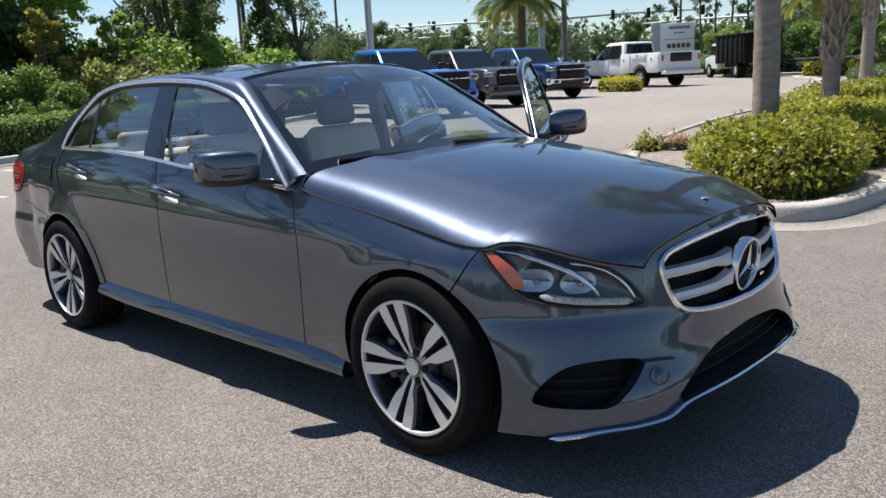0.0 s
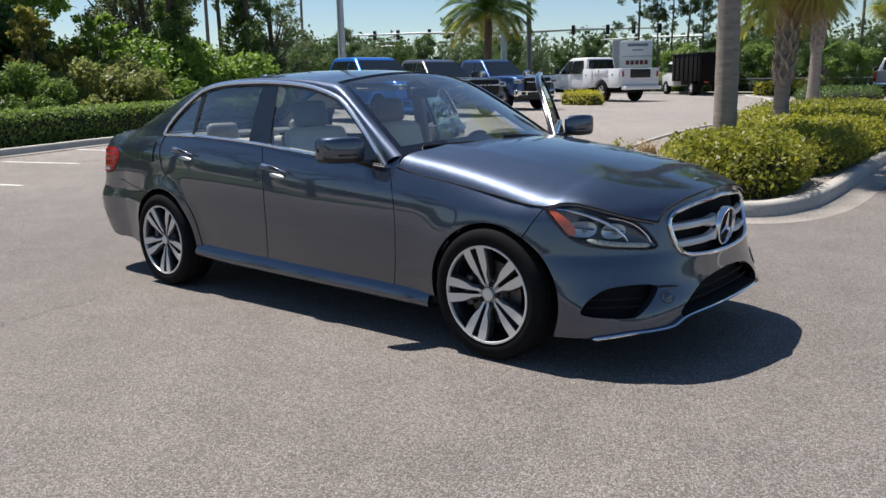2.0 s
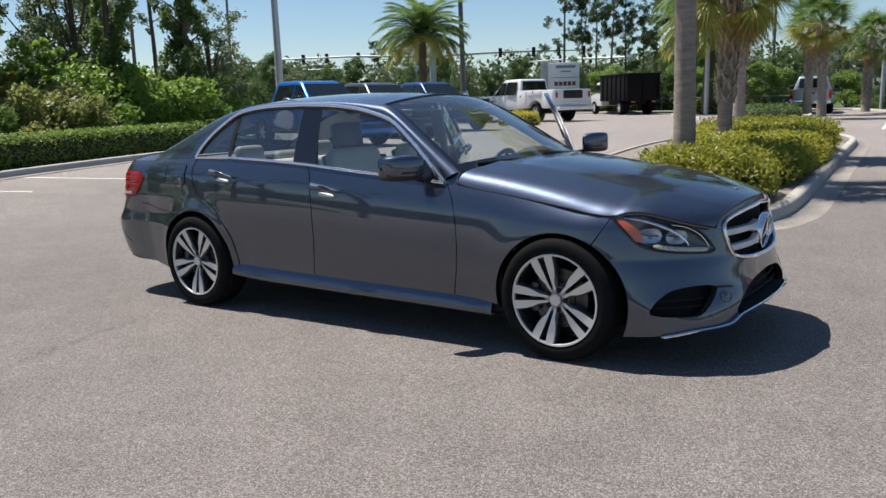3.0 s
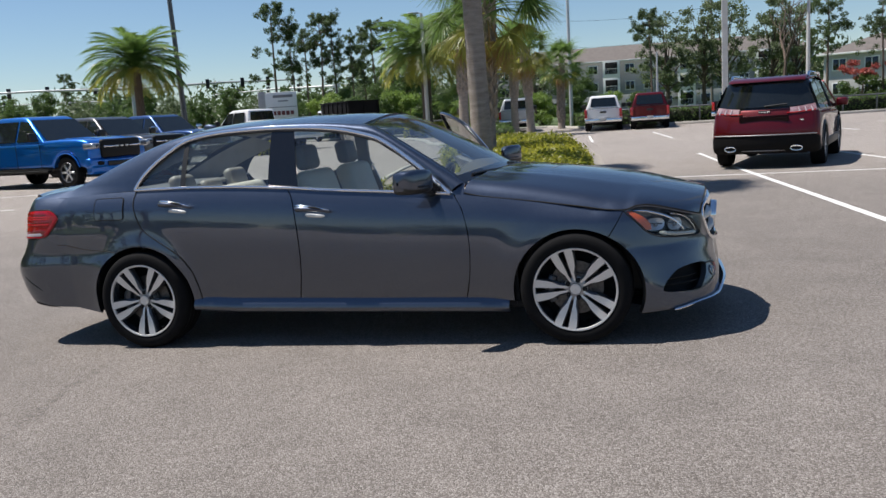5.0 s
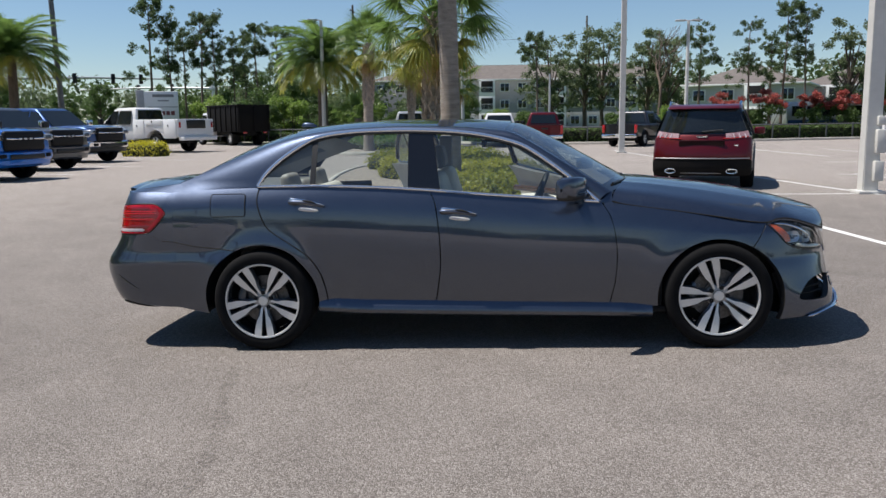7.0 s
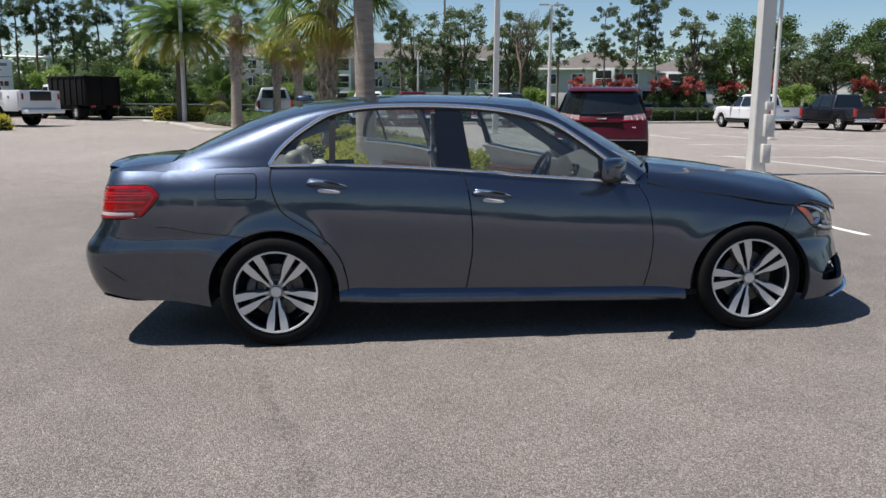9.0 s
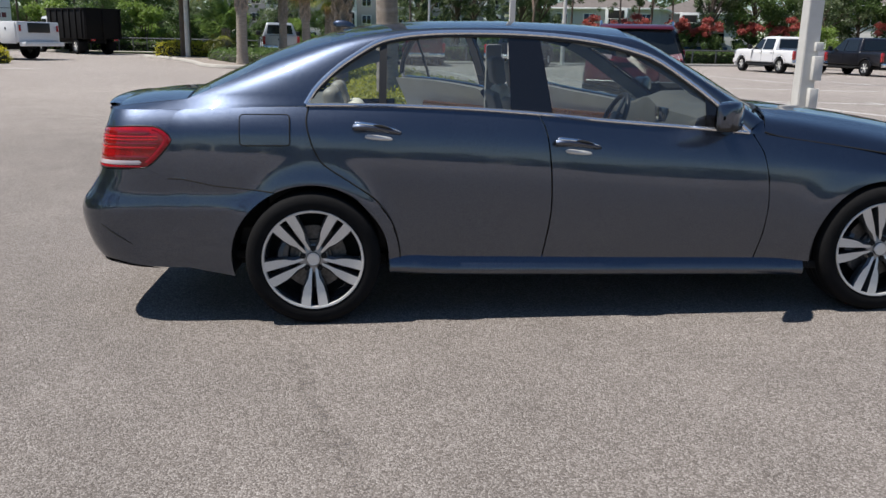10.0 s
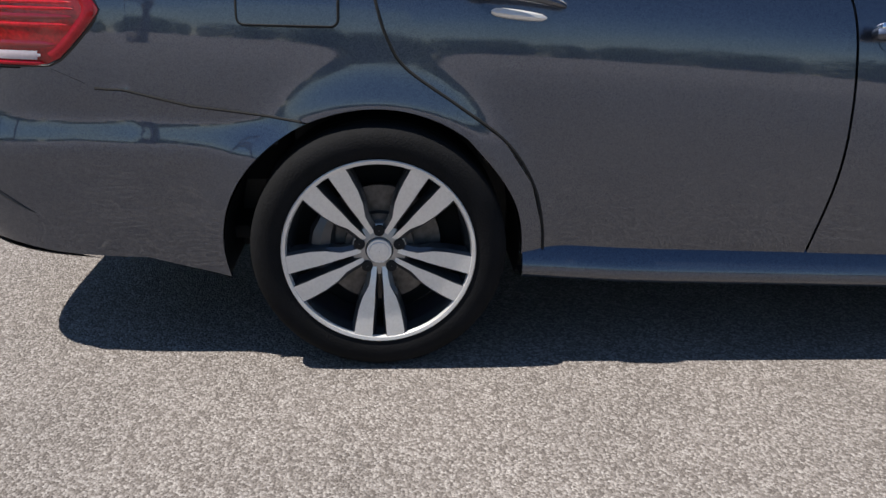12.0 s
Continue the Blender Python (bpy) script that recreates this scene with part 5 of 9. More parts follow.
# wheels
def wheel_thing(parent_ob, at, spin, s):
    w = new("wheel")
    w.parent = parent_ob
    rub = [(0.240, -0.102), (0.254, -0.111), (0.278, -0.1150), (0.300, -0.112), (0.314, -0.102), (0.3235, -0.086), (0.327, -0.03), (0.327, 0.03), (0.325, 0.092), (0.318, 0.108), (0.304, 0.119), (0.278, 0.1225), (0.236, 0.104)]
    ty = part("tyre", lathe_bm(rub, 72), M_RUBBER, w, "black road tyre")
    for y_ in (-0.045, 0.0, 0.045):
        part("tread_groove", lathe_bm([(0.3275, y_ - 0.005), (0.3277, y_ + 0.005)], 72), M_DARK, ty)
    barrel = [(0.244, -0.104), (0.2455, -0.109), (0.243, -0.112), (0.2345, -0.1105), (0.231, -0.100), (0.222, -0.075), (0.214, 0.0), (0.220, 0.09), (0.237, 0.102)]
    rim = part("rim", lathe_bm(barrel, 72), [M_SILVER, M_BARREL], w, "machined silver twin-spoke alloy rim")
    for pl in rim.data.polygons:
        r = math.hypot(pl.center.x, pl.center.z)
        pl.material_index = 0 if (r > 0.2325 and pl.center.y < -0.10) else 1
    for k in range(5):
        for sd in (-1, 1):
            bm = bmesh.new()
            pro = [(0.040, 0.0125, 0.0062, -0.078), (0.070, 0.0150, 0.0070, -0.087), (0.095, 0.0185, 0.0085, -0.092), (0.108, 0.0225, 0.0115, -0.094), (0.128, 0.0280, 0.0165, -0.097), (0.160, 0.0340, 0.0205, -0.101), (0.200, 0.0395, 0.0225, -0.106), (0.236, 0.0430, 0.0240, -0.1095)]
            top_, mid_, low_ = [], [], []
            for r, off, hw, y in pro:
                o = sd * off
                out_ = 0.0115 if r < 0.115 else 0.006
                top_.append([(o - hw, y, r), (o + hw, y, r)])
                mid_.append([(o - hw - (out_ if sd < 0 else 0.003), y + 0.010, r), (o + hw + (out_ if sd > 0 else 0.003), y + 0.010, r)])
                low_.append([(o - hw * 1.2 - 0.004, y + 0.045, r), (o + hw * 1.2 + 0.004, y + 0.045, r)])
            for a, b in zip(range(len(pro) - 1), range(1, len(pro))):
                for up_r, dn_r, mi in ((top_, mid_, 1), (mid_, low_, 1)):
                    v = [bm.verts.new(p) for p in (up_r[a][0], up_r[a][1], up_r[b][1], up_r[b][0], dn_r[a][0], dn_r[a][1], dn_r[b][1], dn_r[b][0])]
                    if up_r is top_:
                        bm.faces.new((v[0], v[1], v[2], v[3])).material_index = 0
                    bm.faces.new((v[0], v[3], v[7], v[4])).material_index = mi
                    bm.faces.new((v[1], v[5], v[6], v[2])).material_index = mi
            bm.transform(pose(0, 0, 0, 0, 90 - 72 * k - spin, 0))
            part("spoke", bm, [M_SILVER, M_ALLOYDARK], rim, smooth=False)
    part("hub", lathe_bm([(0.072, -0.05), (0.069, -0.074), (0.05, -0.0795), (0.036, -0.081), (0.033, -0.074), (0.0332, -0.083), (0.031, -0.088), (0.001, -0.089)], 36), M_ALLOYMID, rim)
    part("hub_cap", lathe_bm([(0.0325, -0.084), (0.031, -0.091), (0.026, -0.0905), (0.024, -0.093), (0.001, -0.0935)], 32), M_SILVER, rim, "silver centre cap")
    # Raised dark discs stand in for the shade inside the bolt holes.
    for k in range(5):
        a = radians(spin + 72 * k + 36)
        bm = lathe_bm([(0.0145, -0.076), (0.0145, -0.0845), (0.0120, -0.0848), (0.001, -0.0848)], 14)
        bm.transform(Matrix.Translation((0.053 * math.cos(a), 0, 0.053 * math.sin(a))))
        part("bolt_hole_shade", bm, M_DARK, rim)
    part("brake_disc", lathe_bm([(0.158, -0.018), (0.158, -0.032), (0.09, -0.032), (0.088, -0.05), (0.05, -0.05)], 48), M_DISC, w, "worn steel brake disc")
    cal = [(0.15 * math.cos(radians(a)), -0.04, 0.15 * math.sin(radians(a))) for a in (150, 165, 180, 195, 210)]
    part("brake_caliper", tube_bm(cal, [0.025, 0.032, 0.034, 0.032, 0.025], 8), M_ALLOYDARK, w)
    part("wheel_back", lathe_bm([(0.215, 0.03), (0.001, 0.03)], 36), M_DARK, w)
    w.matrix_basis = Matrix.Translation(at) @ (pose(0, 0, 0) if s < 0 else pose(0, 0, 0, 0, 0, 180))
    return w


WY = -0.781
wheel_thing(sedan, (1.437, WY, 0.327), 180, -1)
wheel_thing(sedan, (-1.437, WY, 0.327), 270, -1)
wheel_thing(sedan, (1.437, -WY, 0.327), 20, 1)
wheel_thing(sedan, (-1.437, -WY, 0.327), 50, 1)

# floor pan, inner shell
part("floor_pan", prism_bm([(2.0, 0.20), (1.9, 0.25), (-2.2, 0.30), (-2.2, 0.26), (0.0, 0.20)], 0.62, 0.0), M_DARK, sedan)
# Boxes added under the floor so no light leaks into the car's shadow.
part("undertray", box_bm((0.68, 1.4, 0.04), (-1.99, 0, 0.315), 0.01), M_DARK, sedan)
for s_ in (-1, 1):
    part("light_shield", box_bm((0.55, 0.34, 0.04), (0.93, s_ * 0.66, 0.24), 0.01), M_DARK, sedan)
part("cabin_floor", box_bm((1.95, 1.60, 0.05), (0.0, 0, 0.245), 0.01), M_DARK, sedan)
part("engine_block", box_bm((1.0, 1.1, 0.45), (1.40, 0, 0.52), 0.05), M_DARK, sedan)
part("boot_box", box_bm((0.65, 1.2, 0.55), (-2.0, 0, 0.70), 0.03), M_DARK, sedan)
for s_ in (-1,):
    rows = [[(q, z) for q in [-1.0 + 1.75 * i / 20 for i in range(21)]] for z in (0.25, 0.5, 0.8, 0.9)]
    part("inner_shell", grid_bm([on_skin(r, s_, -0.035) for r in rows]), M_DARK, sedan)
rows = [[(q, z) for q in [0.6 + 0.5 * i / 8 for i in range(9)]] for z in (0.25, 0.5, 0.8, 0.86)]
rows2 = [[(q, z) for q in [-1.9 + 0.9 * i / 12 for i in range(13)]] for z in (0.72, 0.8, 0.9, 1.0)]
for s_ in (-1, 1):
    part("inner_shell", grid_bm([on_skin(r, s_, -0.03) for r in rows]), M_DARK, sedan)
    part("inner_shell", grid_bm([on_skin(r, s_, -0.03) for r in rows2]), M_DARK, sedan)
    part("inner_shell", grid_bm([on_skin([(-1.68 - 0.46 * i / 12, z) for i in range(13)], s_, -0.012) for z in (0.60, 0.66, 0.72, 0.79)]), M_DARK, sedan)
# antenna fin
bm = bmesh.new()
bmesh.ops.create_uvsphere(bm, u_segments=16, v_segments=8, radius=1)
for v in bm.verts:
    v.co = Vector((v.co.x * 0.06 - 1.29 - 0.02 * v.co.z, v.co.y * 0.024, 1.436 + max(v.co.z, -0.1) * 0.034))
part("roof_antenna", bm, M_PAINT, sedan)
# wipers
for y0, y1 in ((0.55, -0.05), (-0.15, -0.62)):
    pts_ = []
    for i in range(9):
        y_ = y0 + (y1 - y0) * i / 8
        up_w = i / 8 * 0.03
        pts_.append((0.975 - 0.19 * (y_ / 0.77) ** 2 - up_w, y_, 1.018 - 0.04 * (y_ / 0.77) ** 2 + up_w * 0.75))
    part("wiper", tube_bm(pts_, 0.009, 6), M_BLACK, sedan)
cw = [Vector((p.x + 0.002, p.y, p.z - 0.006)) for p in cap_rows(0, 0)[0]]
rear_edge = []
for p in cw:
    w = max(-1.0, min(1.0, p.y / 0.79))
    rear_edge.append(Vector((0.80 + 0.16 * (1 - w * w) + 0.03, p.y * 1.015, 0.915 + 0.10 * (1 - abs(w) ** 3) - 0.012)))
part("cowl_grille", grid_bm([cw, rear_edge]), M_BLACK, sedan, "black plastic cowl")


# interior
def seat(x, y, parent_ob):
    st = new("front_seat")
    st.parent = parent_ob
    tagged(st, "cream leather front seat with headrest")
    part("seat_cushion", box_bm((0.50, 0.50, 0.16), (x + 0.05, y, 0.50), 0.06, 4, turn=pose(0, 0, 0, 0, -6, 0)), M_CREAM, st)
    part("seat_back", box_bm((0.13, 0.48, 0.62), (x - 0.28, y, 0.80), 0.055, 4, turn=pose(0, 0, 0, 0, -17, 0)), M_CREAM, st)
    part("seat_back_shell", box_bm((0.05, 0.44, 0.56), (x - 0.35, y, 0.79), 0.02, 3, turn=pose(0, 0, 0, 0, -17, 0)), M_BEIGEDARK, st, "dark seat-back shell")
    hr = part("headrest", box_bm((0.09, 0.26, 0.17), (x - 0.40, y, 1.185), 0.04, 4, turn=pose(0, 0, 0, 0, -10, 0)), M_BEIGEDARK, st)
    for d in (-0.06, 0.06):
        part("headrest_post", tube_bm([(x - 0.375, y + d, 1.05), (x - 0.395, y + d, 1.14)], 0.007, 8), M_CHROME, hr)
    return st


seat(0.02, 0.37, sedan)
seat(0.02, -0.37, sedan)
for s_ in (-1, 1):
    part("door_seal", tube_bm(on_skin(curve2(CUT_R, 40), s_, 0.0), 0.0042, 6), M_DARK, sedan, "dark gap at the rear door's edge")
rs = new("rear_bench")
rs.parent = sedan
tagged(rs, "cream leather rear bench with three headrests")
part("bench_cushion", box_bm((0.52, 1.28, 0.17), (-0.85, 0, 0.50), 0.06, 4), M_CREAM, rs)
part("bench_back", box_bm((0.16, 1.26, 0.56), (-1.18, 0, 0.74), 0.06, 4, turn=pose(0, 0, 0, 0, -24, 0)), M_CREAM, rs)
for y_ in (-0.38, 0, 0.38):
    part("headrest", box_bm((0.09, 0.25, 0.17), (-1.34, y_, 1.04 if y_ else 0.98), 0.04, 4, turn=pose(0, 0, 0, 0, -15, 0)), M_REST, rs)
part("parcel_shelf", box_bm((0.52, 1.2, 0.02), (-1.62, 0, 1.035), 0.005), M_BEIGEDARK, sedan)
dash_rows = []
for k, (x, z) in enumerate(((0.93, 0.985), (0.80, 1.01), (0.66, 1.008), (0.56, 0.97), (0.53, 0.88), (0.56, 0.78), (0.58, 0.62), (0.60, 0.45))):
    dash_rows.append([Vector((x - (0.17 if k == 0 else 0.10 if k == 1 else 0.03) * (w * w), (0.64 if k < 2 else 0.60) * w, z + (0.055 * math.exp(-((w - 0.5) / 0.24) ** 2) if 1 <= k <= 4 else 0))) for w in (-1 + 2 * i / 24 for i in range(25))])
dash = part("dashboard", grid_bm(dash_rows), M_DASH, sedan, "grey-beige upper dashboard")
part("dash_lower", box_bm((0.08, 1.2, 0.22), (0.585, 0, 0.72), 0.03, 3), M_CREAM, dash, "cream lower dashboard")
part("dash_wood", box_bm((0.02, 1.16, 0.05), (0.536, 0, 0.86), 0.01), M_WOOD, dash)
part("centre_screen", box_bm((0.02, 0.20, 0.11), (0.548, 0, 0.93), 0.008), M_GLOSSBLACK, dash)
part("centre_console", box_bm((0.95, 0.24, 0.30), (0.15, 0, 0.47), 0.04, 3), M_CREAM, sedan)
stw = new("steering_wheel")
stw.parent = sedan
tagged(stw, "dark leather steering wheel")
bm = bmesh.new()
bm = tube_bm([(0.19 * math.cos(a), 0.19 * math.sin(a), 0) for a in (2 * math.pi * i / 32 for i in range(33))], 0.016, 10, caps=False)
part("wheel_rim", bm, M_BLACK, stw)
part("wheel_boss", box_bm((0.14, 0.15, 0.05), (0, 0, -0.01), 0.02, 3), M_BLACK, stw)
for a in (0, 180, 270):
    part("wheel_spoke", box_bm((0.13, 0.035, 0.016), (0.12 * math.cos(radians(a)), 0.12 * math.sin(radians(a)), -0.006), 0.005, turn=pose(0, 0, 0, 0, 0, a)), M_ALLOYDARK, stw)
stw.matrix_basis = Matrix.Translation((0.36, 0.37, 0.86)) @ pose(0, 0, 0, 0, -66, 0) @ pose(0, 0, 0, 0, 0, 90)
part("steering_column", tube_bm([(0.40, 0.37, 0.85), (0.60, 0.37, 0.76)], 0.04, 10), M_BEIGEDARK, stw).matrix_parent_inverse = stw.matrix_basis.inverted()
part("headliner", grid_bm(cap_rows(I_SCREEN + 1, I_REAR, lift=-0.03, shrink=0.01)), M_LINER, sedan, "pale cloth headliner")
part("rear_view_mirror", box_bm((0.03, 0.23, 0.065), (0.30, 0, 1.30), 0.015, 3), M_BLACK, sedan)
part("mirror_mount", box_bm((0.12, 0.09, 0.025), (0.33, 0, 1.35), 0.01, 2, turn=pose(0, 0, 0, 0, 30, 0)), M_BLACK, sedan)
for y_ in (-0.36, 0.36):
    part("sun_visor", box_bm((0.15, 0.36, 0.016), (0.15, y_ * 0.9, 1.345), 0.008, turn=pose(0, 0, 0, 0, 14, 0)), M_LINER, sedan)
for s_ in (-1, 1):
    rows = []
    for p, q in zip(rail_pts[0:I_SCREEN + 1:2], rail_pts[0:I_SCREEN + 1:2]):
        rows.append([Vector((p.x - 0.01, s_ * (p.y - 0.01), p.z - 0.012)), Vector((p.x - 0.045, s_ * (p.y - 0.022), p.z - 0.022)), Vector((p.x - 0.08, s_ * (p.y - 0.018), p.z - 0.05))])
    part("pillar_trim", grid_bm(rows), M_BEIGEDARK, sedan)
    rows = []
    for p in rail_pts[I_REAR:I_REAR_END + 1:3]:
        rows.append([Vector((p.x + 0.02, s_ * (p.y - 0.02), p.z - 0.02)), Vector((p.x + 0.10, s_ * (p.y + 0.0), p.z - 0.05)), Vector((p.x + 0.22, s_ * (p.y + 0.01), p.z - 0.10))])
    part("rear_pillar_trim", grid_bm(rows), M_LINER, sedan)
    part("belt_webbing", grid_bm([[Vector((-0.37 + 0.045 * k, s_ * (0.70 + 0.02 * math.sin(i)), 1.20 - 0.8 * i / 8)) for i in range(9)] for k in range(2)]), M_LINER, sedan)


# ---- kerbs, islands, lines ----
M_PAN = mat("worn_gutter_concrete", (0.37, 0.335, 0.29), 0.9, second=(0.21, 0.185, 0.16), scale=1.1, fine=35, bump=0.4)


def kerb(name, line, label, closed=False, width=0.16, height=0.15, gutter=0.0, side=1):
    """A concrete kerb with a rounded nose, and a gutter pan on its road side where there is one."""
    pts = smooth_line([(*p, 0) for p in (line + line[:1] if closed else line)], 16 * len(line))
    sec = [(-gutter, 0.004), (-0.001, 0.012), (0.0, 0.02), (0.012, height * 0.8), (0.03, height * 0.95), (0.055, height), (width, height), (width + 0.004, -0.02)]
    rows = []
    for i, p in enumerate(pts):
        a, b = pts[max(0, i - 1)], pts[min(len(pts) - 1, i + 1)]
        if closed and i in (0, len(pts) - 1):
            a, b = pts[-2], pts[1]
        d = (b - a).normalized()
        nrm = Vector((-d.y, d.x, 0)) * side
        rows.append([Vector((p.x + nrm.x * o, p.y + nrm.y * o, ground_z(p.x, p.y) + h + 0.004)) for o, h in sec])
    own = tagged(mesh_object(name, [v for r in rows for v in r],
                             [(i * len(sec) + k, i * len(sec) + k + 1, (i + 1) * len(sec) + k + 1, (i + 1) * len(sec) + k) for i in range(len(rows) - 1) for k in range(len(sec) - 1)], M_CONCRETE),
                 label, "kerb", kind="structure")
    own.data.materials.append(M_PAN)
    for pl in own.data.polygons:
        pl.material_index = 1 if pl.index % (len(sec) - 1) == 0 else 0
    return own


ISLAND = [(0.2, 4.02), (0.72, 3.93), (1.10, 4.22), (1.24, 4.9), (1.22, 5.8), (1.08, 7.2), (0.75, 10.2), (0.3, 14.6), (-0.3, 19.5), (-1.6, 21.8), (-3.4, 21.6), (-4.6, 19.5), (-4.75, 16.5), (-4.35, 12.8), (-3.6, 9.6), (-2.75, 7.6), (-1.6, 5.7), (-0.5, 4.42)]
kerb("kerb_1", ISLAND, "pale concrete kerb with a gutter round the planted island", True, gutter=0.32)
HEDGE_LINE = [(-12.9, -6.0), (-13.9, 0.0), (-14.65, 3.3), (-15.3, 5.5), (-15.9, 7.8), (-16.7, 10.2), (-18.0, 13.0), (-20.5, 16.5), (-24.5, 19.5)]
kerb("kerb_2", HEDGE_LINE, "pale concrete kerb along the trimmed hedge", gutter=0.3)
ISLAND_2 = [(-14.8, 46.0), (-12.6, 42.5), (-10.4, 37.6), (-8.6, 32.4), (-6.9, 30.9), (-5.3, 32.6), (-5.4, 39.5), (-7.4, 46.5), (-12.5, 48.6)]
kerb("kerb_3", ISLAND_2, "pale concrete kerb round a far planted island", True)
FAR_KERB = [(-6.0, 55.0), (-2.0, 46.5), (4.0, 45.0), (12.0, 47.0), (22.0, 51.0), (40.0, 58.0), (70.0, 68.0)]
kerb("kerb_4", FAR_KERB, "pale concrete kerb along the far edge of the car park")
ROAD_KERB = [(-60.0, 62.0), (-40.0, 57.0), (-25.0, 55.0), (-6.0, 55.0)]
kerb("kerb_5", ROAD_KERB, "pale concrete kerb beside the road")


def bed(name, outline, mat_, label, category, z=0.12, crown=0.05):
    """A planting bed or lawn: a slightly crowned sheet."""
    c = Vector((sum(p[0] for p in outline) / len(outline), sum(p[1] for p in outline) / len(outline), 0))
    pts = smooth_line([(*p, 0) for p in outline + outline[:1]], 6 * len(outline))[:-1]
    rows = []
    for k in (1.0, 0.85, 0.6, 0.3, 0.02):
        row = []
        for p in pts:
            q = c.lerp(p, k)
            row.append(Vector((q.x, q.y, ground_z(q.x, q.y) + z + crown * (1 - k * k) + 0.012 * noise.noise(Vector((q.x * 2, q.y * 2, 0))))))
        rows.append(row + row[:1])
    n = len(rows[0])
    return tagged(mesh_object(name, [v for r in rows for v in r], [(i * n + k, i * n + k + 1, (i + 1) * n + k + 1, (i + 1) * n + k) for i in range(4) for k in range(n - 1)], mat_), label, category, kind="structure")


def shrunk(outline, d):
    c = Vector((sum(p[0] for p in outline) / len(outline), sum(p[1] for p in outline) / len(outline)))
    out = []
    for p in outline:
        v = c - Vector(p)
        v = Vector(p) + v.normalized() * d
        out.append((v.x, v.y))
    return out


bed("mulch_bed_1", shrunk(ISLAND, 0.14), M_MULCH, "brown bark mulch in the kerbed island", "mulch bed")
bed("mulch_bed_2", shrunk(ISLAND_2, 0.14), M_MULCH, "brown bark mulch in the far island", "mulch bed")
bed("lawn_1", [(-13.1, -6.0), (-14.1, 0.0), (-14.85, 3.3), (-16.1, 7.8), (-16.9, 10.2), (-18.2, 13.0), (-20.7, 16.5), (-24.5, 19.8), (-45, 30), (-80, 30), (-80, -30), (-30, -30), (-14, -14)], M_GRASS, "rough grass behind the trimmed hedge", "lawn", 0.10)
bed("lawn_2", [(-5.8, 55.3), (-1.9, 46.8), (4.0, 45.3), (12.0, 47.3), (22.0, 51.3), (40.0, 58.3), (70.0, 68.3), (120, 140), (0, 160), (-20, 100)], M_GRASS, "mown grass before the apartment buildings", "lawn", 0.11)
bed("lawn_3", [(-60.0, 62.5), (-40.0, 57.5), (-25.0, 55.5), (-6.3, 55.4), (-20, 100), (-60, 130), (-120, 100)], M_GRASS, "mown grass verge beside the road", "lawn", 0.10)


def stripe(a, b, width=0.1):
    """A worn painted line on the asphalt."""
    a, b = Vector((*a, 0)), Vector((*b, 0))
    d = (b - a).normalized()
    nrm = Vector((-d.y, d.x, 0)) * width / 2
    n = max(2, int((b - a).length * 2))
    verts, faces = [], []
    for i in range(n + 1):
        p = a.lerp(b, i / n)
        for s in (-1, 1):
            q = p + nrm * s * (1 + 0.08 * noise.noise(p * 5))
            verts.append((q.x, q.y, ground_z(q.x, q.y) + 0.005))
        if i:
            faces.append((2 * i - 2, 2 * i - 1, 2 * i + 1, 2 * i))
    return tagged(mesh_object("parking_line", verts, faces, M_LINE), "worn white parking line painted on asphalt", "parking line", "parking lines", "structure")


for a_, b_ in (((1.7, 10.4), (5.4, 9.75)), ((5.4, 9.75), (10.5, 9.3)), ((4.25, 2.4), (3.55, 10.1)), ((3.55, 10.1), (2.9, 17.0)), ((6.6, 9.4), (5.9, 15.2)), ((9.4, 9.3), (8.7, 16.0)), ((12.3, 9.0), (11.6, 16.0)), ((15.2, 8.8), (14.5, 16.0)),
               ((7.2, 4.2), (9.2, 9.6)), ((-0.6, 27.0), (-1.3, 34.0)), ((2.4, 27.0), (1.6, 34.5)), ((5.4, 26.5), (4.6, 34.0)), ((8.6, 26.0), (7.8, 33.5)), ((11.6, 26.0), (10.9, 33.5)), ((14.8, 26.0), (14.0, 33.5)), ((18.0, 26.0), (17.2, 33.5)),
               ((8.2, 15.8), (21, 14.2)), ((10.0, 22.0), (28.0, 20.5)), ((-13.67, 2.95), (-12.2, 3.75)), ((-14.8, 5.0), (-10.9, 6.7)), ((-13.6, 0.1), (-9.75, 1.62)), ((-15.6, 8.2), (-11.9, 9.5)), ((-17.2, 11.5), (-13.0, 12.8)),
               ((-13.4, 17.9), (-19.0, 17.9)), ((-13.4, 22.6), (-19.0, 22.6)), ((-13.4, 27.4), (-19.0, 27.4))):
    stripe(a_, b_)


# a worn seam in the asphalt
M_SEAM, nt_, p_ = shader("worn_asphalt_seam")
p_.inputs["Base Color"].default_value, p_.inputs["Roughness"].default_value = (0.085, 0.073, 0.064, 1), 0.95
no_, mr_, tr_, mx_ = (nt_.nodes.new(k) for k in ("ShaderNodeTexNoise", "ShaderNodeMapRange", "ShaderNodeBsdfTransparent", "ShaderNodeMixShader"))
no_.inputs["Scale"].default_value, no_.inputs["Detail"].default_value = 28, 6
mr_.inputs["From Min"].default_value, mr_.inputs["From Max"].default_value, mr_.inputs["To Max"].default_value = 0.42, 0.68, 0.24
tc_ = nt_.nodes.new("ShaderNodeTexCoord")
nt_.links.new(tc_.outputs["Object"], no_.inputs["Vector"])
nt_.links.new(no_.outputs["Fac"], mr_.inputs["Value"])
nt_.links.new(mr_.outputs["Result"], mx_.inputs[0])
nt_.links.new(tr_.outputs[0], mx_.inputs[1])
nt_.links.new(p_.outputs[0], mx_.inputs[2])
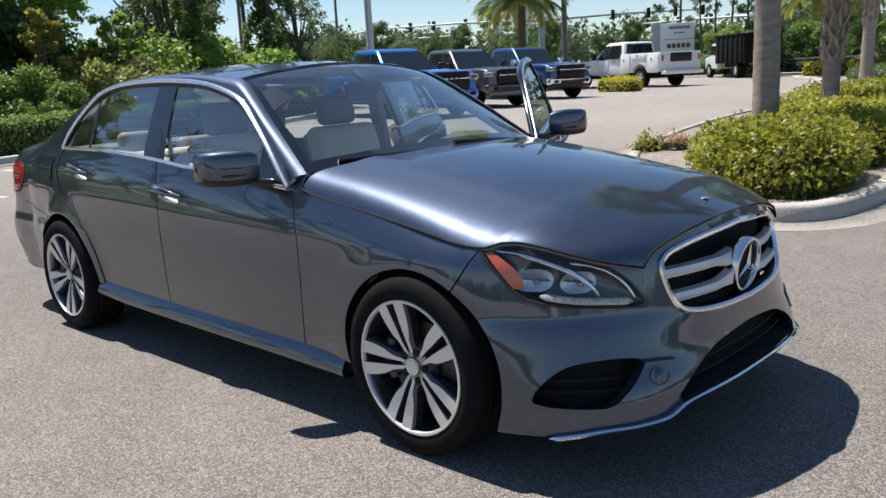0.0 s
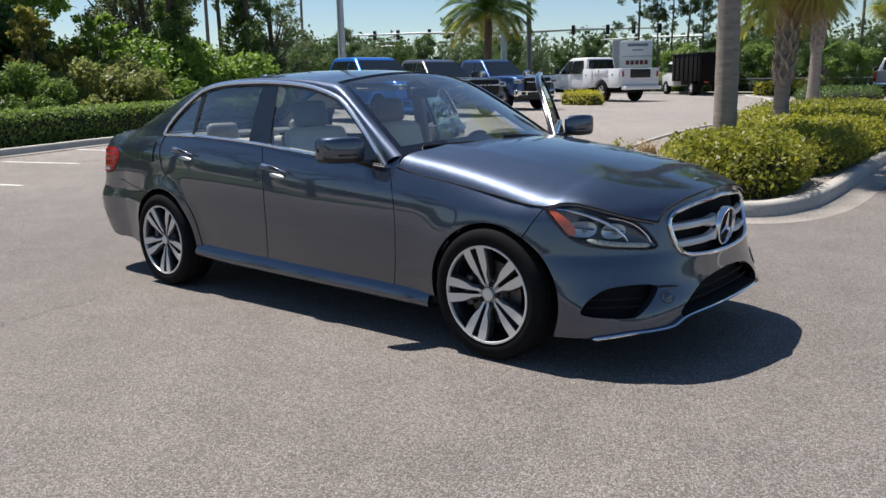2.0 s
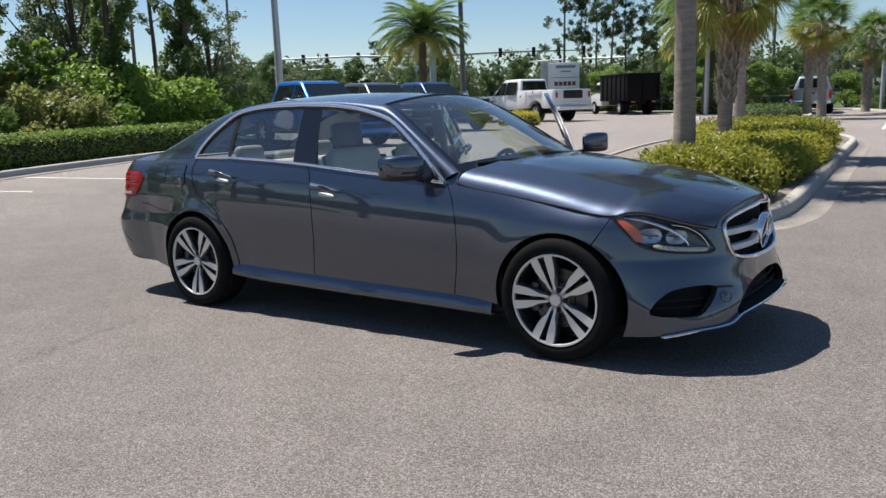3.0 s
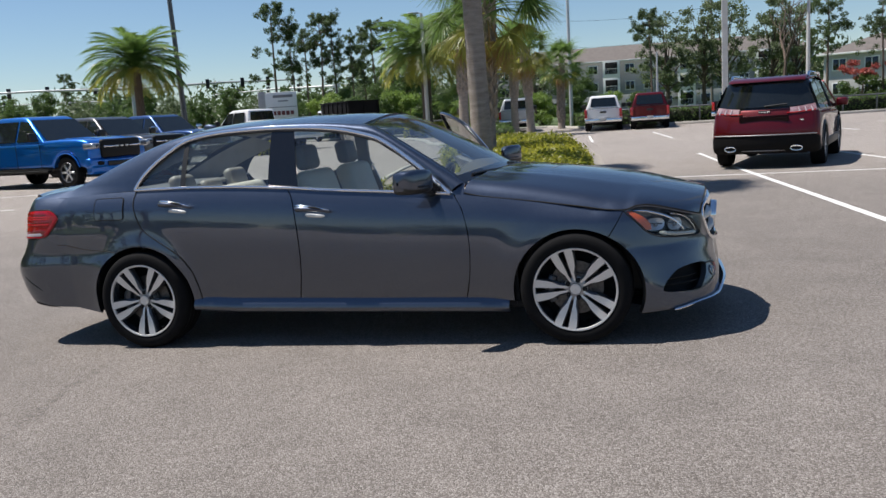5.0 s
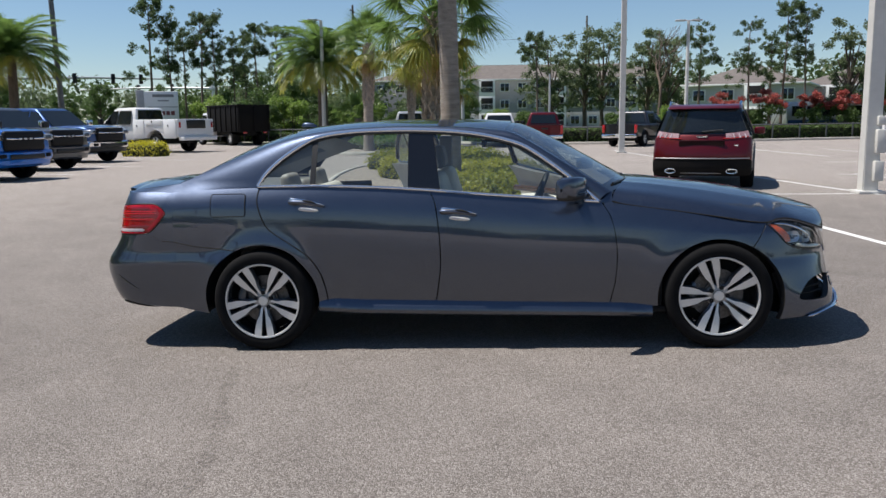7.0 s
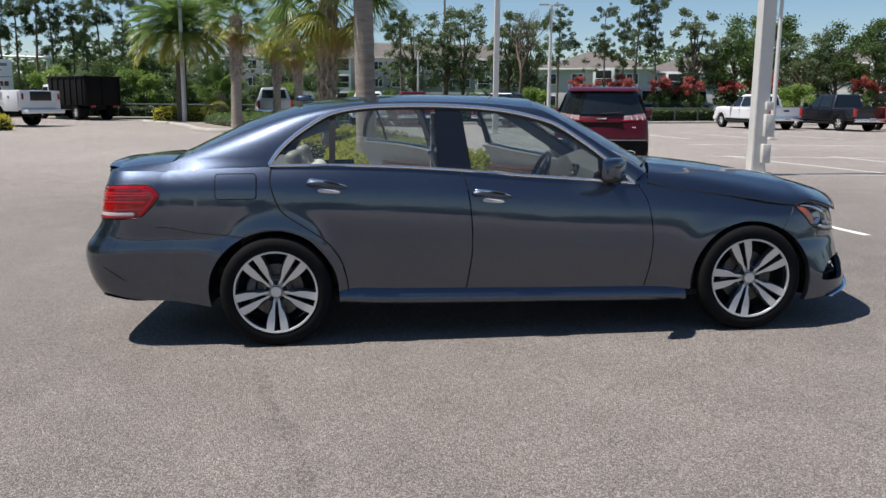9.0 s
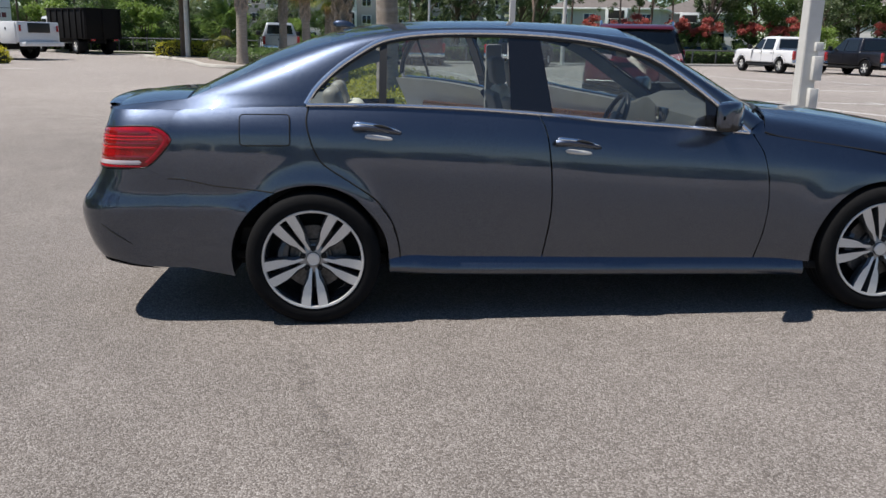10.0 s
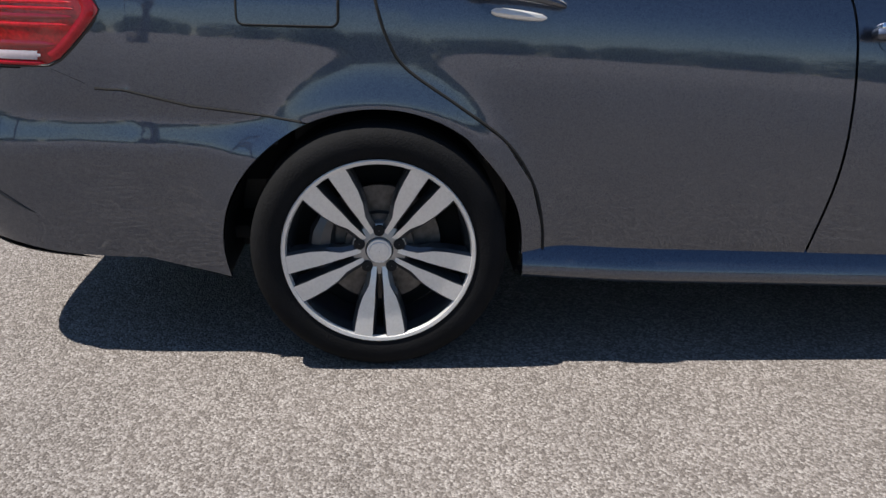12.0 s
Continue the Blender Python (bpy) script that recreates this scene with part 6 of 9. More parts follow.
nt_.links.new(mx_.outputs[0], nt_.nodes["Material Output"].inputs["Surface"])
SEAM = [(-1.06, -3.25), (-1.10, -2.95), (-1.14, -2.66), (-1.22, -2.3), (-1.38, -1.8), (-1.48, -1.35), (-1.53, -1.15)]
seam = smooth_line([(*p, 0) for p in SEAM], 60)
verts_, faces_ = [], []
for i_, p in enumerate(seam):
    w_ = 0.05 * (0.6 + 0.8 * abs(noise.noise(p * 3))) * math.sin(math.pi * (0.04 + 0.92 * i_ / 60)) ** 0.5
    for s_ in (-1, 1):
        verts_.append((p.x + s_ * w_, p.y, ground_z(p.x, p.y) + 0.004))
    if i_:
        faces_.append((2 * i_ - 2, 2 * i_ - 1, 2 * i_ + 1, 2 * i_))
tagged(mesh_object("asphalt_seam", verts_, faces_, M_SEAM), "faint dark worn seam in the asphalt", "seam", kind="structure")

# ---- poles ----
M_POLEDARK = mat("dark_grey_steel", (0.14, 0.145, 0.15), 0.55, 0.3, second=(0.10, 0.10, 0.105), scale=1.5, fine=40)
def light_pole(name, at, height, width, heads, label, square=True, lean=0.0, mat_=M_GALV):
    own = thing(name, Matrix.Translation((at[0], at[1], ground_z(*at))) @ pose(0, 0, 0, 0, lean, 0), label, "light pole", "car park lights")
    prof = [(-width / 2, 0), (width / 2, 0)]
    bm = bmesh.new()
    n = 4 if square else 14
    tube_bm([(0, 0, 0.0), (0, 0, height * 0.5), (0, 0, height)], [width * (0.72 if square else 0.5), width * (0.66 if square else 0.42), width * (0.58 if square else 0.32)], n, bm)
    bm.transform(pose(0, 0, 0, 0, 0, 45 if square else 0))
    if square:
        bmesh.ops.bevel(bm, geom=[e for e in bm.edges if abs((e.verts[0].co - e.verts[1].co).normalized().z) > 0.5], offset=width * 0.07, segments=2, affect="EDGES")
    part("shaft", bm, mat_, own, smooth=not square)
    part("base_collar", box_bm((width * 1.7, width * 1.7, 0.06), (0, 0, 0.03), 0.01), mat_, own)
    for ang in heads:
        hd = part("lamp_head", box_bm((0.62, 0.32, 0.09), (0.48, 0, height + 0.02), 0.025, 2, turn=pose(0, 0, 0)), M_GALV, own, "flat grey lamp head")
        hd.matrix_basis = pose(0, 0, 0, 0, 0, ang)
        arm_ = part("lamp_arm", tube_bm([(0, 0, height), (0.22, 0, height + 0.02)], 0.03, 8), M_GALV, own)
        arm_.matrix_basis = pose(0, 0, 0, 0, 0, ang)
    return own


near_pole = light_pole("light_pole", (6.52, 9.75), 9.0, 0.27, (0, 180), "square pale concrete light pole with service boxes", True, 0.0, M_POLE)
part("service_box", box_bm((0.17, 0.22, 0.42), (0.11, -0.12, 0.95), 0.012), M_POLE, near_pole, "pale service box").matrix_parent_inverse = Matrix.Identity(4)
part("service_box", box_bm((0.16, 0.20, 0.36), (0.09, -0.14, 0.42), 0.012), M_POLE, near_pole, "pale service box")
part("service_box", box_bm((0.14, 0.10, 0.16), (0.11, -0.15, 1.32), 0.012), M_POLE, near_pole, "pale service box")
light_pole("light_pole", (4.6, 31.2), 9.5, 0.24, (10, 190), "tall square pale grey light pole", True, 0, M_POLE)
light_pole("light_pole", (-11.3, 41.8), 7.3, 0.27, (200,), "pale light pole with one flat lamp head", False, 0, M_POLE)
light_pole("light_pole", (10.2, 46.2), 7.3, 0.26, (0, 180), "pale light pole with a flat double lamp head", False, 0, M_POLE)
light_pole("light_pole", (14.9, 26.0), 6.2, 0.2, (0, 180), "pale light pole with a flat double lamp head", False, 0, M_POLE)
light_pole("light_pole", (-3.9, 52.0), 12.5, 0.26, (20,), "tall pale light pole behind the palms", False, 0, M_GALV)
light_pole("light_pole", (1.85, 44.15), 4.2, 0.16, (), "slim grey steel post at the far edge", False, 0, M_GALV)
light_pole("light_pole", (-26.5, 40.4), 13.0, 0.36, (20,), "tall dark grey steel light pole beside the road", False, -1.2, M_POLEDARK)
light_pole("light_pole", (-27.8, 25.5), 13.0, 0.40, (20,), "tall grey tapered light pole beyond the hedge", False, -0.8, M_GALV)

M_TIMBER = mat("weathered_pole_wood", (0.17, 0.15, 0.13), 0.9, second=(0.10, 0.085, 0.07), scale=3, stretch=(6, 6, 0.5), bump=0.4)


def utility_pole(at, height, wires=True):
    own = thing("utility_pole", Matrix.Translation((*at, 0)), "brown wooden utility pole beside the road", "utility pole", "utility poles")
    part("post", tube_bm([(0, 0, 0), (0.03, 0, height)], [0.17, 0.11], 10), M_TIMBER, own)
    part("lamp_bracket", tube_bm([(0, 0, height * 0.70), (0.8, 0.3, height * 0.735), (1.7, 0.6, height * 0.74)], 0.035, 6), M_GALV, own)
    part("street_lamp_head", box_bm((0.5, 0.2, 0.12), (1.9, 0.66, height * 0.735), 0.03, turn=pose(0, 0, 0, 0, 0, 20)), M_GALV, own)
    part("crossarm", box_bm((0.1, 2.2, 0.12), (0, 0, height - 0.6), 0.01), M_TIMBER, own)
    return own


UPOLES = [(-64.7, 54.3), (-18, 84), (8, 98)]
for p_ in UPOLES + [(-56.0, 36.8)]:
    utility_pole(p_, 14.0)
for (xa, ya), (xb, yb) in zip(UPOLES[1:], UPOLES[2:]):
    for k_, h_ in enumerate((11.9, 9.0)):
        pts_ = [(xa + (xb - xa) * i / 16, ya + (yb - ya) * i / 16, h_ - 1.1 * (1 - (i / 8 - 1) ** 2)) for i in range(17)]
        ob_ = part("overhead_wire", tube_bm(pts_, 0.014, 5), M_BLACK, None)
        tagged(ob_, "thin black overhead wire between utility poles", "wire", "overhead wires")


def traffic_mast(at, direction, length, height, signals, label):
    own = thing("traffic_mast", Matrix.Translation((*at, 0)) @ pose(0, 0, 0, 0, 0, direction), label, "traffic signal", "traffic signals")
    part("upright", tube_bm([(0, 0, 0), (0, 0, height + 0.8)], [0.24, 0.19], 12), M_GALV, own)
    part("mast_arm", tube_bm([(0, 0, height), (length * 0.5, 0, height + 0.25), (length, 0, height + 0.2)], [0.17, 0.13, 0.08], 10), M_GALV, own)
    part("junction_plate", box_bm((0.9, 0.45, 0.5), (0, 0, height), 0.04), M_GALV, own)
    for d in signals:
        sg = part("signal_head", box_bm((0.42, 0.25, 1.1), (d, -0.1, height + 0.15), 0.05), M_BLACK, own, "black three-lamp signal head")
        for k in range(3):
            bm = lathe_bm([(0.14, -0.30), (0.14, -0.22), (0.001, -0.21)], 14)
            bm.transform(Matrix.Translation((d, 0, height + 0.5 - 0.34 * k)))
            part("signal_lamp", bm, M_DARK, sg)
    return own


traffic_mast((-55.8, 77.5), 206, 20, 6.6, (4, 9, 13, 16), "grey steel traffic signal mast over the road")
traffic_mast((-55.8, 78.1), 34, 19, 6.6, (8, 12, 15, 18), "grey steel traffic signal mast over the road")
traffic_mast((-78.0, 104.0), 206, 18, 6.6, (6, 11, 15), "grey steel traffic signal mast across the junction")
traffic_mast((-40.0, 100.0), 172, 20, 6.2, (6, 11, 16), "grey steel traffic signal mast across the junction")

# roadside sign: two panels of plain bars
M_SIGN = mat("white_sign_panel", (0.78, 0.78, 0.78), 0.4, second=(0.7, 0.7, 0.7))
M_SIGNGREY = mat("grey_sign_side", (0.42, 0.42, 0.43), 0.5)
M_SIGNINK = mat("dark_red_lettering", (0.16, 0.035, 0.04), 0.5)
M_SIGNBAND = mat("grey_lettering", (0.22, 0.22, 0.24), 0.5)
sg = thing("roadside_sign", Matrix.Translation((-29.2, 59.6, 0)) @ pose(0, 0, 0, 0, 0, 27) @ Matrix.Diagonal((0.86, 0.86, 1.0, 1)), "white roadside pylon sign with grey and dark red bars", "sign")
part("sign_box", box_bm((3.3, 0.7, 2.9), (0, 0, 2.75), 0.05), M_SIGN, sg)
part("sign_end", box_bm((0.7, 0.74, 3.0), (-1.75, 0, 2.8), 0.04), M_SIGNGREY, sg, "grey end panel")
part("sign_base", box_bm((3.0, 0.6, 1.4), (0, 0, 0.7), 0.04), M_SIGNGREY, sg)
part("panel_joint", box_bm((2.75, 0.02, 0.05), (0.25, -0.358, 2.95), 0.0), M_SIGNBAND, sg)
part("writing_bar", box_bm((1.9, 0.02, 0.22), (0.3, -0.36, 3.85), 0.0), M_SIGNBAND, sg)
part("emblem_bar", box_bm((1.0, 0.02, 0.10), (0.3, -0.36, 3.45), 0.0), M_SIGNBAND, sg)
for i_ in range(5):
    part("writing_bar", box_bm((0.34, 0.02, 0.34), (-0.62 + 0.43 * i_, -0.36, 2.45), 0.0), M_SIGNINK, sg)


# ---- parked vehicles ----
def body_bm(profile, half, taper=None, edge=0.09, bow=0.0, reach=1.6, soft=None):
    """A vehicle's body from its side outline of (x, z): rounded over towards both flanks, its ends bowed in plan; soft(x, z) says how far a corner is rounded."""
    area = sum(a[0] * b[1] - b[0] * a[1] for a, b in zip(profile, profile[1:] + profile[:1]))
    n, turn = len(profile), 1 if area > 0 else -1
    inward = []
    for i in range(n):
        a, b, c = Vector(profile[i - 1]), Vector(profile[i]), Vector(profile[(i + 1) % n])
        d = ((b - a).normalized() + (c - b).normalized())
        d = d.normalized() if d.length > 1e-6 else (b - a).normalized()
        inward.append(Vector((-d.y, d.x)) * turn * (soft(*profile[i]) if soft else 1.0))
    end = max(abs(p[0]) for p in profile)
    a0 = 1 - edge / half
    us = [0.0, 0.3, 0.55, 0.75, a0] + [a0 + (1 - a0) * k for k in (0.35, 0.62, 0.82, 0.94, 1.0)]
    us = sorted(u for u in us if u >= 0)
    us = [-u for u in us[:0:-1]] + us
    own = bmesh.new()
    rings = []
    for u in us:
        a = abs(u)
        e = edge * (1 - math.sqrt(max(0.0, 1 - (max(0.0, a - a0) / (1 - a0)) ** 2)))
        ring = []
        for p, d in zip(profile, inward):
            x, z = p[0] + d.x * e, p[1] + d.y * e
            x -= math.copysign(bow * a ** 2.2 * min(1.0, max(0.0, (abs(x) - reach) / (end - reach))), x)
            ring.append(own.verts.new((x, u * half * (taper(x, z) if taper else 1.0), z)))
        rings.append(ring)
    for a, b in zip(rings, rings[1:]):
        for i in range(n):
            own.faces.new((a[i], a[(i + 1) % n], b[(i + 1) % n], b[i]))
    own.faces.new(rings[0][::-1])
    own.faces.new(rings[-1])
    bmesh.ops.recalc_face_normals(own, faces=own.faces[:])
    return own


def bowed_pane(name, low, top, bow, material, parent_ob, label="", n=12, m=5):
    """A curved pane between a lower and an upper edge, each (x, half width, z); its middle stands proud by bow."""
    rows = []
    for j in range(m + 1):
        x, w, z = (low[k] + (top[k] - low[k]) * j / m for k in range(3))
        rows.append([Vector((x + bow * (1 - abs(u) ** 2.2), u * w, z)) for u in (-1 + 2 * i / n for i in range(n + 1))])
    return part(name, grid_bm(rows, 0.01, lambda co: (-1 if bow > 0 else 1, 0, 0)), material, parent_ob, label)


M_TINT = mat("dark_tinted_glass", (0.010, 0.013, 0.015), 0.04, spec=0.6, second=(0.014, 0.018, 0.02))
M_TUB = mat("matt_black_steel", (0.006, 0.006, 0.007), 0.7, second=(0.010, 0.009, 0.008), scale=1.2, fine=20, spec=0.12)
M_SMOKE = mat("smoked_red_lens", (0.50, 0.38, 0.40), 0.10, second=(0.14, 0.02, 0.03), coat=1.0, fine=120)
M_HEAD = mat("headlamp_glass", (0.52, 0.56, 0.60), 0.12, 0.5, second=(0.22, 0.24, 0.27), coat=1.0, scale=12, fine=60)
M_GRILLE = mat("black_grille_mesh", (0.010, 0.010, 0.011), 0.5, second=(0.004, 0.004, 0.004), scale=40, fine=90, spec=0.25)
M_TAILRED = mat("tail_lamp_red", (0.42, 0.015, 0.015), 0.15, coat=1.0)
# Darker body red: the shade in the plate recess put into the colour.
M_RECESS = mat("shaded_recess_red", (0.022, 0.002, 0.004), 0.4, second=(0.012, 0.002, 0.003), spec=0.2)
M_PLATE = mat("plate_grey", (0.5, 0.5, 0.5), 0.5)


def road_wheel(parent_ob, at, r, w, s, rim_mat):
    wh = new("wheel")
    wh.parent = parent_ob
    part("tyre", lathe_bm([(r * 0.62, -w / 2), (r * 0.9, -w / 2 - 0.01), (r * 0.985, -w / 2 + 0.03), (r, 0), (r * 0.985, w / 2 - 0.03), (r * 0.9, w / 2), (r * 0.6, w / 2)], 32), M_RUBBER, wh)
    part("rim", lathe_bm([(r * 0.64, -w / 2 + 0.005), (r * 0.62, -w / 2 - 0.006), (r * 0.57, -w / 2 + 0.01), (r * 0.54, -w / 2 + 0.07), (0.001, -w / 2 + 0.08)], 32), M_ALLOYDARK, wh)
    bm = bmesh.new()
    for k in range(6):
        own = box_bm((r * 0.5, 0.03, r * 0.14), (r * 0.32, -w / 2 + 0.025, 0), 0.01, 1)
        own.transform(pose(0, 0, 0, 0, 60 * k, 0))
        merge(bm, own)
    part("rim_spokes", bm, rim_mat, wh)
    wh.matrix_basis = Matrix.Translation(at) @ (pose(0, 0, 0) if s < 0 else pose(0, 0, 0, 0, 0, 180))
    return wh


def pane(name, pts, off, parent_ob, material=None, thick=0.012):
    """A flat pane of four or more corners, with a little thickness."""
    bm = bmesh.new()
    vs = [bm.verts.new(Vector(p)) for p in pts]
    f = bm.faces.new(vs)
    bm.normal_update()
    ret = bmesh.ops.extrude_face_region(bm, geom=[f])
    for g in ret["geom"]:
        if isinstance(g, bmesh.types.BMVert):
            g.co += Vector(off) * thick
    bmesh.ops.recalc_face_normals(bm, faces=bm.faces[:])
    return part(name, bm, material or M_TINT, parent_ob, smooth=False)


def pickup(at, heading, paint, label, chrome=False, bed_kind="box", lift=0.0, dark_front=True):
    """A crew-cab pickup: x ahead; origin under its middle."""
    own = thing("pickup_truck", Matrix.Translation((at[0], at[1], ground_z(*at))) @ pose(0, 0, 0, 0, 0, heading) @ Matrix.Scale(1 + lift * 1.6, 4), label, "truck", "parked vehicles")
    L, hw, z0 = 2.92, 1.0, 0.44 + lift
    fx, rx, r = 1.95, -1.72, 0.41 + lift * 0.3
    trim_ = M_CHROME if chrome else M_BLACK
    arch_f, arch_r = arc(fx, r, r + 0.09, 0, 180, 12), arc(rx, r, r + 0.09, 0, 180, 12)
    arch_f = [p for p in arch_f if p[1] >= z0 - 0.001]
    arch_r = [p for p in arch_r if p[1] >= z0 - 0.001]
    zb = 1.21 + lift
    low = [(L - 0.06, z0)] + arch_f + arch_r + [(-L, z0 + 0.08), (-L, zb), (0.98, zb), (1.1, zb + 0.03), (1.8, zb + 0.04), (2.35, zb + 0.025), (2.62, zb + 0.0), (2.78, zb - 0.04), (2.87, zb - 0.10), (L - 0.01, zb - 0.20), (L, 0.75 + lift)]
    part("body", body_bm(low, hw, lambda x, z: 1 - 0.05 * max(0.0, (x - 2.2) / 0.7) ** 2 - 0.02 * max(0.0, (z - 0.9) / 0.3), 0.10, 0.10, 2.3, lambda x, z: 0.0 if z < r + 0.1 and abs(x) < L - 0.2 or z < z0 + 0.01 else 1.0), paint, own)
    cab = [(1.12, zb - 0.02), (0.36, 1.84 + lift), (0.24, 1.895 + lift), (0.05, 1.92 + lift), (-0.85, 1.925 + lift), (-1.0, 1.90 + lift), (-1.07, 1.83 + lift), (-1.16, zb - 0.02)]

    def tap(x, z):
        return 1 - 0.27 * max(0.0, (z - zb) / 0.7)
    part("cab", body_bm(cab, hw - 0.035, tap, 0.10, 0.0, 1.6, lambda x, z: 0.0 if z < zb else 1.0), paint, own)
    for s in (-1, 1):
        def sp(x, z):
            return (x, s * ((hw - 0.035) * tap(x, z) + 0.004), z)
        pane("side_window", [sp(0.95, zb + 0.03), sp(0.40, 1.77 + lift), sp(0.05, 1.80 + lift), sp(0.05, zb + 0.03)], (0, s, 0), own)
        pane("side_window", [sp(-0.03, zb + 0.03), sp(-0.03, 1.80 + lift), sp(-0.88, 1.80 + lift), sp(-1.0, zb + 0.03)], (0, s, 0), own)
        for x in (0.98, 0.01, -1.12):
            part("door_joint", box_bm((0.012, 0.012, zb - z0 - 0.12), (x, s * (hw - 0.003), (zb + z0) / 2 + 0.03)), M_DARK, own)
        for x in (-0.1 + 0.22, -0.9):
            part("door_handle", box_bm((0.17, 0.03, 0.035), (x, s * (hw + 0.008), zb - 0.12), 0.01), trim_ if chrome else paint, own)
        mr = part("door_mirror", box_bm((0.12, 0.26, 0.24), (0.93, s * (hw + 0.14), zb + 0.14), 0.04, 3), M_BLACK if not chrome else M_CHROME, own)
        part("running_board", box_bm((2.3, 0.16, 0.06), (0.1, s * (hw - 0.02), 0.42 + lift), 0.02), M_BLACK, own)
        hl = part("headlamp", box_bm((0.36, 0.30, 0.16), (L - 0.145, s * (hw - 0.175), 1.03 + lift), 0.05, 3, turn=pose(0, 0, 0, 0, 0, -s * 14)), M_HEAD, own, "clear headlamp")
        part("lamp_pod", box_bm((0.05, 0.18, 0.10), (L + 0.015, s * (hw - 0.22), 1.03 + lift), 0.03, 3, turn=pose(0, 0, 0, 0, 0, -s * 14)), M_LAMPDARK, hl)
        part("bonnet_crease", tube_bm([(1.2, s * 0.52, zb + 0.035), (1.9, s * 0.50, zb + 0.044), (2.5, s * 0.46, zb + 0.016), (2.74, s * 0.43, zb - 0.028)], [0.012, 0.022, 0.02, 0.008], 8), paint, own)
        part("bonnet_joint", tube_bm([(1.12, s * (hw - 0.11), zb + 0.024), (1.9, s * (hw - 0.11), zb + 0.034), (2.55, s * (hw - 0.14), zb + 0.0)], 0.006, 6), M_DARK, own)
        part("door_sill_shade", box_bm((3.2, 0.03, 0.05), (0.1, s * (hw - 0.012), z0 + 0.03), 0.01), M_BLACK, own)
        part("tail_lamp", box_bm((0.12, 0.15, 0.44), (-L + 0.045, s * (hw - 0.075), 0.96 + lift), 0.025), M_TAILRED, own, "red tail lamp")
        part("fender_flare", tube_bm([(x, s * (hw - 0.002), z) for x, z in arch_f], 0.022, 6), paint, own)
        part("fender_flare", tube_bm([(x, s * (hw - 0.002), z) for x, z in arch_r], 0.022, 6), paint, own)
        for x in (fx, rx):
            road_wheel(own, (x, s * (hw - 0.14), r), r, 0.27, s, M_CHROME if chrome else M_SILVER)
            bm = lathe_bm([(r + 0.085, -0.02), (r + 0.085, 0.5)], 24)
            bm.transform(Matrix.Translation((x, s * 0.62 - (0.25 if s < 0 else 0.25), r)))
            for v in bm.verts:
                v.co.z = max(v.co.z, z0 - 0.02)
            part("wheel_well", bm, M_DARK, own)
    pane("windscreen", [(1.13, -0.84, zb + 0.02), (1.13, 0.84, zb + 0.02), (0.42, 0.70, 1.815 + lift), (0.42, -0.70, 1.815 + lift)], (0.6, 0, 0.7), own)
    pane("rear_window", [(-1.155, -0.72, zb + 0.1), (-1.155, 0.72, zb + 0.1), (-1.08, 0.64, 1.79 + lift), (-1.08, -0.64, 1.79 + lift)], (-1, 0, 0.1), own)
    g = part("grille", box_bm((0.16, 1.30, 0.50), (L - 0.03, 0, 0.945 + lift), 0.075, 3), M_GRILLE, own, "black grille")
    part("grille_bar", box_bm((0.03, 1.10, 0.035), (L + 0.035, 0, 1.0 + lift), 0.012), trim_ if chrome else M_SILVER, g)
    part("grille_bar", box_bm((0.03, 1.05, 0.03), (L + 0.03, 0, 0.82 + lift), 0.01), M_ALLOYDARK, g)
    for y in (-0.42, -0.28, 0.28, 0.42):
        part("grille_post", box_bm((0.03, 0.02, 0.36), (L + 0.028, y, 0.92 + lift), 0.005), M_ALLOYDARK, g)
    for y in (-0.17, 0.0, 0.17):
        part("grille_emblem", box_bm((0.02, 0.10, 0.045), (L + 0.048, y, 1.0 + lift), 0.008), trim_ if chrome else M_SILVER, g)
    part("bonnet_dome", body_bm([(1.15, zb - 0.02), (1.3, zb + 0.065), (2.2, zb + 0.06), (2.58, zb + 0.012), (2.72, zb - 0.03), (2.6, zb - 0.06)], 0.44, None, 0.06), paint, own)
    if chrome:
        part("grille_surround", box_bm((0.08, 1.36, 0.05), (L - 0.01, 0, 1.18 + lift), 0.02), M_CHROME, g)
    b = part("front_bumper", body_bm([(L - 0.25, 0.46 + lift), (L + 0.02, 0.46 + lift), (L + 0.10, 0.52 + lift), (L + 0.10, 0.66 + lift), (L + 0.03, 0.71 + lift), (L - 0.25, 0.71 + lift)], 0.99, None, 0.05, 0.16, L - 0.3), M_CHROME if chrome else paint, own)
    part("air_dam", body_bm([(L - 0.30, 0.30 + lift), (L - 0.02, 0.30 + lift), (L + 0.05, 0.36 + lift), (L + 0.05, 0.48 + lift), (L - 0.30, 0.48 + lift)], 0.94, None, 0.04, 0.16, L - 0.3), M_BLACK if chrome else paint, b)
    for s in (-1, 1):
        part("grille_bar", tube_bm([(L + 0.05, s * 0.24, 1.0 + lift), (L + 0.045, s * 0.40, 1.0 + lift), (L + 0.03, s * 0.60, 1.01 + lift)], [0.016, 0.026, 0.03], 8), M_CHROME, g)
    part("lower_intake", box_bm((0.04, 1.1, 0.12), (L + 0.085, 0, 0.56 + lift), 0.02), M_BLACK, b)
    for s in (-1, 1):
        part("fog_lamp", box_bm((0.06, 0.20, 0.10), (L + 0.02, s * 0.72, 0.58 + lift), 0.03), M_DARK, b)
    rbp = part("rear_bumper", box_bm((0.20, 1.95, 0.20), (-L - 0.06, 0, 0.58 + lift), 0.04, 3), M_CHROME, own, "bright rear bumper")
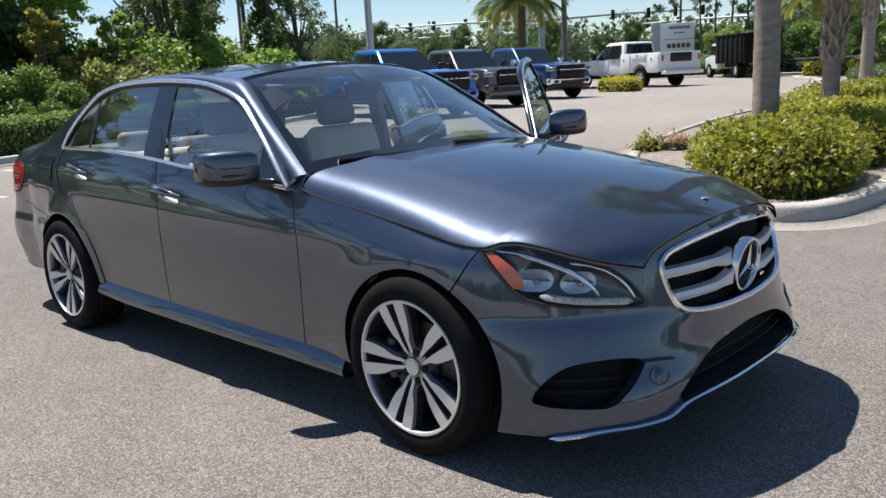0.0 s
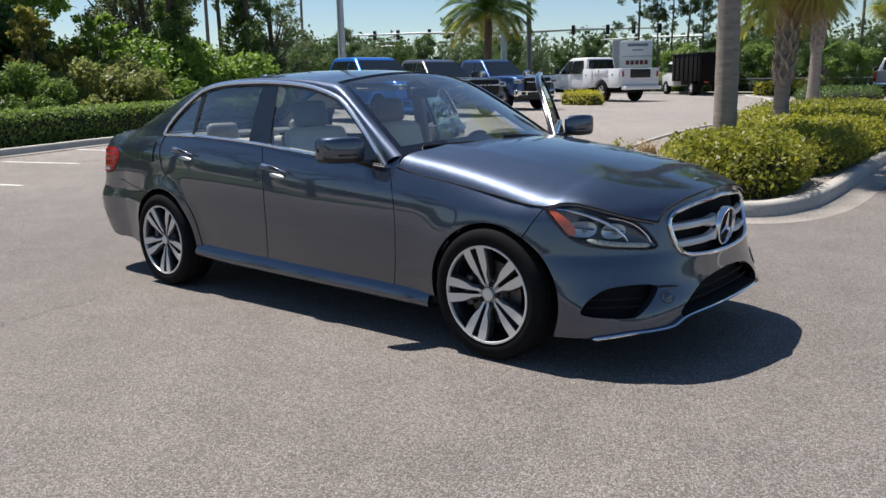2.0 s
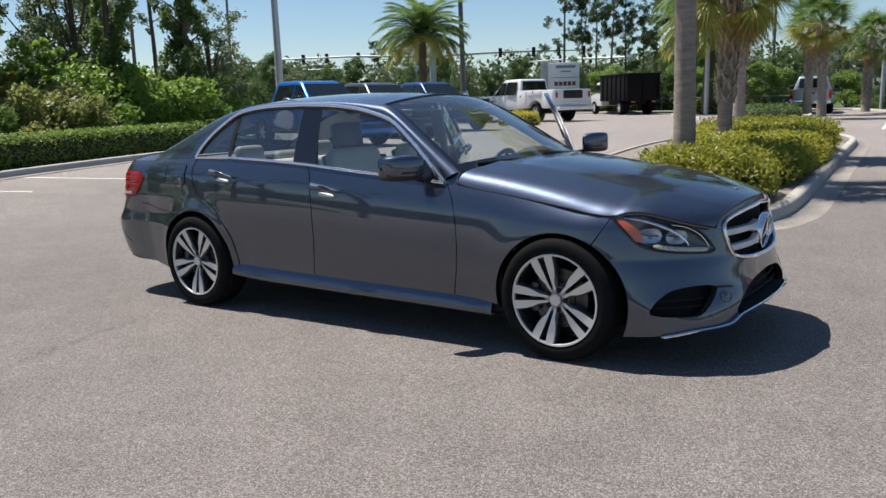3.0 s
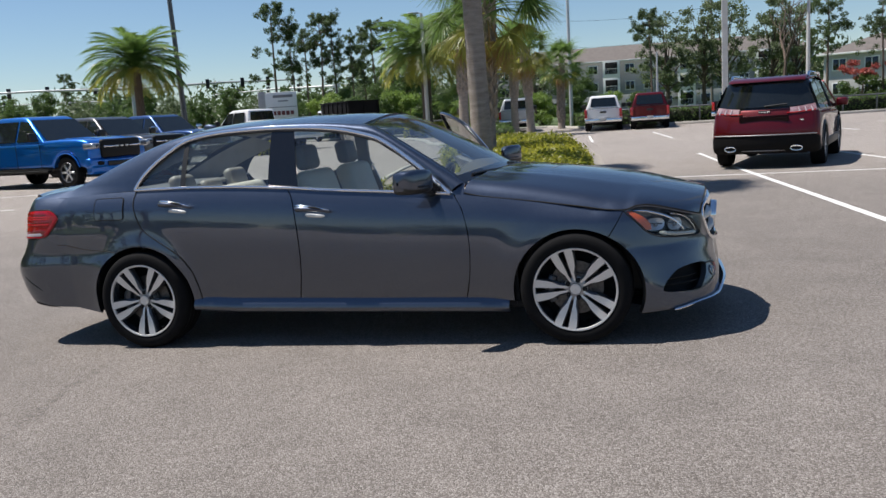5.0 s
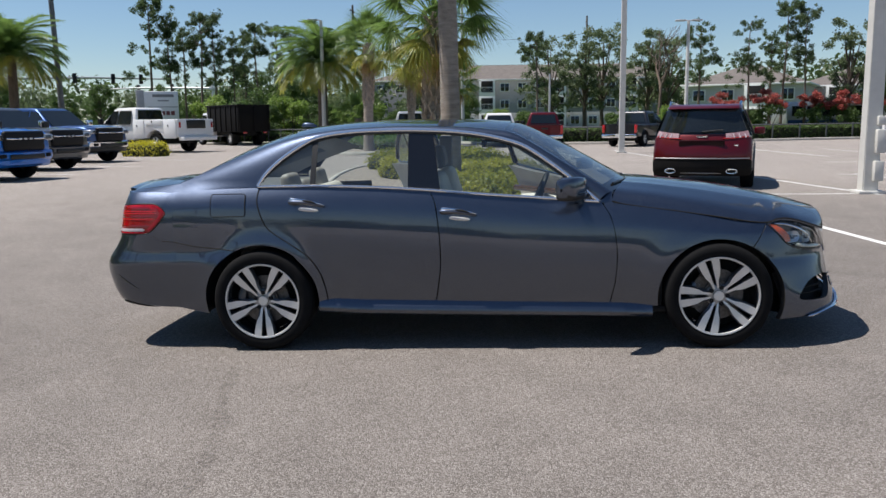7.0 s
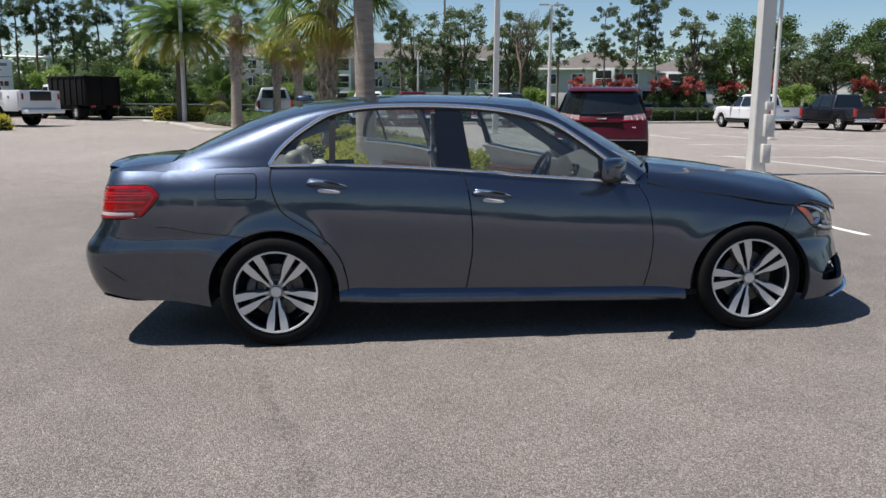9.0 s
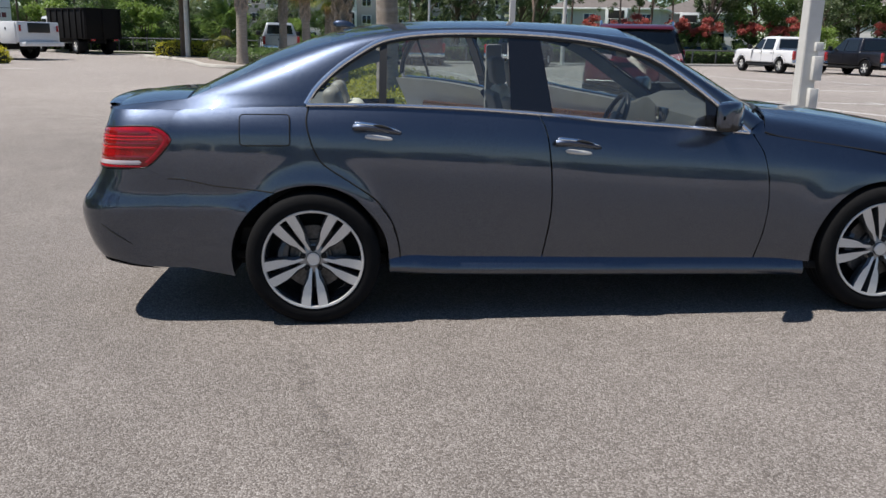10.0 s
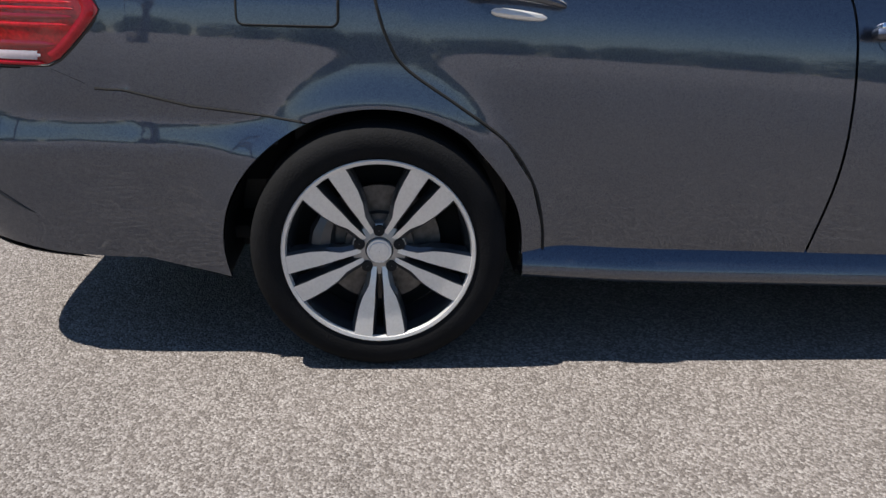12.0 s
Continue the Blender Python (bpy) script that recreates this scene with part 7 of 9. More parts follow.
    part("number_plate", box_bm((0.02, 0.32, 0.15), (-L - 0.165, 0, 0.62 + lift), 0.004), M_PLATE, rbp)
    part("tailgate_handle", box_bm((0.02, 0.34, 0.09), (-L - 0.008, 0, 1.02 + lift), 0.01), M_BLACK, own)
    part("tailgate_joint", box_bm((0.01, 1.64, 0.012), (-L - 0.002, 0, 0.72 + lift), 0.0), M_DARK, own)
    if bed_kind == "box":
        # Dark sheet on the solid body stands in for the shaded open bed.
        part("bed_shade", box_bm((1.66, 1.7, 0.02), (-2.02, 0, zb + 0.004), 0.0), M_DARK, own)
    if bed_kind == "cover":
        part("bed_cover", box_bm((1.68, 1.75, 0.04), (-2.02, 0, zb + 0.02), 0.01), M_BLACK, own)
    part("underbody", box_bm((5.2, 1.5, 0.25), (0, 0, 0.46 + lift), 0.03), M_DARK, own)
    return own


P_BLUE = car_paint("bright_blue_paint", (0.001, 0.085, 0.42), (0.004, 0.20, 0.70), 0.55, 0.3)
P_CHARCOAL = car_paint("charcoal_paint", (0.05, 0.05, 0.055), (0.11, 0.11, 0.115), 0.5)
P_NAVY = car_paint("dark_blue_paint", (0.010, 0.035, 0.12), (0.030, 0.085, 0.25), 0.55)
P_WHITE = car_paint("white_paint", (0.72, 0.72, 0.72), (0.78, 0.78, 0.78), 0.0, 0.4)
P_RED = car_paint("deep_red_paint", (0.066, 0.0006, 0.003), (0.135, 0.001, 0.006), 0.45, 0.30, 1.3)
P_BLACK = car_paint("black_paint", (0.006, 0.006, 0.008), (0.012, 0.012, 0.016), 0.2, 0.3, 1.4)
P_ORANGE = car_paint("orange_red_paint", (0.60, 0.05, 0.015), (0.7, 0.08, 0.02), 0.1)
P_SILVER = car_paint("silver_paint", (0.42, 0.43, 0.44), (0.55, 0.56, 0.57), 0.6)

pickup((-16.3, 16.0), -12, P_BLUE, "bright blue crew-cab pickup truck parked nose out", lift=0.05)
pickup((-17.95, 21.2), -14, P_CHARCOAL, "charcoal grey crew-cab pickup truck parked nose out", lift=0.05)
pickup((-19.5, 27.0), -15, P_NAVY, "dark blue pickup truck with chrome front parked nose out", True, lift=0.07)
pickup((-1.15, 43.0), 93, P_WHITE, "white crew-cab pickup truck parked at the far hedge")
pickup((1.4, 42.4), 91, P_RED, "deep red crew-cab pickup truck parked at the far hedge")
pickup((6.9, 42.0), 60, P_BLACK, "black crew-cab pickup truck parked beyond a light pole")
pickup((20.9, 40.2), 97, P_WHITE, "white crew-cab pickup truck parked tail to the lane")
pickup((24.5, 38.3), 97, P_BLACK, "black crew-cab pickup truck parked between two others", False, "cover")
pickup((28.1, 36.4), 97, P_ORANGE, "orange red pickup truck parked tail to the lane")
pickup((-7.3, 49.5), 99, P_SILVER, "silver pickup truck parked behind the palms", lift=0.06)
pickup((24.0, 66.0), 8, P_SILVER, "silver pickup truck parked beyond the hedge")


def service_truck(at, heading):
    own = thing("service_truck", Matrix.Translation((*at, 0)) @ pose(0, 0, 0, 0, 0, heading) @ Matrix.Scale(1.25, 4), "white utility truck with a service body and tool lockers", "truck", "parked vehicles")
    zb = 1.2
    low = [(2.9, 0.5)] + [p for p in arc(2.0, 0.42, 0.52, 0, 180, 12) if p[1] > 0.5] + [(0.2, 0.5), (0.1, 0.55), (0.1, zb), (1.1, zb + 0.02), (2.7, zb - 0.06), (2.9, 0.9)]
    part("body", prism_bm(low, 1.0, 0.04), P_WHITE, own)
    cab = [(1.15, zb - 0.02), (0.45, 1.88), (0.3, 1.94), (-0.72, 1.95), (-0.85, 1.9), (-0.9, 0.55), (0.3, 0.55)]

    def tap(x, z):
        return 1 - 0.24 * max(0.0, (z - zb) / 0.75)
    part("cab", prism_bm(cab, 0.97, 0.05, tap), P_WHITE, own)
    for s in (-1, 1):
        def sp(x, z):
            return (x, s * (0.97 * tap(x, z) + 0.004), z)
        pane("side_window", [sp(0.98, zb + 0.03), sp(0.48, 1.80), sp(0.18, 1.82), sp(0.18, zb + 0.03)], (0, s, 0), own)
        pane("side_window", [sp(0.1, zb + 0.03), sp(0.1, 1.82), sp(-0.62, 1.82), sp(-0.7, zb + 0.03)], (0, s, 0), own)
        for x, ln, z, h in ((-1.3, 0.62, 1.0, 0.78), (-2.2, 0.95, 1.28, 0.22), (-3.13, 0.70, 1.0, 0.78)):
            lk = part("tool_locker", box_bm((ln, 0.03, h), (x, s * 1.075, z), 0.02), P_WHITE, own, "white locker door")
            part("locker_latch", box_bm((0.06, 0.02, 0.09), (x + 0.1, s * 1.096, z + h * 0.2), 0.01), M_BLACK, lk)
        part("door_mirror", box_bm((0.12, 0.26, 0.26), (0.95, s * 1.14, zb + 0.16), 0.04), M_BLACK, own)
        part("tail_lamp", box_bm((0.03, 0.10, 0.24), (-3.58, s * 0.95, 1.18), 0.015), M_TAILRED, own, "red tail lamp")
        for x in (2.0, -2.2):
            road_wheel(own, (x, s * 0.9, 0.42), 0.42, 0.28, s, M_SILVER)
    body_ = [(-0.92, 0.62)] + [(x, z) for x, z in arc(-2.2, 0.42, 0.54, 22, 158, 10)] + [(-3.56, 0.66), (-3.56, 1.42), (-0.92, 1.42)]
    part("service_body", prism_bm(body_, 1.06, 0.03), P_WHITE, own, "white steel service body")
    # Dark sheet on the closed top in place of a shaded hollow.
    part("bed_shade", box_bm((2.4, 1.1, 0.02), (-2.2, 0, 1.424), 0.0), M_DARK, own)
    tg = part("tailgate", box_bm((0.04, 1.1, 0.36), (-3.58, 0, 1.2), 0.02), M_BLACK, own, "dark tailgate panel")
    part("rear_bumper", box_bm((0.3, 2.0, 0.16), (-3.68, 0, 0.6), 0.03), P_WHITE, own)
    pane("rear_window", [(-0.91, -0.72, zb + 0.25), (-0.91, 0.72, zb + 0.25), (-0.87, 0.66, 1.84), (-0.87, -0.66, 1.84)], (-1, 0, 0), own)
    pane("windscreen", [(1.16, -0.82, zb + 0.02), (1.16, 0.82, zb + 0.02), (0.5, 0.7, 1.84), (0.5, -0.7, 1.84)], (0.6, 0, 0.7), own)
    part("underbody", box_bm((5.4, 1.4, 0.25), (0, 0, 0.5), 0.03), M_DARK, own)
    part("front_bumper", box_bm((0.25, 1.95, 0.25), (2.9, 0, 0.6), 0.05), M_CHROME, own)
    return own


service_truck((-21.4, 39.0), 158)


def dump_truck(at, heading):
    own = thing("dump_truck", Matrix.Translation((*at, 0)) @ pose(0, 0, 0, 0, 0, heading), "black high-sided dump truck with a white cab", "truck", "parked vehicles")
    box_ = [(-2.9, 0.95), (1.9, 0.95), (1.9, 2.75), (-2.95, 2.75)]
    tub = part("tub", prism_bm(box_, 1.22, 0.04), M_TUB, own, "black steel tub")
    for x in (-2.6, -1.9, -1.1, -0.3, 0.5, 1.3):
        for s in (-1, 1):
            part("tub_rib", box_bm((0.10, 0.08, 1.75), (x, s * 1.25, 1.85), 0.015), M_TUB, tub)
    for y in (-1.12, 0, 1.12):
        part("tub_rib", box_bm((0.08, 0.10, 1.75), (-2.96, y, 1.85), 0.015), M_TUB, tub)
    part("tub_rail", box_bm((4.95, 2.56, 0.1), (-0.5, 0, 2.76), 0.02), M_TUB, tub)
    part("chassis", box_bm((6.6, 0.9, 0.28), (0.9, 0, 0.82), 0.03), M_DARK, own)
    part("cab", prism_bm([(4.2, 0.6), (4.25, 1.35), (3.3, 1.5), (2.95, 2.3), (2.1, 2.35), (2.05, 0.6)], 1.05, 0.06), P_WHITE, own, "white cab")
    for s in (-1, 1):
        pane("side_window", [(3.2, s * 1.055, 1.55), (2.9, s * 1.055, 2.15), (2.3, s * 1.055, 2.15), (2.3, s * 1.055, 1.55)], (0, s, 0), own)
        road_wheel(own, (3.4, s * 0.95, 0.48), 0.48, 0.3, s, M_SILVER)
        road_wheel(own, (-1.5, s * 0.95, 0.48), 0.48, 0.45, s, M_SILVER)
        part("tail_lamp", box_bm((0.05, 0.30, 0.12), (-3.0, s * 0.75, 0.9), 0.02), M_TAILRED, own)
        part("mud_flap", box_bm((0.03, 0.5, 0.55), (-2.2, s * 0.95, 0.5), 0.01), M_TUB, own)
    return own


dump_truck((-20.3, 52.0), 136)


def suv(at, heading):
    """The red sport utility car, seen from behind."""
    own = thing("suv_car", Matrix.Translation((at[0], at[1], ground_z(*at))) @ pose(0, 0, 0, 0, 0, heading) @ Matrix.Scale(1.05, 4), "deep red sport utility car parked on the asphalt", "car", "parked vehicles")
    hw, z0 = 0.93, 0.32
    fx, rx, r = 1.38, -1.33, 0.36
    af = [p for p in arc(fx, r, r + 0.07, 0, 180, 12) if p[1] >= z0 - 0.001]
    ar = [p for p in arc(rx, r, r + 0.07, 0, 180, 12) if p[1] >= z0 - 0.001]
    low = [(2.2, z0)] + af + ar + [(-2.2, z0 + 0.06), (-2.29, 0.55), (-2.27, 0.74), (-2.16, 1.02), (-2.13, 1.06), (0.9, 1.04), (1.3, 1.02), (2.1, 0.86), (2.28, 0.66), (2.28, 0.42)]
    part("body", body_bm(low, hw, lambda x, z: 1 - 0.06 * max(0.0, (x - 1.6) / 0.7) ** 2 - 0.05 * max(0.0, (-1.75 - x) / 0.55) ** 2 - 0.04 * max(0.0, (z - 0.8) / 0.3), 0.12, 0.16, 1.75, lambda x, z: 0.0 if z < r + 0.08 and abs(x) < 2.0 or z < z0 + 0.01 else 1.0), P_RED, own)
    gh = [(1.25, 1.0), (0.42, 1.53), (0.2, 1.60), (-0.3, 1.635), (-1.3, 1.635), (-1.75, 1.60), (-1.93, 1.555), (-2.03, 1.36), (-2.13, 1.04)]

    def tap(x, z):
        return 1 - 0.26 * max(0.0, (z - 1.04) / 0.6)
    part("cabin", body_bm(gh, hw - 0.03, tap, 0.10, 0.15, 1.5, lambda x, z: 0.0 if z < 1.05 else 1.0), M_TINT, own, "dark glass cabin")
    part("roof", body_bm([(0.42, 1.50), (0.2, 1.59), (-0.3, 1.642), (-1.3, 1.642), (-1.75, 1.607), (-1.90, 1.565), (-1.85, 1.545), (-1.2, 1.57), (-0.2, 1.56)], 0.70, None, 0.04, 0.13, 1.4), P_RED, own)
    for s in (-1, 1):
        for x0_, x1_ in ((1.24, 0.42), (-0.24, -0.24)):
            part("pillar", tube_bm([(x0_, s * (hw - 0.025) * tap(0, 1.04), 1.03), (x1_, s * ((hw - 0.03) * tap(0, 1.53) - 0.012), 1.53)], 0.032, 8, flat=0.6), P_RED if x0_ > 0 else M_BLACK, own)
    for s in (-1, 1):
        def sp(x, z):
            return (x, s * ((hw - 0.04) * tap(x, z) + 0.004), z)
        pane("side_window", [sp(1.0, 1.07), sp(0.42, 1.50), sp(-0.2, 1.545), sp(-0.2, 1.08)], (0, s, 0), own)
        pane("side_window", [sp(-0.27, 1.08), sp(-0.27, 1.545), sp(-1.1, 1.54), sp(-1.2, 1.09)], (0, s, 0), own)
        pane("side_window", [sp(-1.28, 1.09), sp(-1.2, 1.53), sp(-1.68, 1.51), sp(-1.85, 1.12)], (0, s, 0), own)
        part("roof_rail", tube_bm([(0.1, s * 0.655, 1.61), (0.0, s * 0.665, 1.68), (-1.5, s * 0.665, 1.69), (-1.64, s * 0.655, 1.61)], 0.024, 8), M_CHROME, own, "bright roof rail")
        part("door_mirror", box_bm((0.12, 0.22, 0.16), (0.85, s * 1.03, 1.10), 0.04, 3), P_RED, own)
        part("arch_trim", tube_bm([(x, s * (hw - 0.01), z) for x, z in af], 0.03, 6), M_BLACK, own)
        part("arch_trim", tube_bm([(x, s * (hw - 0.015), z) for x, z in ar], 0.03, 6), M_BLACK, own)
        part("sill_trim", box_bm((2.0, 0.06, 0.16), (0.02, s * (hw - 0.01), 0.40), 0.02), M_BLACK, own)
        def on_tail(u, z):
            """A place on the tail, u along the half width."""
            xb = -2.13 - (0.115 * (1.06 - z) / 0.32 if z < 1.06 else -0.08 * (z - 1.06) / 0.30)
            return Vector((xb + 0.15 * abs(u) ** 2.2, s * u * 0.865 * (1.0 if z < 1.06 else tap(0, z)), z))
        lamp_rows = [[on_tail(0.50 + 0.49 * i / 12, z + 0.05 * (i / 12) ** 1.5 + (0.045 * (1 - i / 12) if k == 0 else 0.0)) + Vector((-0.022 - 0.018 * math.sin(math.pi * (0.15 + 0.7 * k / 4)), 0, 0)) for i in range(13)] for k, z in enumerate((0.955, 0.985, 1.015, 1.05, 1.085))]
        tl = part("tail_lamp", grid_bm(lamp_rows, 0.03, lambda co: (1, 0, 0)), M_SMOKE, own, "clear and red slim tail lamp")
        part("lamp_band", tube_bm([on_tail(0.44 + 0.53 * i / 12, 0.990 + 0.035 * (i / 12) ** 2) + Vector((-0.034, 0, 0)) for i in range(13)], 0.013, 6), M_TAILRED, tl)
        for u_ in (0.66, 0.78, 0.90):
            part("lamp_segment", tube_bm([on_tail(u_ + 0.02, 1.005) + Vector((-0.045, 0, 0)), on_tail(u_, 1.085) + Vector((-0.040, 0, 0))], [0.016, 0.010], 6), M_PALELENS, tl, "clear lamp segment")
        flank = [[Vector((x, s * (0.868 - 0.03 * k), 1.0 + 0.05 * k + 0.03 * i / 4)) for i, x in enumerate((-2.0, -1.95, -1.88, -1.78, -1.66))] for k in (0, 1)]
        part("lamp_side", grid_bm(flank, 0.02, inw), M_SMOKE, tl)
        dp = [[Vector((x0 + (x1 - x0) * k / 4, s * ((hw - 0.03) * tap(0, z) + 0.006), z)) for k in range(5)] for x0, x1, z in ((-2.0, -1.86, 1.12), (-1.96, -1.80, 1.25), (-1.90, -1.74, 1.40), (-1.83, -1.68, 1.51))]
        part("rear_pillar_glass", grid_bm(dp), M_TINT, own)
        ring = [Vector((-2.335 + 0.02 * abs(math.cos(a)), s * 0.56 + 0.095 * math.cos(a), 0.375 + 0.042 * math.sin(a))) for a in (2 * math.pi * k / 24 for k in range(25))]
        tip = part("exhaust_tip", tube_bm(ring, 0.011, 6, caps=False), M_TRIM, own, "oval bright exhaust rim")
        part("exhaust_bore", grid_bm([ring, [Vector((-2.30, s * 0.56, 0.375)) for _ in ring]]), M_DARK, tip)
        for x in (fx, rx):
            road_wheel(own, (x, s * (hw - 0.11), r), r, 0.235, s, M_SILVER)
    part("rear_bumper", body_bm([(-1.75, 0.28), (-2.22, 0.28), (-2.32, 0.36), (-2.345, 0.46), (-2.335, 0.60), (-1.75, 0.63)], 0.92, None, 0.09, 0.22, 1.75), M_TUB, own, "black plastic rear bumper")
    part("bumper_trim", tube_bm([(-2.34 + 0.19 * abs(u) ** 2.2, 0.87 * u, 0.615) for u in (-1 + i / 8 for i in range(17))], 0.011, 6), M_ALLOYMID, own)
    part("skid_trim", tube_bm([(-2.30 + 0.10 * abs(u) ** 2.2, 0.50 * u, 0.335) for u in (-1 + i / 6 for i in range(13))], 0.009, 6), M_ALLOYMID, own)
    bowed_pane("rear_window", (-1.975, 0.80, 1.105), (-1.845, 0.665, 1.53), -0.165, M_TINT, own, "dark tinted rear window")
    part("roof_spoiler", body_bm([(-1.62, 1.585), (-2.06, 1.545), (-2.10, 1.56), (-2.03, 1.60), (-1.62, 1.645)], 0.66, None, 0.03, 0.15, 1.6), P_RED, own)
    part("wiper", tube_bm([(-2.165, 0.0, 1.12), (-2.135, -0.38, 1.15)], 0.012, 6), M_BLACK, own)
    # Raised box in that dark red stands in for a shaded recess.
    part("plate_recess_shade", box_bm((0.04, 0.84, 0.20), (-2.195, 0, 0.86), 0.03, 2, turn=pose(0, 0, 0, 0, -18, 0)), M_RECESS, own, "raised dark panel for the shaded plate recess")
    part("badge", box_bm((0.015, 0.20, 0.05), (-2.168, 0, 1.02), 0.005, turn=pose(0, 0, 0, 0, -18, 0)), M_CHROME, own)
    part("badge", box_bm((0.015, 0.13, 0.035), (-2.155, -0.6, 0.86), 0.005, turn=pose(0, 0, 0, 0, -18, -20)), M_CHROME, own)
    pane("windscreen", [(1.2, -0.76, 1.05), (1.2, 0.76, 1.05), (0.46, 0.64, 1.54), (0.46, -0.64, 1.54)], (0.6, 0, 0.7), own)
    part("underbody", box_bm((4.0, 1.45, 0.2), (0, 0, 0.36), 0.03), M_DARK, own)
    return own


suv((4.44, 13.35), 74.5)


def shuttle_bus(at, heading):
    own = thing("shuttle_bus", Matrix.Translation((*at, 0)) @ pose(0, 0, 0, 0, 0, heading), "white and blue shuttle bus parked beyond the hedge", "bus", "parked vehicles")
    part("body", prism_bm([(-3.6, 0.5), (3.4, 0.5), (3.6, 1.3), (2.9, 1.5), (2.6, 2.6), (-3.6, 2.6)], 1.1, 0.08), P_SILVER, own)
    for s in (-1, 1):
        for k in range(5):
            x = -3.2 + 1.2 * k
            pane("side_window", [(x, s * 1.104, 1.55), (x + 1.08, s * 1.104, 1.55), (x + 1.08, s * 1.104, 2.3), (x, s * 1.104, 2.3)], (0, s, 0), own)
        part("side_band", box_bm((6.6, 0.02, 0.35), (-0.2, s * 1.108, 1.1), 0.005), P_NAVY, own, "blue band")
        for x in (2.4, -2.3):
            road_wheel(own, (x, s * 0.98, 0.42), 0.42, 0.28, s, M_SILVER)
    return own


shuttle_bus((23.1, 60.2), 14)


# ---- plants ----
M_LEAF_GOLD = leaf_mat("golden_green_leaves", (0.62, 0.565, 0.06), (0.038, 0.085, 0.014), 0.6, 0.44)
M_LEAF_HEDGE = leaf_mat("hedge_leaves", (0.31, 0.42, 0.085), (0.085, 0.155, 0.034), 0.5)
M_LEAF_VINE = leaf_mat("vine_leaves", (0.21, 0.30, 0.085), (0.065, 0.115, 0.036), 0.5)
M_LEAF_DEEP = leaf_mat("deep_green_leaves", (0.142, 0.218, 0.057), (0.046, 0.087, 0.025), 0.5)
M_LEAF_BRIGHT = leaf_mat("bright_green_leaves", (0.36, 0.50, 0.085), (0.11, 0.21, 0.034), 0.5)
M_LEAF_GREY = leaf_mat("grey_green_leaves", (0.20, 0.25, 0.12), (0.09, 0.125, 0.06), 0.5)
M_LEAF_OLIVE = leaf_mat("olive_leaves", (0.33, 0.34, 0.10), (0.15, 0.19, 0.06), 0.5)
M_LEAF_RUST = leaf_mat("golden_brown_leaves", (0.46, 0.41, 0.09), (0.20, 0.22, 0.05), 0.5)
M_LEAF_YELLOW = leaf_mat("yellow_leaves", (0.650, 0.572, 0.039), (0.286, 0.312, 0.039), 0.5)
M_LEAF_FAR = leaf_mat("distant_green_leaves", (0.10, 0.15, 0.05), (0.038, 0.065, 0.024), 0.5)
M_NEEDLE = leaf_mat("pine_needles", (0.135, 0.19, 0.075), (0.045, 0.075, 0.032), 0.5)
M_FLOWER = leaf_mat("red_blossom", (0.56, 0.15, 0.12), (0.34, 0.08, 0.07), 0.5)
M_FROND = leaf_mat("palm_fronds", (0.22, 0.33, 0.085), (0.085, 0.15, 0.04), 0.4, 0.35)
M_FROND_GOLD = leaf_mat("sunlit_palm_fronds", (0.44, 0.41, 0.08), (0.19, 0.23, 0.05), 0.4, 0.35)
M_FROND_DRY = leaf_mat("dry_palm_fronds", (0.448, 0.308, 0.126), (0.280, 0.182, 0.077), 0.4)
M_BARK = mat("brown_bark", (0.15, 0.115, 0.085), 0.95, second=(0.07, 0.052, 0.04), scale=4, fine=40, bump=0.7, stretch=(3, 3, 0.6))
M_PINEBARK = mat("pine_bark", (0.20, 0.15, 0.115), 0.95, second=(0.10, 0.07, 0.055), scale=5, fine=40, bump=0.7, stretch=(3, 3, 0.8))
M_PALMBARK = mat("grey_palm_bark", (0.38, 0.33, 0.28), 0.95, second=(0.20, 0.165, 0.135), scale=3, fine=50, bump=0.7, stretch=(1.5, 1.5, 7))
M_BOOT = mat("palm_boots", (0.47, 0.40, 0.335), 0.95, second=(0.24, 0.19, 0.15), scale=8, fine=60, bump=0.6)
# Near-black green: the shade inside hedges and shrubs, put into the colour.
M_SHADE = mat("inner_shade", (0.028, 0.034, 0.014), 0.95, second=(0.016, 0.018, 0.009), scale=5)
RNG = np.random.default_rng(7)


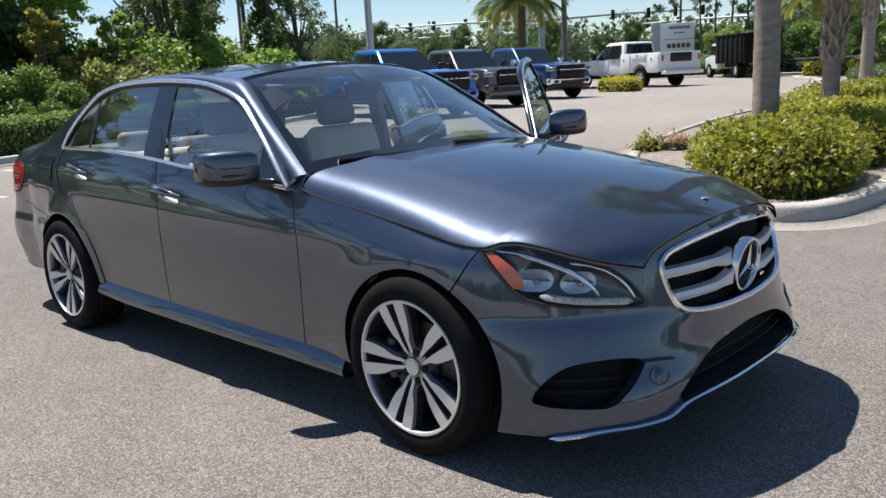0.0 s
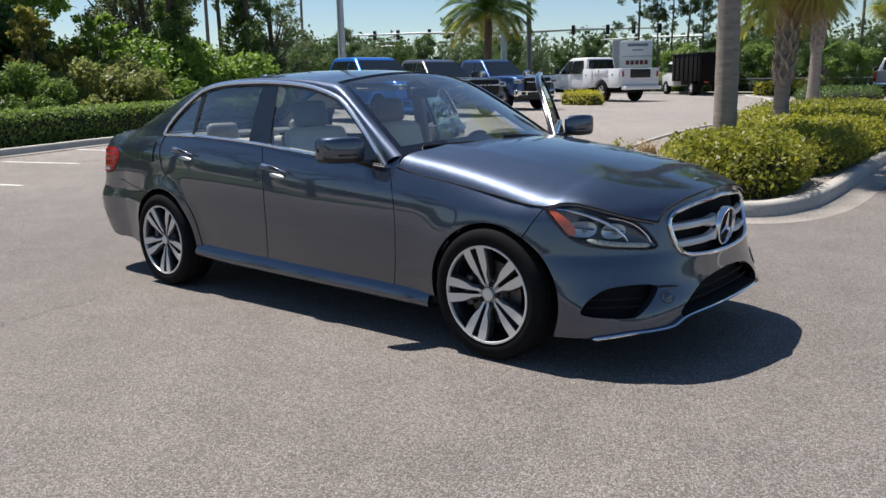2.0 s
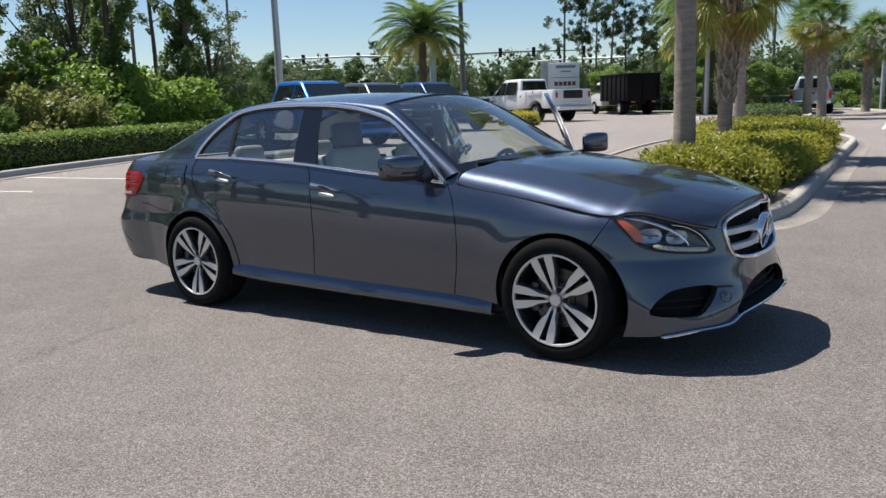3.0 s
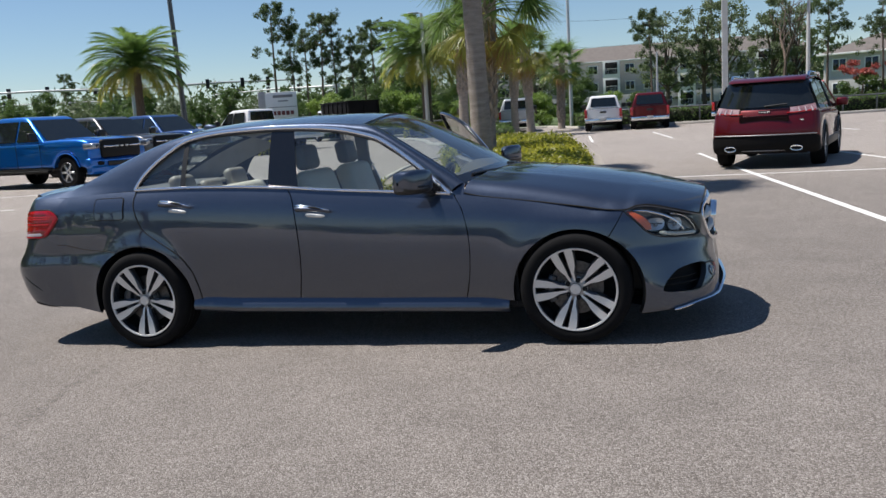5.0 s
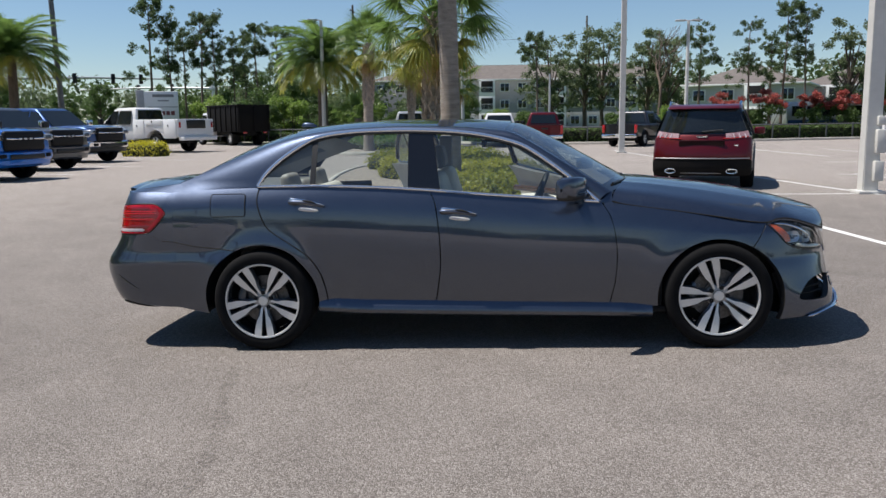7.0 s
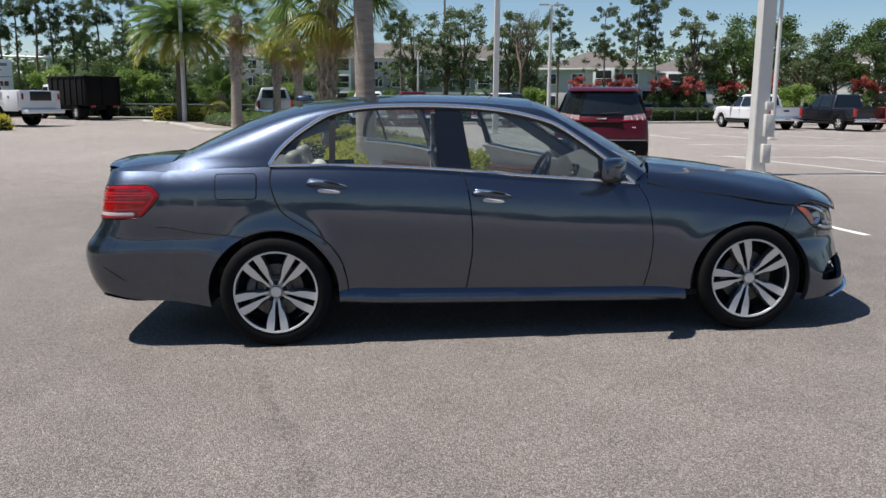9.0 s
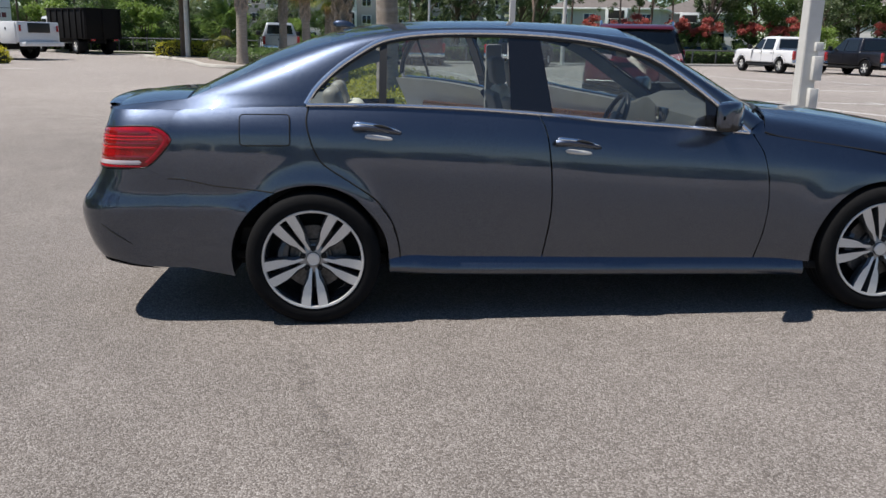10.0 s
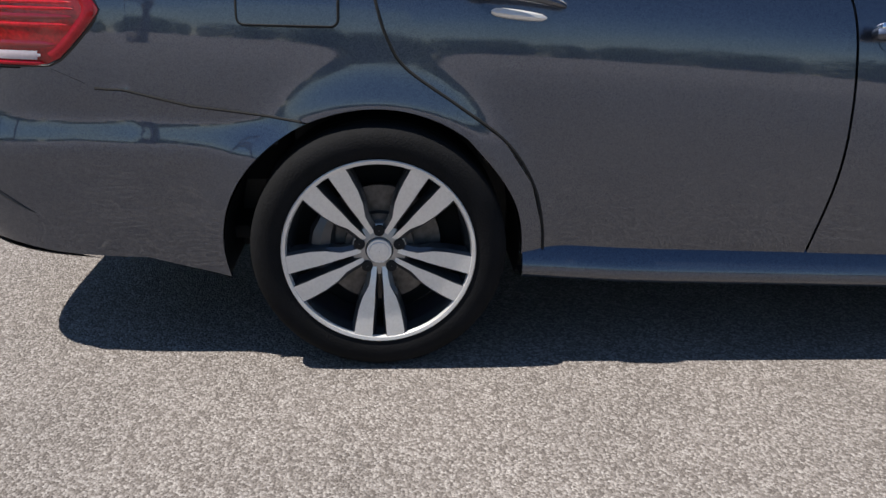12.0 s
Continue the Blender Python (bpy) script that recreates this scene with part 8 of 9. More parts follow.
def leaves(name, centres, size, material, parent=None, up=0.35, length=1.7, label="", normals=None):
    """Many small folded leaves, each two triangles either side of a midrib."""
    c = np.asarray(centres, float)
    n = len(c)
    d = RNG.normal(size=(n, 3))
    d /= np.linalg.norm(d, axis=1)[:, None]
    nr = RNG.normal(size=(n, 3)) + np.array([0, 0, up * 3])
    if normals is not None:
        nr += 1.6 * normals
    side = np.cross(d, nr)
    side /= np.linalg.norm(side, axis=1)[:, None] + 1e-9
    nr = np.cross(side, d)
    s = size * RNG.uniform(0.65, 1.3, n)[:, None]
    a, b = c - d * s * length * 0.5, c + d * s * length * 0.5
    lift = nr * s * 0.14
    p, q = c - side * s * 0.5 + lift, c + side * s * 0.5 + lift
    verts = np.stack([a, p, b, q], 1).reshape(-1, 3)
    me = bpy.data.meshes.new(name)
    idx = np.arange(n)[:, None] * 4
    faces = np.concatenate([idx + np.array([[0, 2, 1]]), idx + np.array([[0, 3, 2]])], 0)
    me.vertices.add(len(verts))
    me.vertices.foreach_set("co", verts.ravel())
    me.loops.add(faces.size)
    me.polygons.add(len(faces))
    me.loops.foreach_set("vertex_index", faces.ravel().astype(np.int32))
    me.polygons.foreach_set("loop_start", np.arange(len(faces), dtype=np.int32) * 3)
    me.update()
    me.validate()
    me.materials.append(material)
    ob = new(name, me)
    if parent:
        ob.parent = parent
    return tagged(ob, label)


def blob_points(blobs, n, shell=0.55):
    """Points in ellipsoid clumps (x, y, z, rx, ry, rz), denser towards their skins."""
    b = np.asarray(blobs, float)
    vol = (b[:, 3] * b[:, 4] * b[:, 5]) ** (2 / 3)
    pick = RNG.choice(len(b), n, p=vol / vol.sum())
    d = RNG.normal(size=(n, 3))
    d /= np.linalg.norm(d, axis=1)[:, None]
    r = (shell + (1 - shell) * RNG.random(n)) * RNG.uniform(0.8, 1.12, n)
    return b[pick, :3] + d * r[:, None] * b[pick, 3:6], d


def hedge(name, line, width, height, n, size, material, label, category, group="", base=0.1, rough=0.06):
    """A clipped hedge along a line: a dark solid for the shaded inside and a coat of leaves."""
    pts = smooth_line([(*p, 0) for p in line], 24 * len(line))
    own = thing(name, Matrix.Identity(4), label, category, group)
    rows = []
    for i, p in enumerate(pts):
        d = (pts[min(i + 1, len(pts) - 1)] - pts[max(i - 1, 0)]).normalized()
        nv = Vector((-d.y, d.x, 0))
        g = ground_z(p.x, p.y) + base
        k = min(1.0, 0.4 + 0.6 * math.sin(math.pi * min(i, len(pts) - 1 - i, 12) / 24))
        rows.append([p + nv * (width * 0.5 - 0.07) * o * (k ** 0.5) + Vector((0, 0, g + (height - 0.07) * h * (0.75 + 0.25 * k) + 0.04 * noise.noise(p * 2 + Vector((o, h, 0))))) for o, h in ((-0.85, 0.0), (-1, 0.3), (-1, 0.8), (-0.8, 0.98), (0, 1.02), (0.8, 0.98), (1, 0.8), (1, 0.3), (0.85, 0.0))])
    bm = grid_bm(rows)
    bm.verts.ensure_lookup_table()
    m = len(rows[0])
    bm.faces.new([bm.verts[k] for k in range(m)])
    bm.faces.new([bm.verts[len(bm.verts) - m + k] for k in range(m)])
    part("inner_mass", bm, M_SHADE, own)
    arr = np.array([[tuple(v) for v in r] for r in rows])
    i = RNG.integers(0, len(rows) - 1, n)
    u = RNG.random(n)
    f = RNG.random(n) * (m - 1.001)
    k = f.astype(int)
    t = (f - k)[:, None]
    q = (arr[i, k] * (1 - t) + arr[i, k + 1] * t) * (1 - u)[:, None] + (arr[i + 1, k] * (1 - t) + arr[i + 1, k + 1] * t) * u[:, None]
    mid = np.array([tuple(p) for p in pts])[i]
    mid[:, 2] = q[:, 2].mean()
    out = q - mid
    out[:, 2] = np.maximum(out[:, 2], 0) + 0.1
    out /= np.linalg.norm(out, axis=1)[:, None]
    q = q + out * (RNG.random(n) ** 2 * (0.07 + rough) - 0.01)[:, None]
    tagged(leaves("foliage", q, size, material, own, normals=out), kind="stuff")
    return own


def shrub_mass(name, outline, height, n, size, material, label, category, group="", base=0.14):
    """A low planted mass over an outline: mounded top, leaves all over."""
    own = thing(name, Matrix.Identity(4), label, category, group)
    c = Vector((sum(p[0] for p in outline) / len(outline), sum(p[1] for p in outline) / len(outline), 0))
    pts = smooth_line([(*p, 0) for p in outline + outline[:1]], 10 * len(outline))
    rows = []
    for k, h in ((0.96, 0.0), (1.0, 0.25), (0.99, 0.62), (0.93, 0.86), (0.82, 0.96), (0.55, 1.0), (0.25, 1.0), (0.02, 1.0)):
        row = []
        for p in pts:
            q = c.lerp(p, k)
            w = 1 + 0.14 * noise.noise(Vector((q.x * 1.3, q.y * 1.3, 3))) + 0.24 * noise.noise(Vector((q.x * 4, q.y * 4, 5)))
            row.append(Vector((q.x, q.y, ground_z(q.x, q.y) + base + height * h * w)))
        rows.append(row)
    # Dark mass below the leaves stands in for the shaded inside.
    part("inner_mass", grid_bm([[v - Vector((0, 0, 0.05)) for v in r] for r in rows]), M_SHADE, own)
    arr = np.array([[tuple(v) for v in r] for r in rows])
    area = []
    for i in range(len(rows) - 1):
        a = np.linalg.norm(np.cross(arr[i, 1:] - arr[i, :-1], arr[i + 1, :-1] - arr[i, :-1]), axis=1)
        area.append(a)
    area = np.array(area)
    pr = area.ravel() / area.sum()
    pick = RNG.choice(area.size, n, p=pr)
    i, k = pick // area.shape[1], pick % area.shape[1]
    u, t = RNG.random(n)[:, None], RNG.random(n)[:, None]
    q = (arr[i, k] * (1 - t) + arr[i, k + 1] * t) * (1 - u) + (arr[i + 1, k] * (1 - t) + arr[i + 1, k + 1] * t) * u
    nv = np.cross(arr[i, k + 1] - arr[i, k], arr[i + 1, k] - arr[i, k])
    nv /= np.linalg.norm(nv, axis=1)[:, None] + 1e-9
    nv[nv[:, 2] < -0.2] *= -1
    q = q + nv * (RNG.random(n) ** 3 * 0.2 - 0.04)[:, None] + RNG.normal(size=(n, 3)) * 0.015
    tagged(leaves("foliage", q, size, material, own, normals=nv), kind="stuff")
    return own


# planted island: golden shrubs near the kerb, greener ones behind
shrub_mass("golden_shrub_hedge", [(0.48, 4.52), (0.84, 4.56), (0.95, 5.05), (0.84, 5.75), (0.55, 6.45), (-0.3, 6.8), (-0.95, 6.5), (-0.65, 5.6), (-0.05, 4.8)], 0.45, 21000, 0.035, M_LEAF_GOLD, "low golden-green clipped shrubs at the tip of a kerbed island", "hedge", "shrubs")
shrub_mass("golden_shrub_hedge", [(0.4, 6.5), (0.74, 6.95), (0.68, 8.5), (0.52, 10.2), (0.30, 12.2), (-0.8, 12.5), (-1.6, 11.9), (-1.65, 9.8), (-1.4, 8.2), (-0.95, 6.95)], 0.42, 42000, 0.036, M_LEAF_GOLD, "low golden-green clipped shrub hedge round a palm trunk", "hedge", "shrubs")
shrub_mass("green_shrub_hedge", [(0.1, 13.4), (-0.1, 15.3), (-0.9, 16.2), (-2.5, 15.9), (-3.3, 14.4), (-2.3, 13.1)], 0.42, 12000, 0.040, M_LEAF_GOLD, "low golden-green clipped shrub hedge behind the first palms", "hedge", "shrubs")
shrub_mass("green_shrub_hedge", [(-0.4, 17.0), (-0.6, 18.6), (-1.8, 20.8), (-3.4, 20.4), (-4.1, 18.7), (-4.0, 17.2), (-2.0, 16.8)], 0.42, 9000, 0.048, M_LEAF_GOLD, "low golden-green clipped shrub hedge under the palms", "hedge", "shrubs")
shrub_mass("small_golden_shrub", [(-3.0, 8.25), (-2.76, 8.28), (-2.74, 8.5), (-3.0, 8.54)], 0.17, 520, 0.034, M_LEAF_GOLD, "small golden-green shrub beside the kerb", "shrub", "shrubs")
shrub_mass("small_dry_shrub", [(-2.70, 8.45), (-2.35, 8.45), (-2.4, 8.85), (-2.72, 8.9)], 0.16, 700, 0.026, M_FROND_DRY, "small dried brown shrub in the mulch", "shrub", "shrubs")
shrub_mass("yellow_shrub_hedge", [(-13.6, 44.2), (-10.6, 43.2), (-10.2, 44.2), (-13.3, 45.4)], 0.75, 5000, 0.07, M_LEAF_YELLOW, "bright yellow-green hedge in a far island", "hedge", "shrubs", 0.1)
shrub_mass("yellow_shrub_hedge", [(-18.9, 32.1), (-17.0, 31.6), (-16.8, 32.5), (-18.7, 33.0)], 0.58, 2800, 0.06, M_LEAF_YELLOW, "bright yellow-green hedge beside a parked truck", "hedge", "shrubs", 0.0)
shrub_mass("green_shrub_hedge", [(-9.6, 38.8), (-7.6, 34.2), (-6.0, 34.0), (-5.8, 39.0), (-7.6, 45.0), (-9.6, 43.0)], 0.5, 6000, 0.07, M_LEAF_DEEP, "low dark green shrubs in a far island", "hedge", "shrubs", 0.1)
hedge("clipped_hedge", [(-13.8, -6.0), (-14.8, 0.0), (-15.6, 3.3), (-16.2, 5.3), (-16.9, 7.6), (-17.7, 10.0), (-19.0, 12.7), (-21.3, 16.0), (-25.0, 19.3)], 1.0, 0.76, 42000, 0.05, M_LEAF_HEDGE, "trimmed green hedge along the kerb of the car park", "hedge", "shrubs")
hedge("clipped_hedge", [(-5.0, 56.4), (-1.2, 48.4), (4.2, 46.6), (12.0, 48.6), (22.0, 52.6), (40.0, 59.6), (66.0, 68.6)], 1.1, 0.85, 22000, 0.10, M_LEAF_DEEP, "dark green hedge along the far edge", "hedge", "shrubs")
hedge("clipped_hedge", [(-60.0, 63.6), (-40.0, 58.6), (-25.0, 56.6), (-7.5, 56.6)], 1.1, 0.7, 9000, 0.12, M_LEAF_DEEP, "dark green hedge beside the road", "hedge", "shrubs")


# rail fence before the far hedge
def rail_fence(line, label):
    own = thing("rail_fence", Matrix.Identity(4), label, "fence")
    pts = [Vector((p.x, p.y, 0)) for p in smooth_line([(*p, 0) for p in line], 34)]
    for p in pts:
        part("fence_post", box_bm((0.08, 0.08, 1.0), (p.x, p.y, 0.6), 0.01), M_POLEDARK, own)
    for a, b in zip(pts, pts[1:]):
        part("fence_rail", tube_bm([a + Vector((0, 0, 1.02)), b + Vector((0, 0, 1.02))], 0.045, 8), M_POLEDARK, own)
    return own


rail_fence([(-1.8, 47.6), (4.1, 45.8), (12.0, 47.8), (22.0, 51.8), (40.0, 58.8), (66.0, 67.8)], "dark grey metal rail fence before the far hedge")
rail_fence([(-40.0, 57.9), (-25.0, 55.9), (-7.5, 55.8)], "dark grey metal rail fence beside the road")


# ---- palms ----
def blade(verts, faces, a, d, side, length, width, droop, folds=4):
    """One leaflet: a narrow strip that tapers and droops."""
    base = len(verts)
    for i in range(folds + 1):
        t = i / folds
        w = width * (0.55 + 0.45 * math.sin(math.pi * min(1, t * 1.4))) * (1 - t) ** 0.6 + 0.002
        p = a + d * length * t + Vector((0, 0, -droop * t * t * length))
        verts += [p - side * w / 2, p + Vector((0, 0, -w * 0.2)), p + side * w / 2]
        if i:
            k = base + 3 * i
            faces += [(k - 3, k - 2, k + 1, k), (k - 2, k - 1, k + 2, k + 1)]


def fan_frond(seed, droop):
    """A fan leaf: stalk along x and pleated blades all round its tip."""
    rnd = random.Random(seed)
    verts, faces = [], []
    st = [Vector((t * 1.05, 0, 0.10 * math.sin(t * 2.6) - 0.12 * t * t * droop)) for t in (0, 0.25, 0.5, 0.75, 1.0)]
    for i, p in enumerate(st):
        w = 0.03 - 0.012 * i / 4
        verts += [p + Vector((0, -w, 0)), p + Vector((0, 0, w * 0.6)), p + Vector((0, w, 0))]
        if i:
            k = 3 * i
            faces += [(k - 3, k - 2, k + 1, k), (k - 2, k - 1, k + 2, k + 1)]
    tip = st[-1]
    n = 40
    for i in range(n):
        a = radians(-128 + 256 * i / (n - 1) + rnd.uniform(-2, 2))
        d = Vector((math.cos(a), math.sin(a), 0.12 - 0.25 * abs(math.sin(a)) - 0.15 * droop)).normalized()
        side = d.cross(Vector((0, 0, 1))).normalized()
        blade(verts, faces, tip - Vector((0.02, 0, 0)), d, side, (0.80 - 0.20 * abs(a) / 2.2) * rnd.uniform(0.86, 1.1), 0.046, 0.14 + 0.55 * droop * rnd.uniform(0.5, 1.6))
    return verts, faces


def feather_frond(seed, length):
    """A feather leaf: an arched rib with leaflets along both sides."""
    rnd = random.Random(seed)
    verts, faces = [], []
    rib = [Vector((length * (t - 0.10 * t ** 3), 0, length * (0.36 * t - 0.62 * t ** 2.2))) for t in (i / 14 for i in range(15))]
    for i, p in enumerate(rib):
        w = 0.03 * (1 - i / 15) + 0.004
        verts += [p + Vector((0, -w, 0)), p + Vector((0, 0, w * 0.7)), p + Vector((0, w, 0))]
        if i:
            k = 3 * i
            faces += [(k - 3, k - 2, k + 1, k), (k - 2, k - 1, k + 2, k + 1)]
    for i in range(60):
        t = 0.12 + 0.87 * i / 59
        p = poly_at(rib, t)
        q = poly_at(rib, min(1, t + 0.02)) - p
        ax = q.normalized() if q.length > 1e-6 else Vector((1, 0, 0))
        for s in (-1, 1):
            d = (ax * 0.75 + Vector((0, s * (1.0 - 0.4 * t), 0)) + Vector((0, 0, 0.25 * rnd.uniform(-0.4, 1)))).normalized()
            side = d.cross(Vector((0, 0, 1))).normalized()
            blade(verts, faces, p, d, side, (0.62 - 0.35 * abs(t - 0.45)) * length / 2.6 * rnd.uniform(0.85, 1.1), 0.040, 0.35, 3)
    return verts, faces


def frond_mesh(name, vf, material):
    me = bpy.data.meshes.new(name)
    me.from_pydata([tuple(v) for v in vf[0]], [], vf[1])
    me.update()
    me.materials.append(material)
    return me


FANS = [frond_mesh("frond", fan_frond(k, d), M_FROND) for k, d in ((1, 0.1), (2, 0.4), (3, 0.8))]
FANS_GOLD = [frond_mesh("frond", fan_frond(k + 9, d), M_FROND_GOLD) for k, d in ((1, 0.5), (2, 0.9))]
FANS_DRY = [frond_mesh("frond", fan_frond(k + 20, d), M_FROND_DRY) for k, d in ((1, 1.2), (2, 1.6))]
FEATHERS = [frond_mesh("frond", feather_frond(k, 2.75), M_FROND) for k in (1, 2, 3)]
FEATHERS_GOLD = [frond_mesh("frond", feather_frond(k + 9, 2.6), M_FROND_GOLD) for k in (1, 2)]


def trunk_line(height, lean, n=12):
    return [Vector((lean[0] * (i / n) ** 1.6, lean[1] * (i / n) ** 1.6, height * i / n)) for i in range(n + 1)]


def fan_palm(at, height, radius, label, boots=(0.0, 0.0), lean=(0, 0), crown=1.0, seed=1, dry=6, base=0.12, gold=8):
    rnd = random.Random(seed)
    own = thing("fan_palm", Matrix.Translation((at[0], at[1], ground_z(*at) + base)), label, "palm tree", "palms")
    line = trunk_line(height, lean)
    fine, rad = [], []
    for i in range(61):
        p = poly_at(line, i / 60)
        fine.append(p)
        rad.append(radius * (1.14 - 0.2 * i / 60 + 0.035 * math.sin(i * 2.1) * 0.5 + (0.22 * math.exp(-i / 3.0))) * rnd.uniform(0.985, 1.015))
    part("trunk", tube_bm(fine, rad, 18), M_PALMBARK, own, "grey ringed palm trunk")
    if boots[1] > boots[0]:
        z, k = boots[0], 0
        while z < boots[1]:
            for j in range(5):
                a = 2 * math.pi * (j / 5 + 0.1 * (k % 2) * 1.0) + rnd.uniform(-0.12, 0.12)
                p = poly_at(line, z / height)
                r0 = radius * 1.0
                for tw in (-1, 1):
                    d0 = Vector((math.cos(a), math.sin(a), 0))
                    tng = Vector((-math.sin(a), math.cos(a), 0))
                    pts = [p + d0 * r0 * 1.0 + tng * tw * -0.02, p + d0 * (r0 + 0.035) + tng * tw * 0.05 + Vector((0, 0, 0.13)), p + d0 * (r0 + 0.065) + tng * tw * 0.105 + Vector((0, 0, 0.28 + rnd.uniform(-0.03, 0.05)))]
                    part("boot", tube_bm(pts, [0.05, 0.04, 0.026], 5, flat=0.5), M_BOOT, own)
            z += 0.19
            k += 1
    top = line[-1]
    n = int(38 * crown)
    for i in range(n):
        el = 82 - 118 * (i / n) ** 0.9 + rnd.uniform(-8, 8)
        az = 137.5 * i + rnd.uniform(-12, 12)
        pool = FANS if i < n - gold else FANS_GOLD
        fr = new("frond", pool[rnd.randrange(len(pool))])
        fr.parent = own
        fr.matrix_basis = Matrix.Translation(top + Vector((0, 0, -0.25 * i / n))) @ pose(0, 0, 0, 0, 0, az) @ pose(0, 0, 0, rnd.uniform(-25, 25), -el, 0) @ Matrix.Scale(rnd.uniform(0.85, 1.1), 4)
    for i in range(dry):
        fr = new("dry_frond", FANS_DRY[i % 2])
        fr.parent = own
        fr.matrix_basis = Matrix.Translation(top + Vector((0, 0, -0.3))) @ pose(0, 0, 0, 0, 0, 360 * i / dry + rnd.uniform(-20, 20)) @ pose(0, 0, 0, rnd.uniform(-30, 30), 48 + rnd.uniform(0, 25), 0) @ Matrix.Scale(rnd.uniform(0.6, 0.85), 4)
    return own


def date_palm(at, height, radius, label, seed=1, scale=1.0):
    rnd = random.Random(seed)
    own = thing("date_palm", Matrix.Translation((*at, ground_z(*at))), label, "palm tree", "palms")
    line = trunk_line(height, (0.05, 0.05))
    part("trunk", tube_bm([poly_at(line, i / 50) for i in range(51)], [radius * (1.15 - 0.15 * i / 50 + 0.06 * (i % 2)) for i in range(51)], 14), M_BARK, own, "brown rough palm trunk")
    n = 84
    for i in range(n):
        pool = FEATHERS if i < n - 20 else FEATHERS_GOLD
        fr = new("frond", pool[rnd.randrange(len(pool))])
        fr.parent = own
        el = 80 - 105 * (i / n) ** 0.85 + rnd.uniform(-6, 6)
        fr.matrix_basis = Matrix.Translation(line[-1] + Vector((0, 0, -0.3 * i / n))) @ pose(0, 0, 0, 0, 0, 137.5 * i + rnd.uniform(-9, 9)) @ pose(0, 0, 0, rnd.uniform(-15, 15), -el * 0.8, 0) @ Matrix.Scale(scale * rnd.uniform(0.88, 1.1), 4)
    return own


fan_palm((-0.97, 8.09), 6.2, 0.15, "tall fan palm with a smooth grey trunk in a shrub island", lean=(-0.13, 0.0), crown=1.15, seed=3)
fan_palm((-1.9, 13.3), 3.75, 0.14, "fan palm with criss-cross leaf bases on its trunk", (1.1, 3.6), (0.1, 0.0), 1.15, 4, 8)
fan_palm((-7.0, 32.7), 5.0, 0.21, "fan palm with criss-cross leaf bases in a far island", (2.2, 4.8), (0.15, 0.0), 1.1, 6, 10, gold=12)
fan_palm((-4.6, 37.8), 4.4, 0.19, "fan palm with golden fronds behind the first palms", (2.0, 4.2), (-0.2, 0.0), 1.0, 7, 10, gold=16)
fan_palm((-6.4, 43.5), 5.0, 0.2, "fan palm standing in a far island", (2.0, 4.8), (0.1, 0.1), 1.0, 8, 10, gold=12)
fan_palm((-4.0, 46.6), 4.0, 0.19, "fan palm with bright green fronds at the far edge", (0.4, 3.8), (0.1, 0.1), 1.0, 9, 6, 0.1, 6)
fan_palm((-9.2, 41.5), 1.6, 0.15, "young low fan palm in a far island", (0.2, 1.5), (0.0, 0.0), 0.8, 10, 4)
date_palm((-27.3, 37.0), 5.3, 0.22, "date palm with a full feathery crown beside the road", 2, 1.08)
date_palm((-11.8, 43.6), 5.2, 0.26, "date palm with golden lower fronds in a far island", 5, 1.16)


# ---- trees ----
def broad_tree(seed, height, spread, n, size, material, trunk_h=0.3, sparse=False):
    """A broadleaf tree: tapered trunk, forked limbs and a crown of leaf clumps."""
    rnd = random.Random(seed)
    own = thing("tree", Matrix.Identity(4), "", "tree")
    th = height * trunk_h
    bm = tube_bm([(0, 0, 0), (0.05, 0, th * 0.5), (0.0, 0.08, th), (0.1, 0, height * 0.6), (0.05, 0.0, height * 0.9)], [height * 0.026, height * 0.021, height * 0.018, height * 0.010, 0.02], 10)
    blobs = []
    for k in range(11 if not sparse else 14):
        a = 2.4 * k + rnd.uniform(-0.4, 0.4)
        el = (k + 0.5) / (11 if not sparse else 14)
        z = th + (height - th) * (0.12 + 0.8 * el)
        r = spread * (0.72 * math.sin(math.pi * (0.18 + 0.72 * el)) + 0.08) * rnd.uniform(0.7, 1.1)
        tip = Vector((math.cos(a) * r, math.sin(a) * r, z))
        tube_bm([(0, 0, th + (z - th) * 0.35), tuple(tip * 0.5 + Vector((0, 0, (th + (z - th) * 0.35) * 0.5 + 0.1))), tuple(tip)], [height * 0.010, height * 0.007, 0.015], 6, bm)
        for j in range(5 if sparse else 3):
            o = Vector((rnd.uniform(-1, 1), rnd.uniform(-1, 1), rnd.uniform(-0.9, 1.1))) * spread * (0.4 if sparse else 0.28)
            s = spread * rnd.uniform(0.16, 0.30) * (0.66 if sparse else 1.0)
            blobs.append((*(tip + o), s * 1.15, s * 1.15, s * 0.8))
    part("trunk", bm, M_BARK, own)
    c, d = blob_points(blobs, n, 0.3)
    c += RNG.normal(size=c.shape) * spread * 0.05
    tagged(leaves("crown", c, size, material, own, normals=d * 0.6), kind="stuff")
    return own


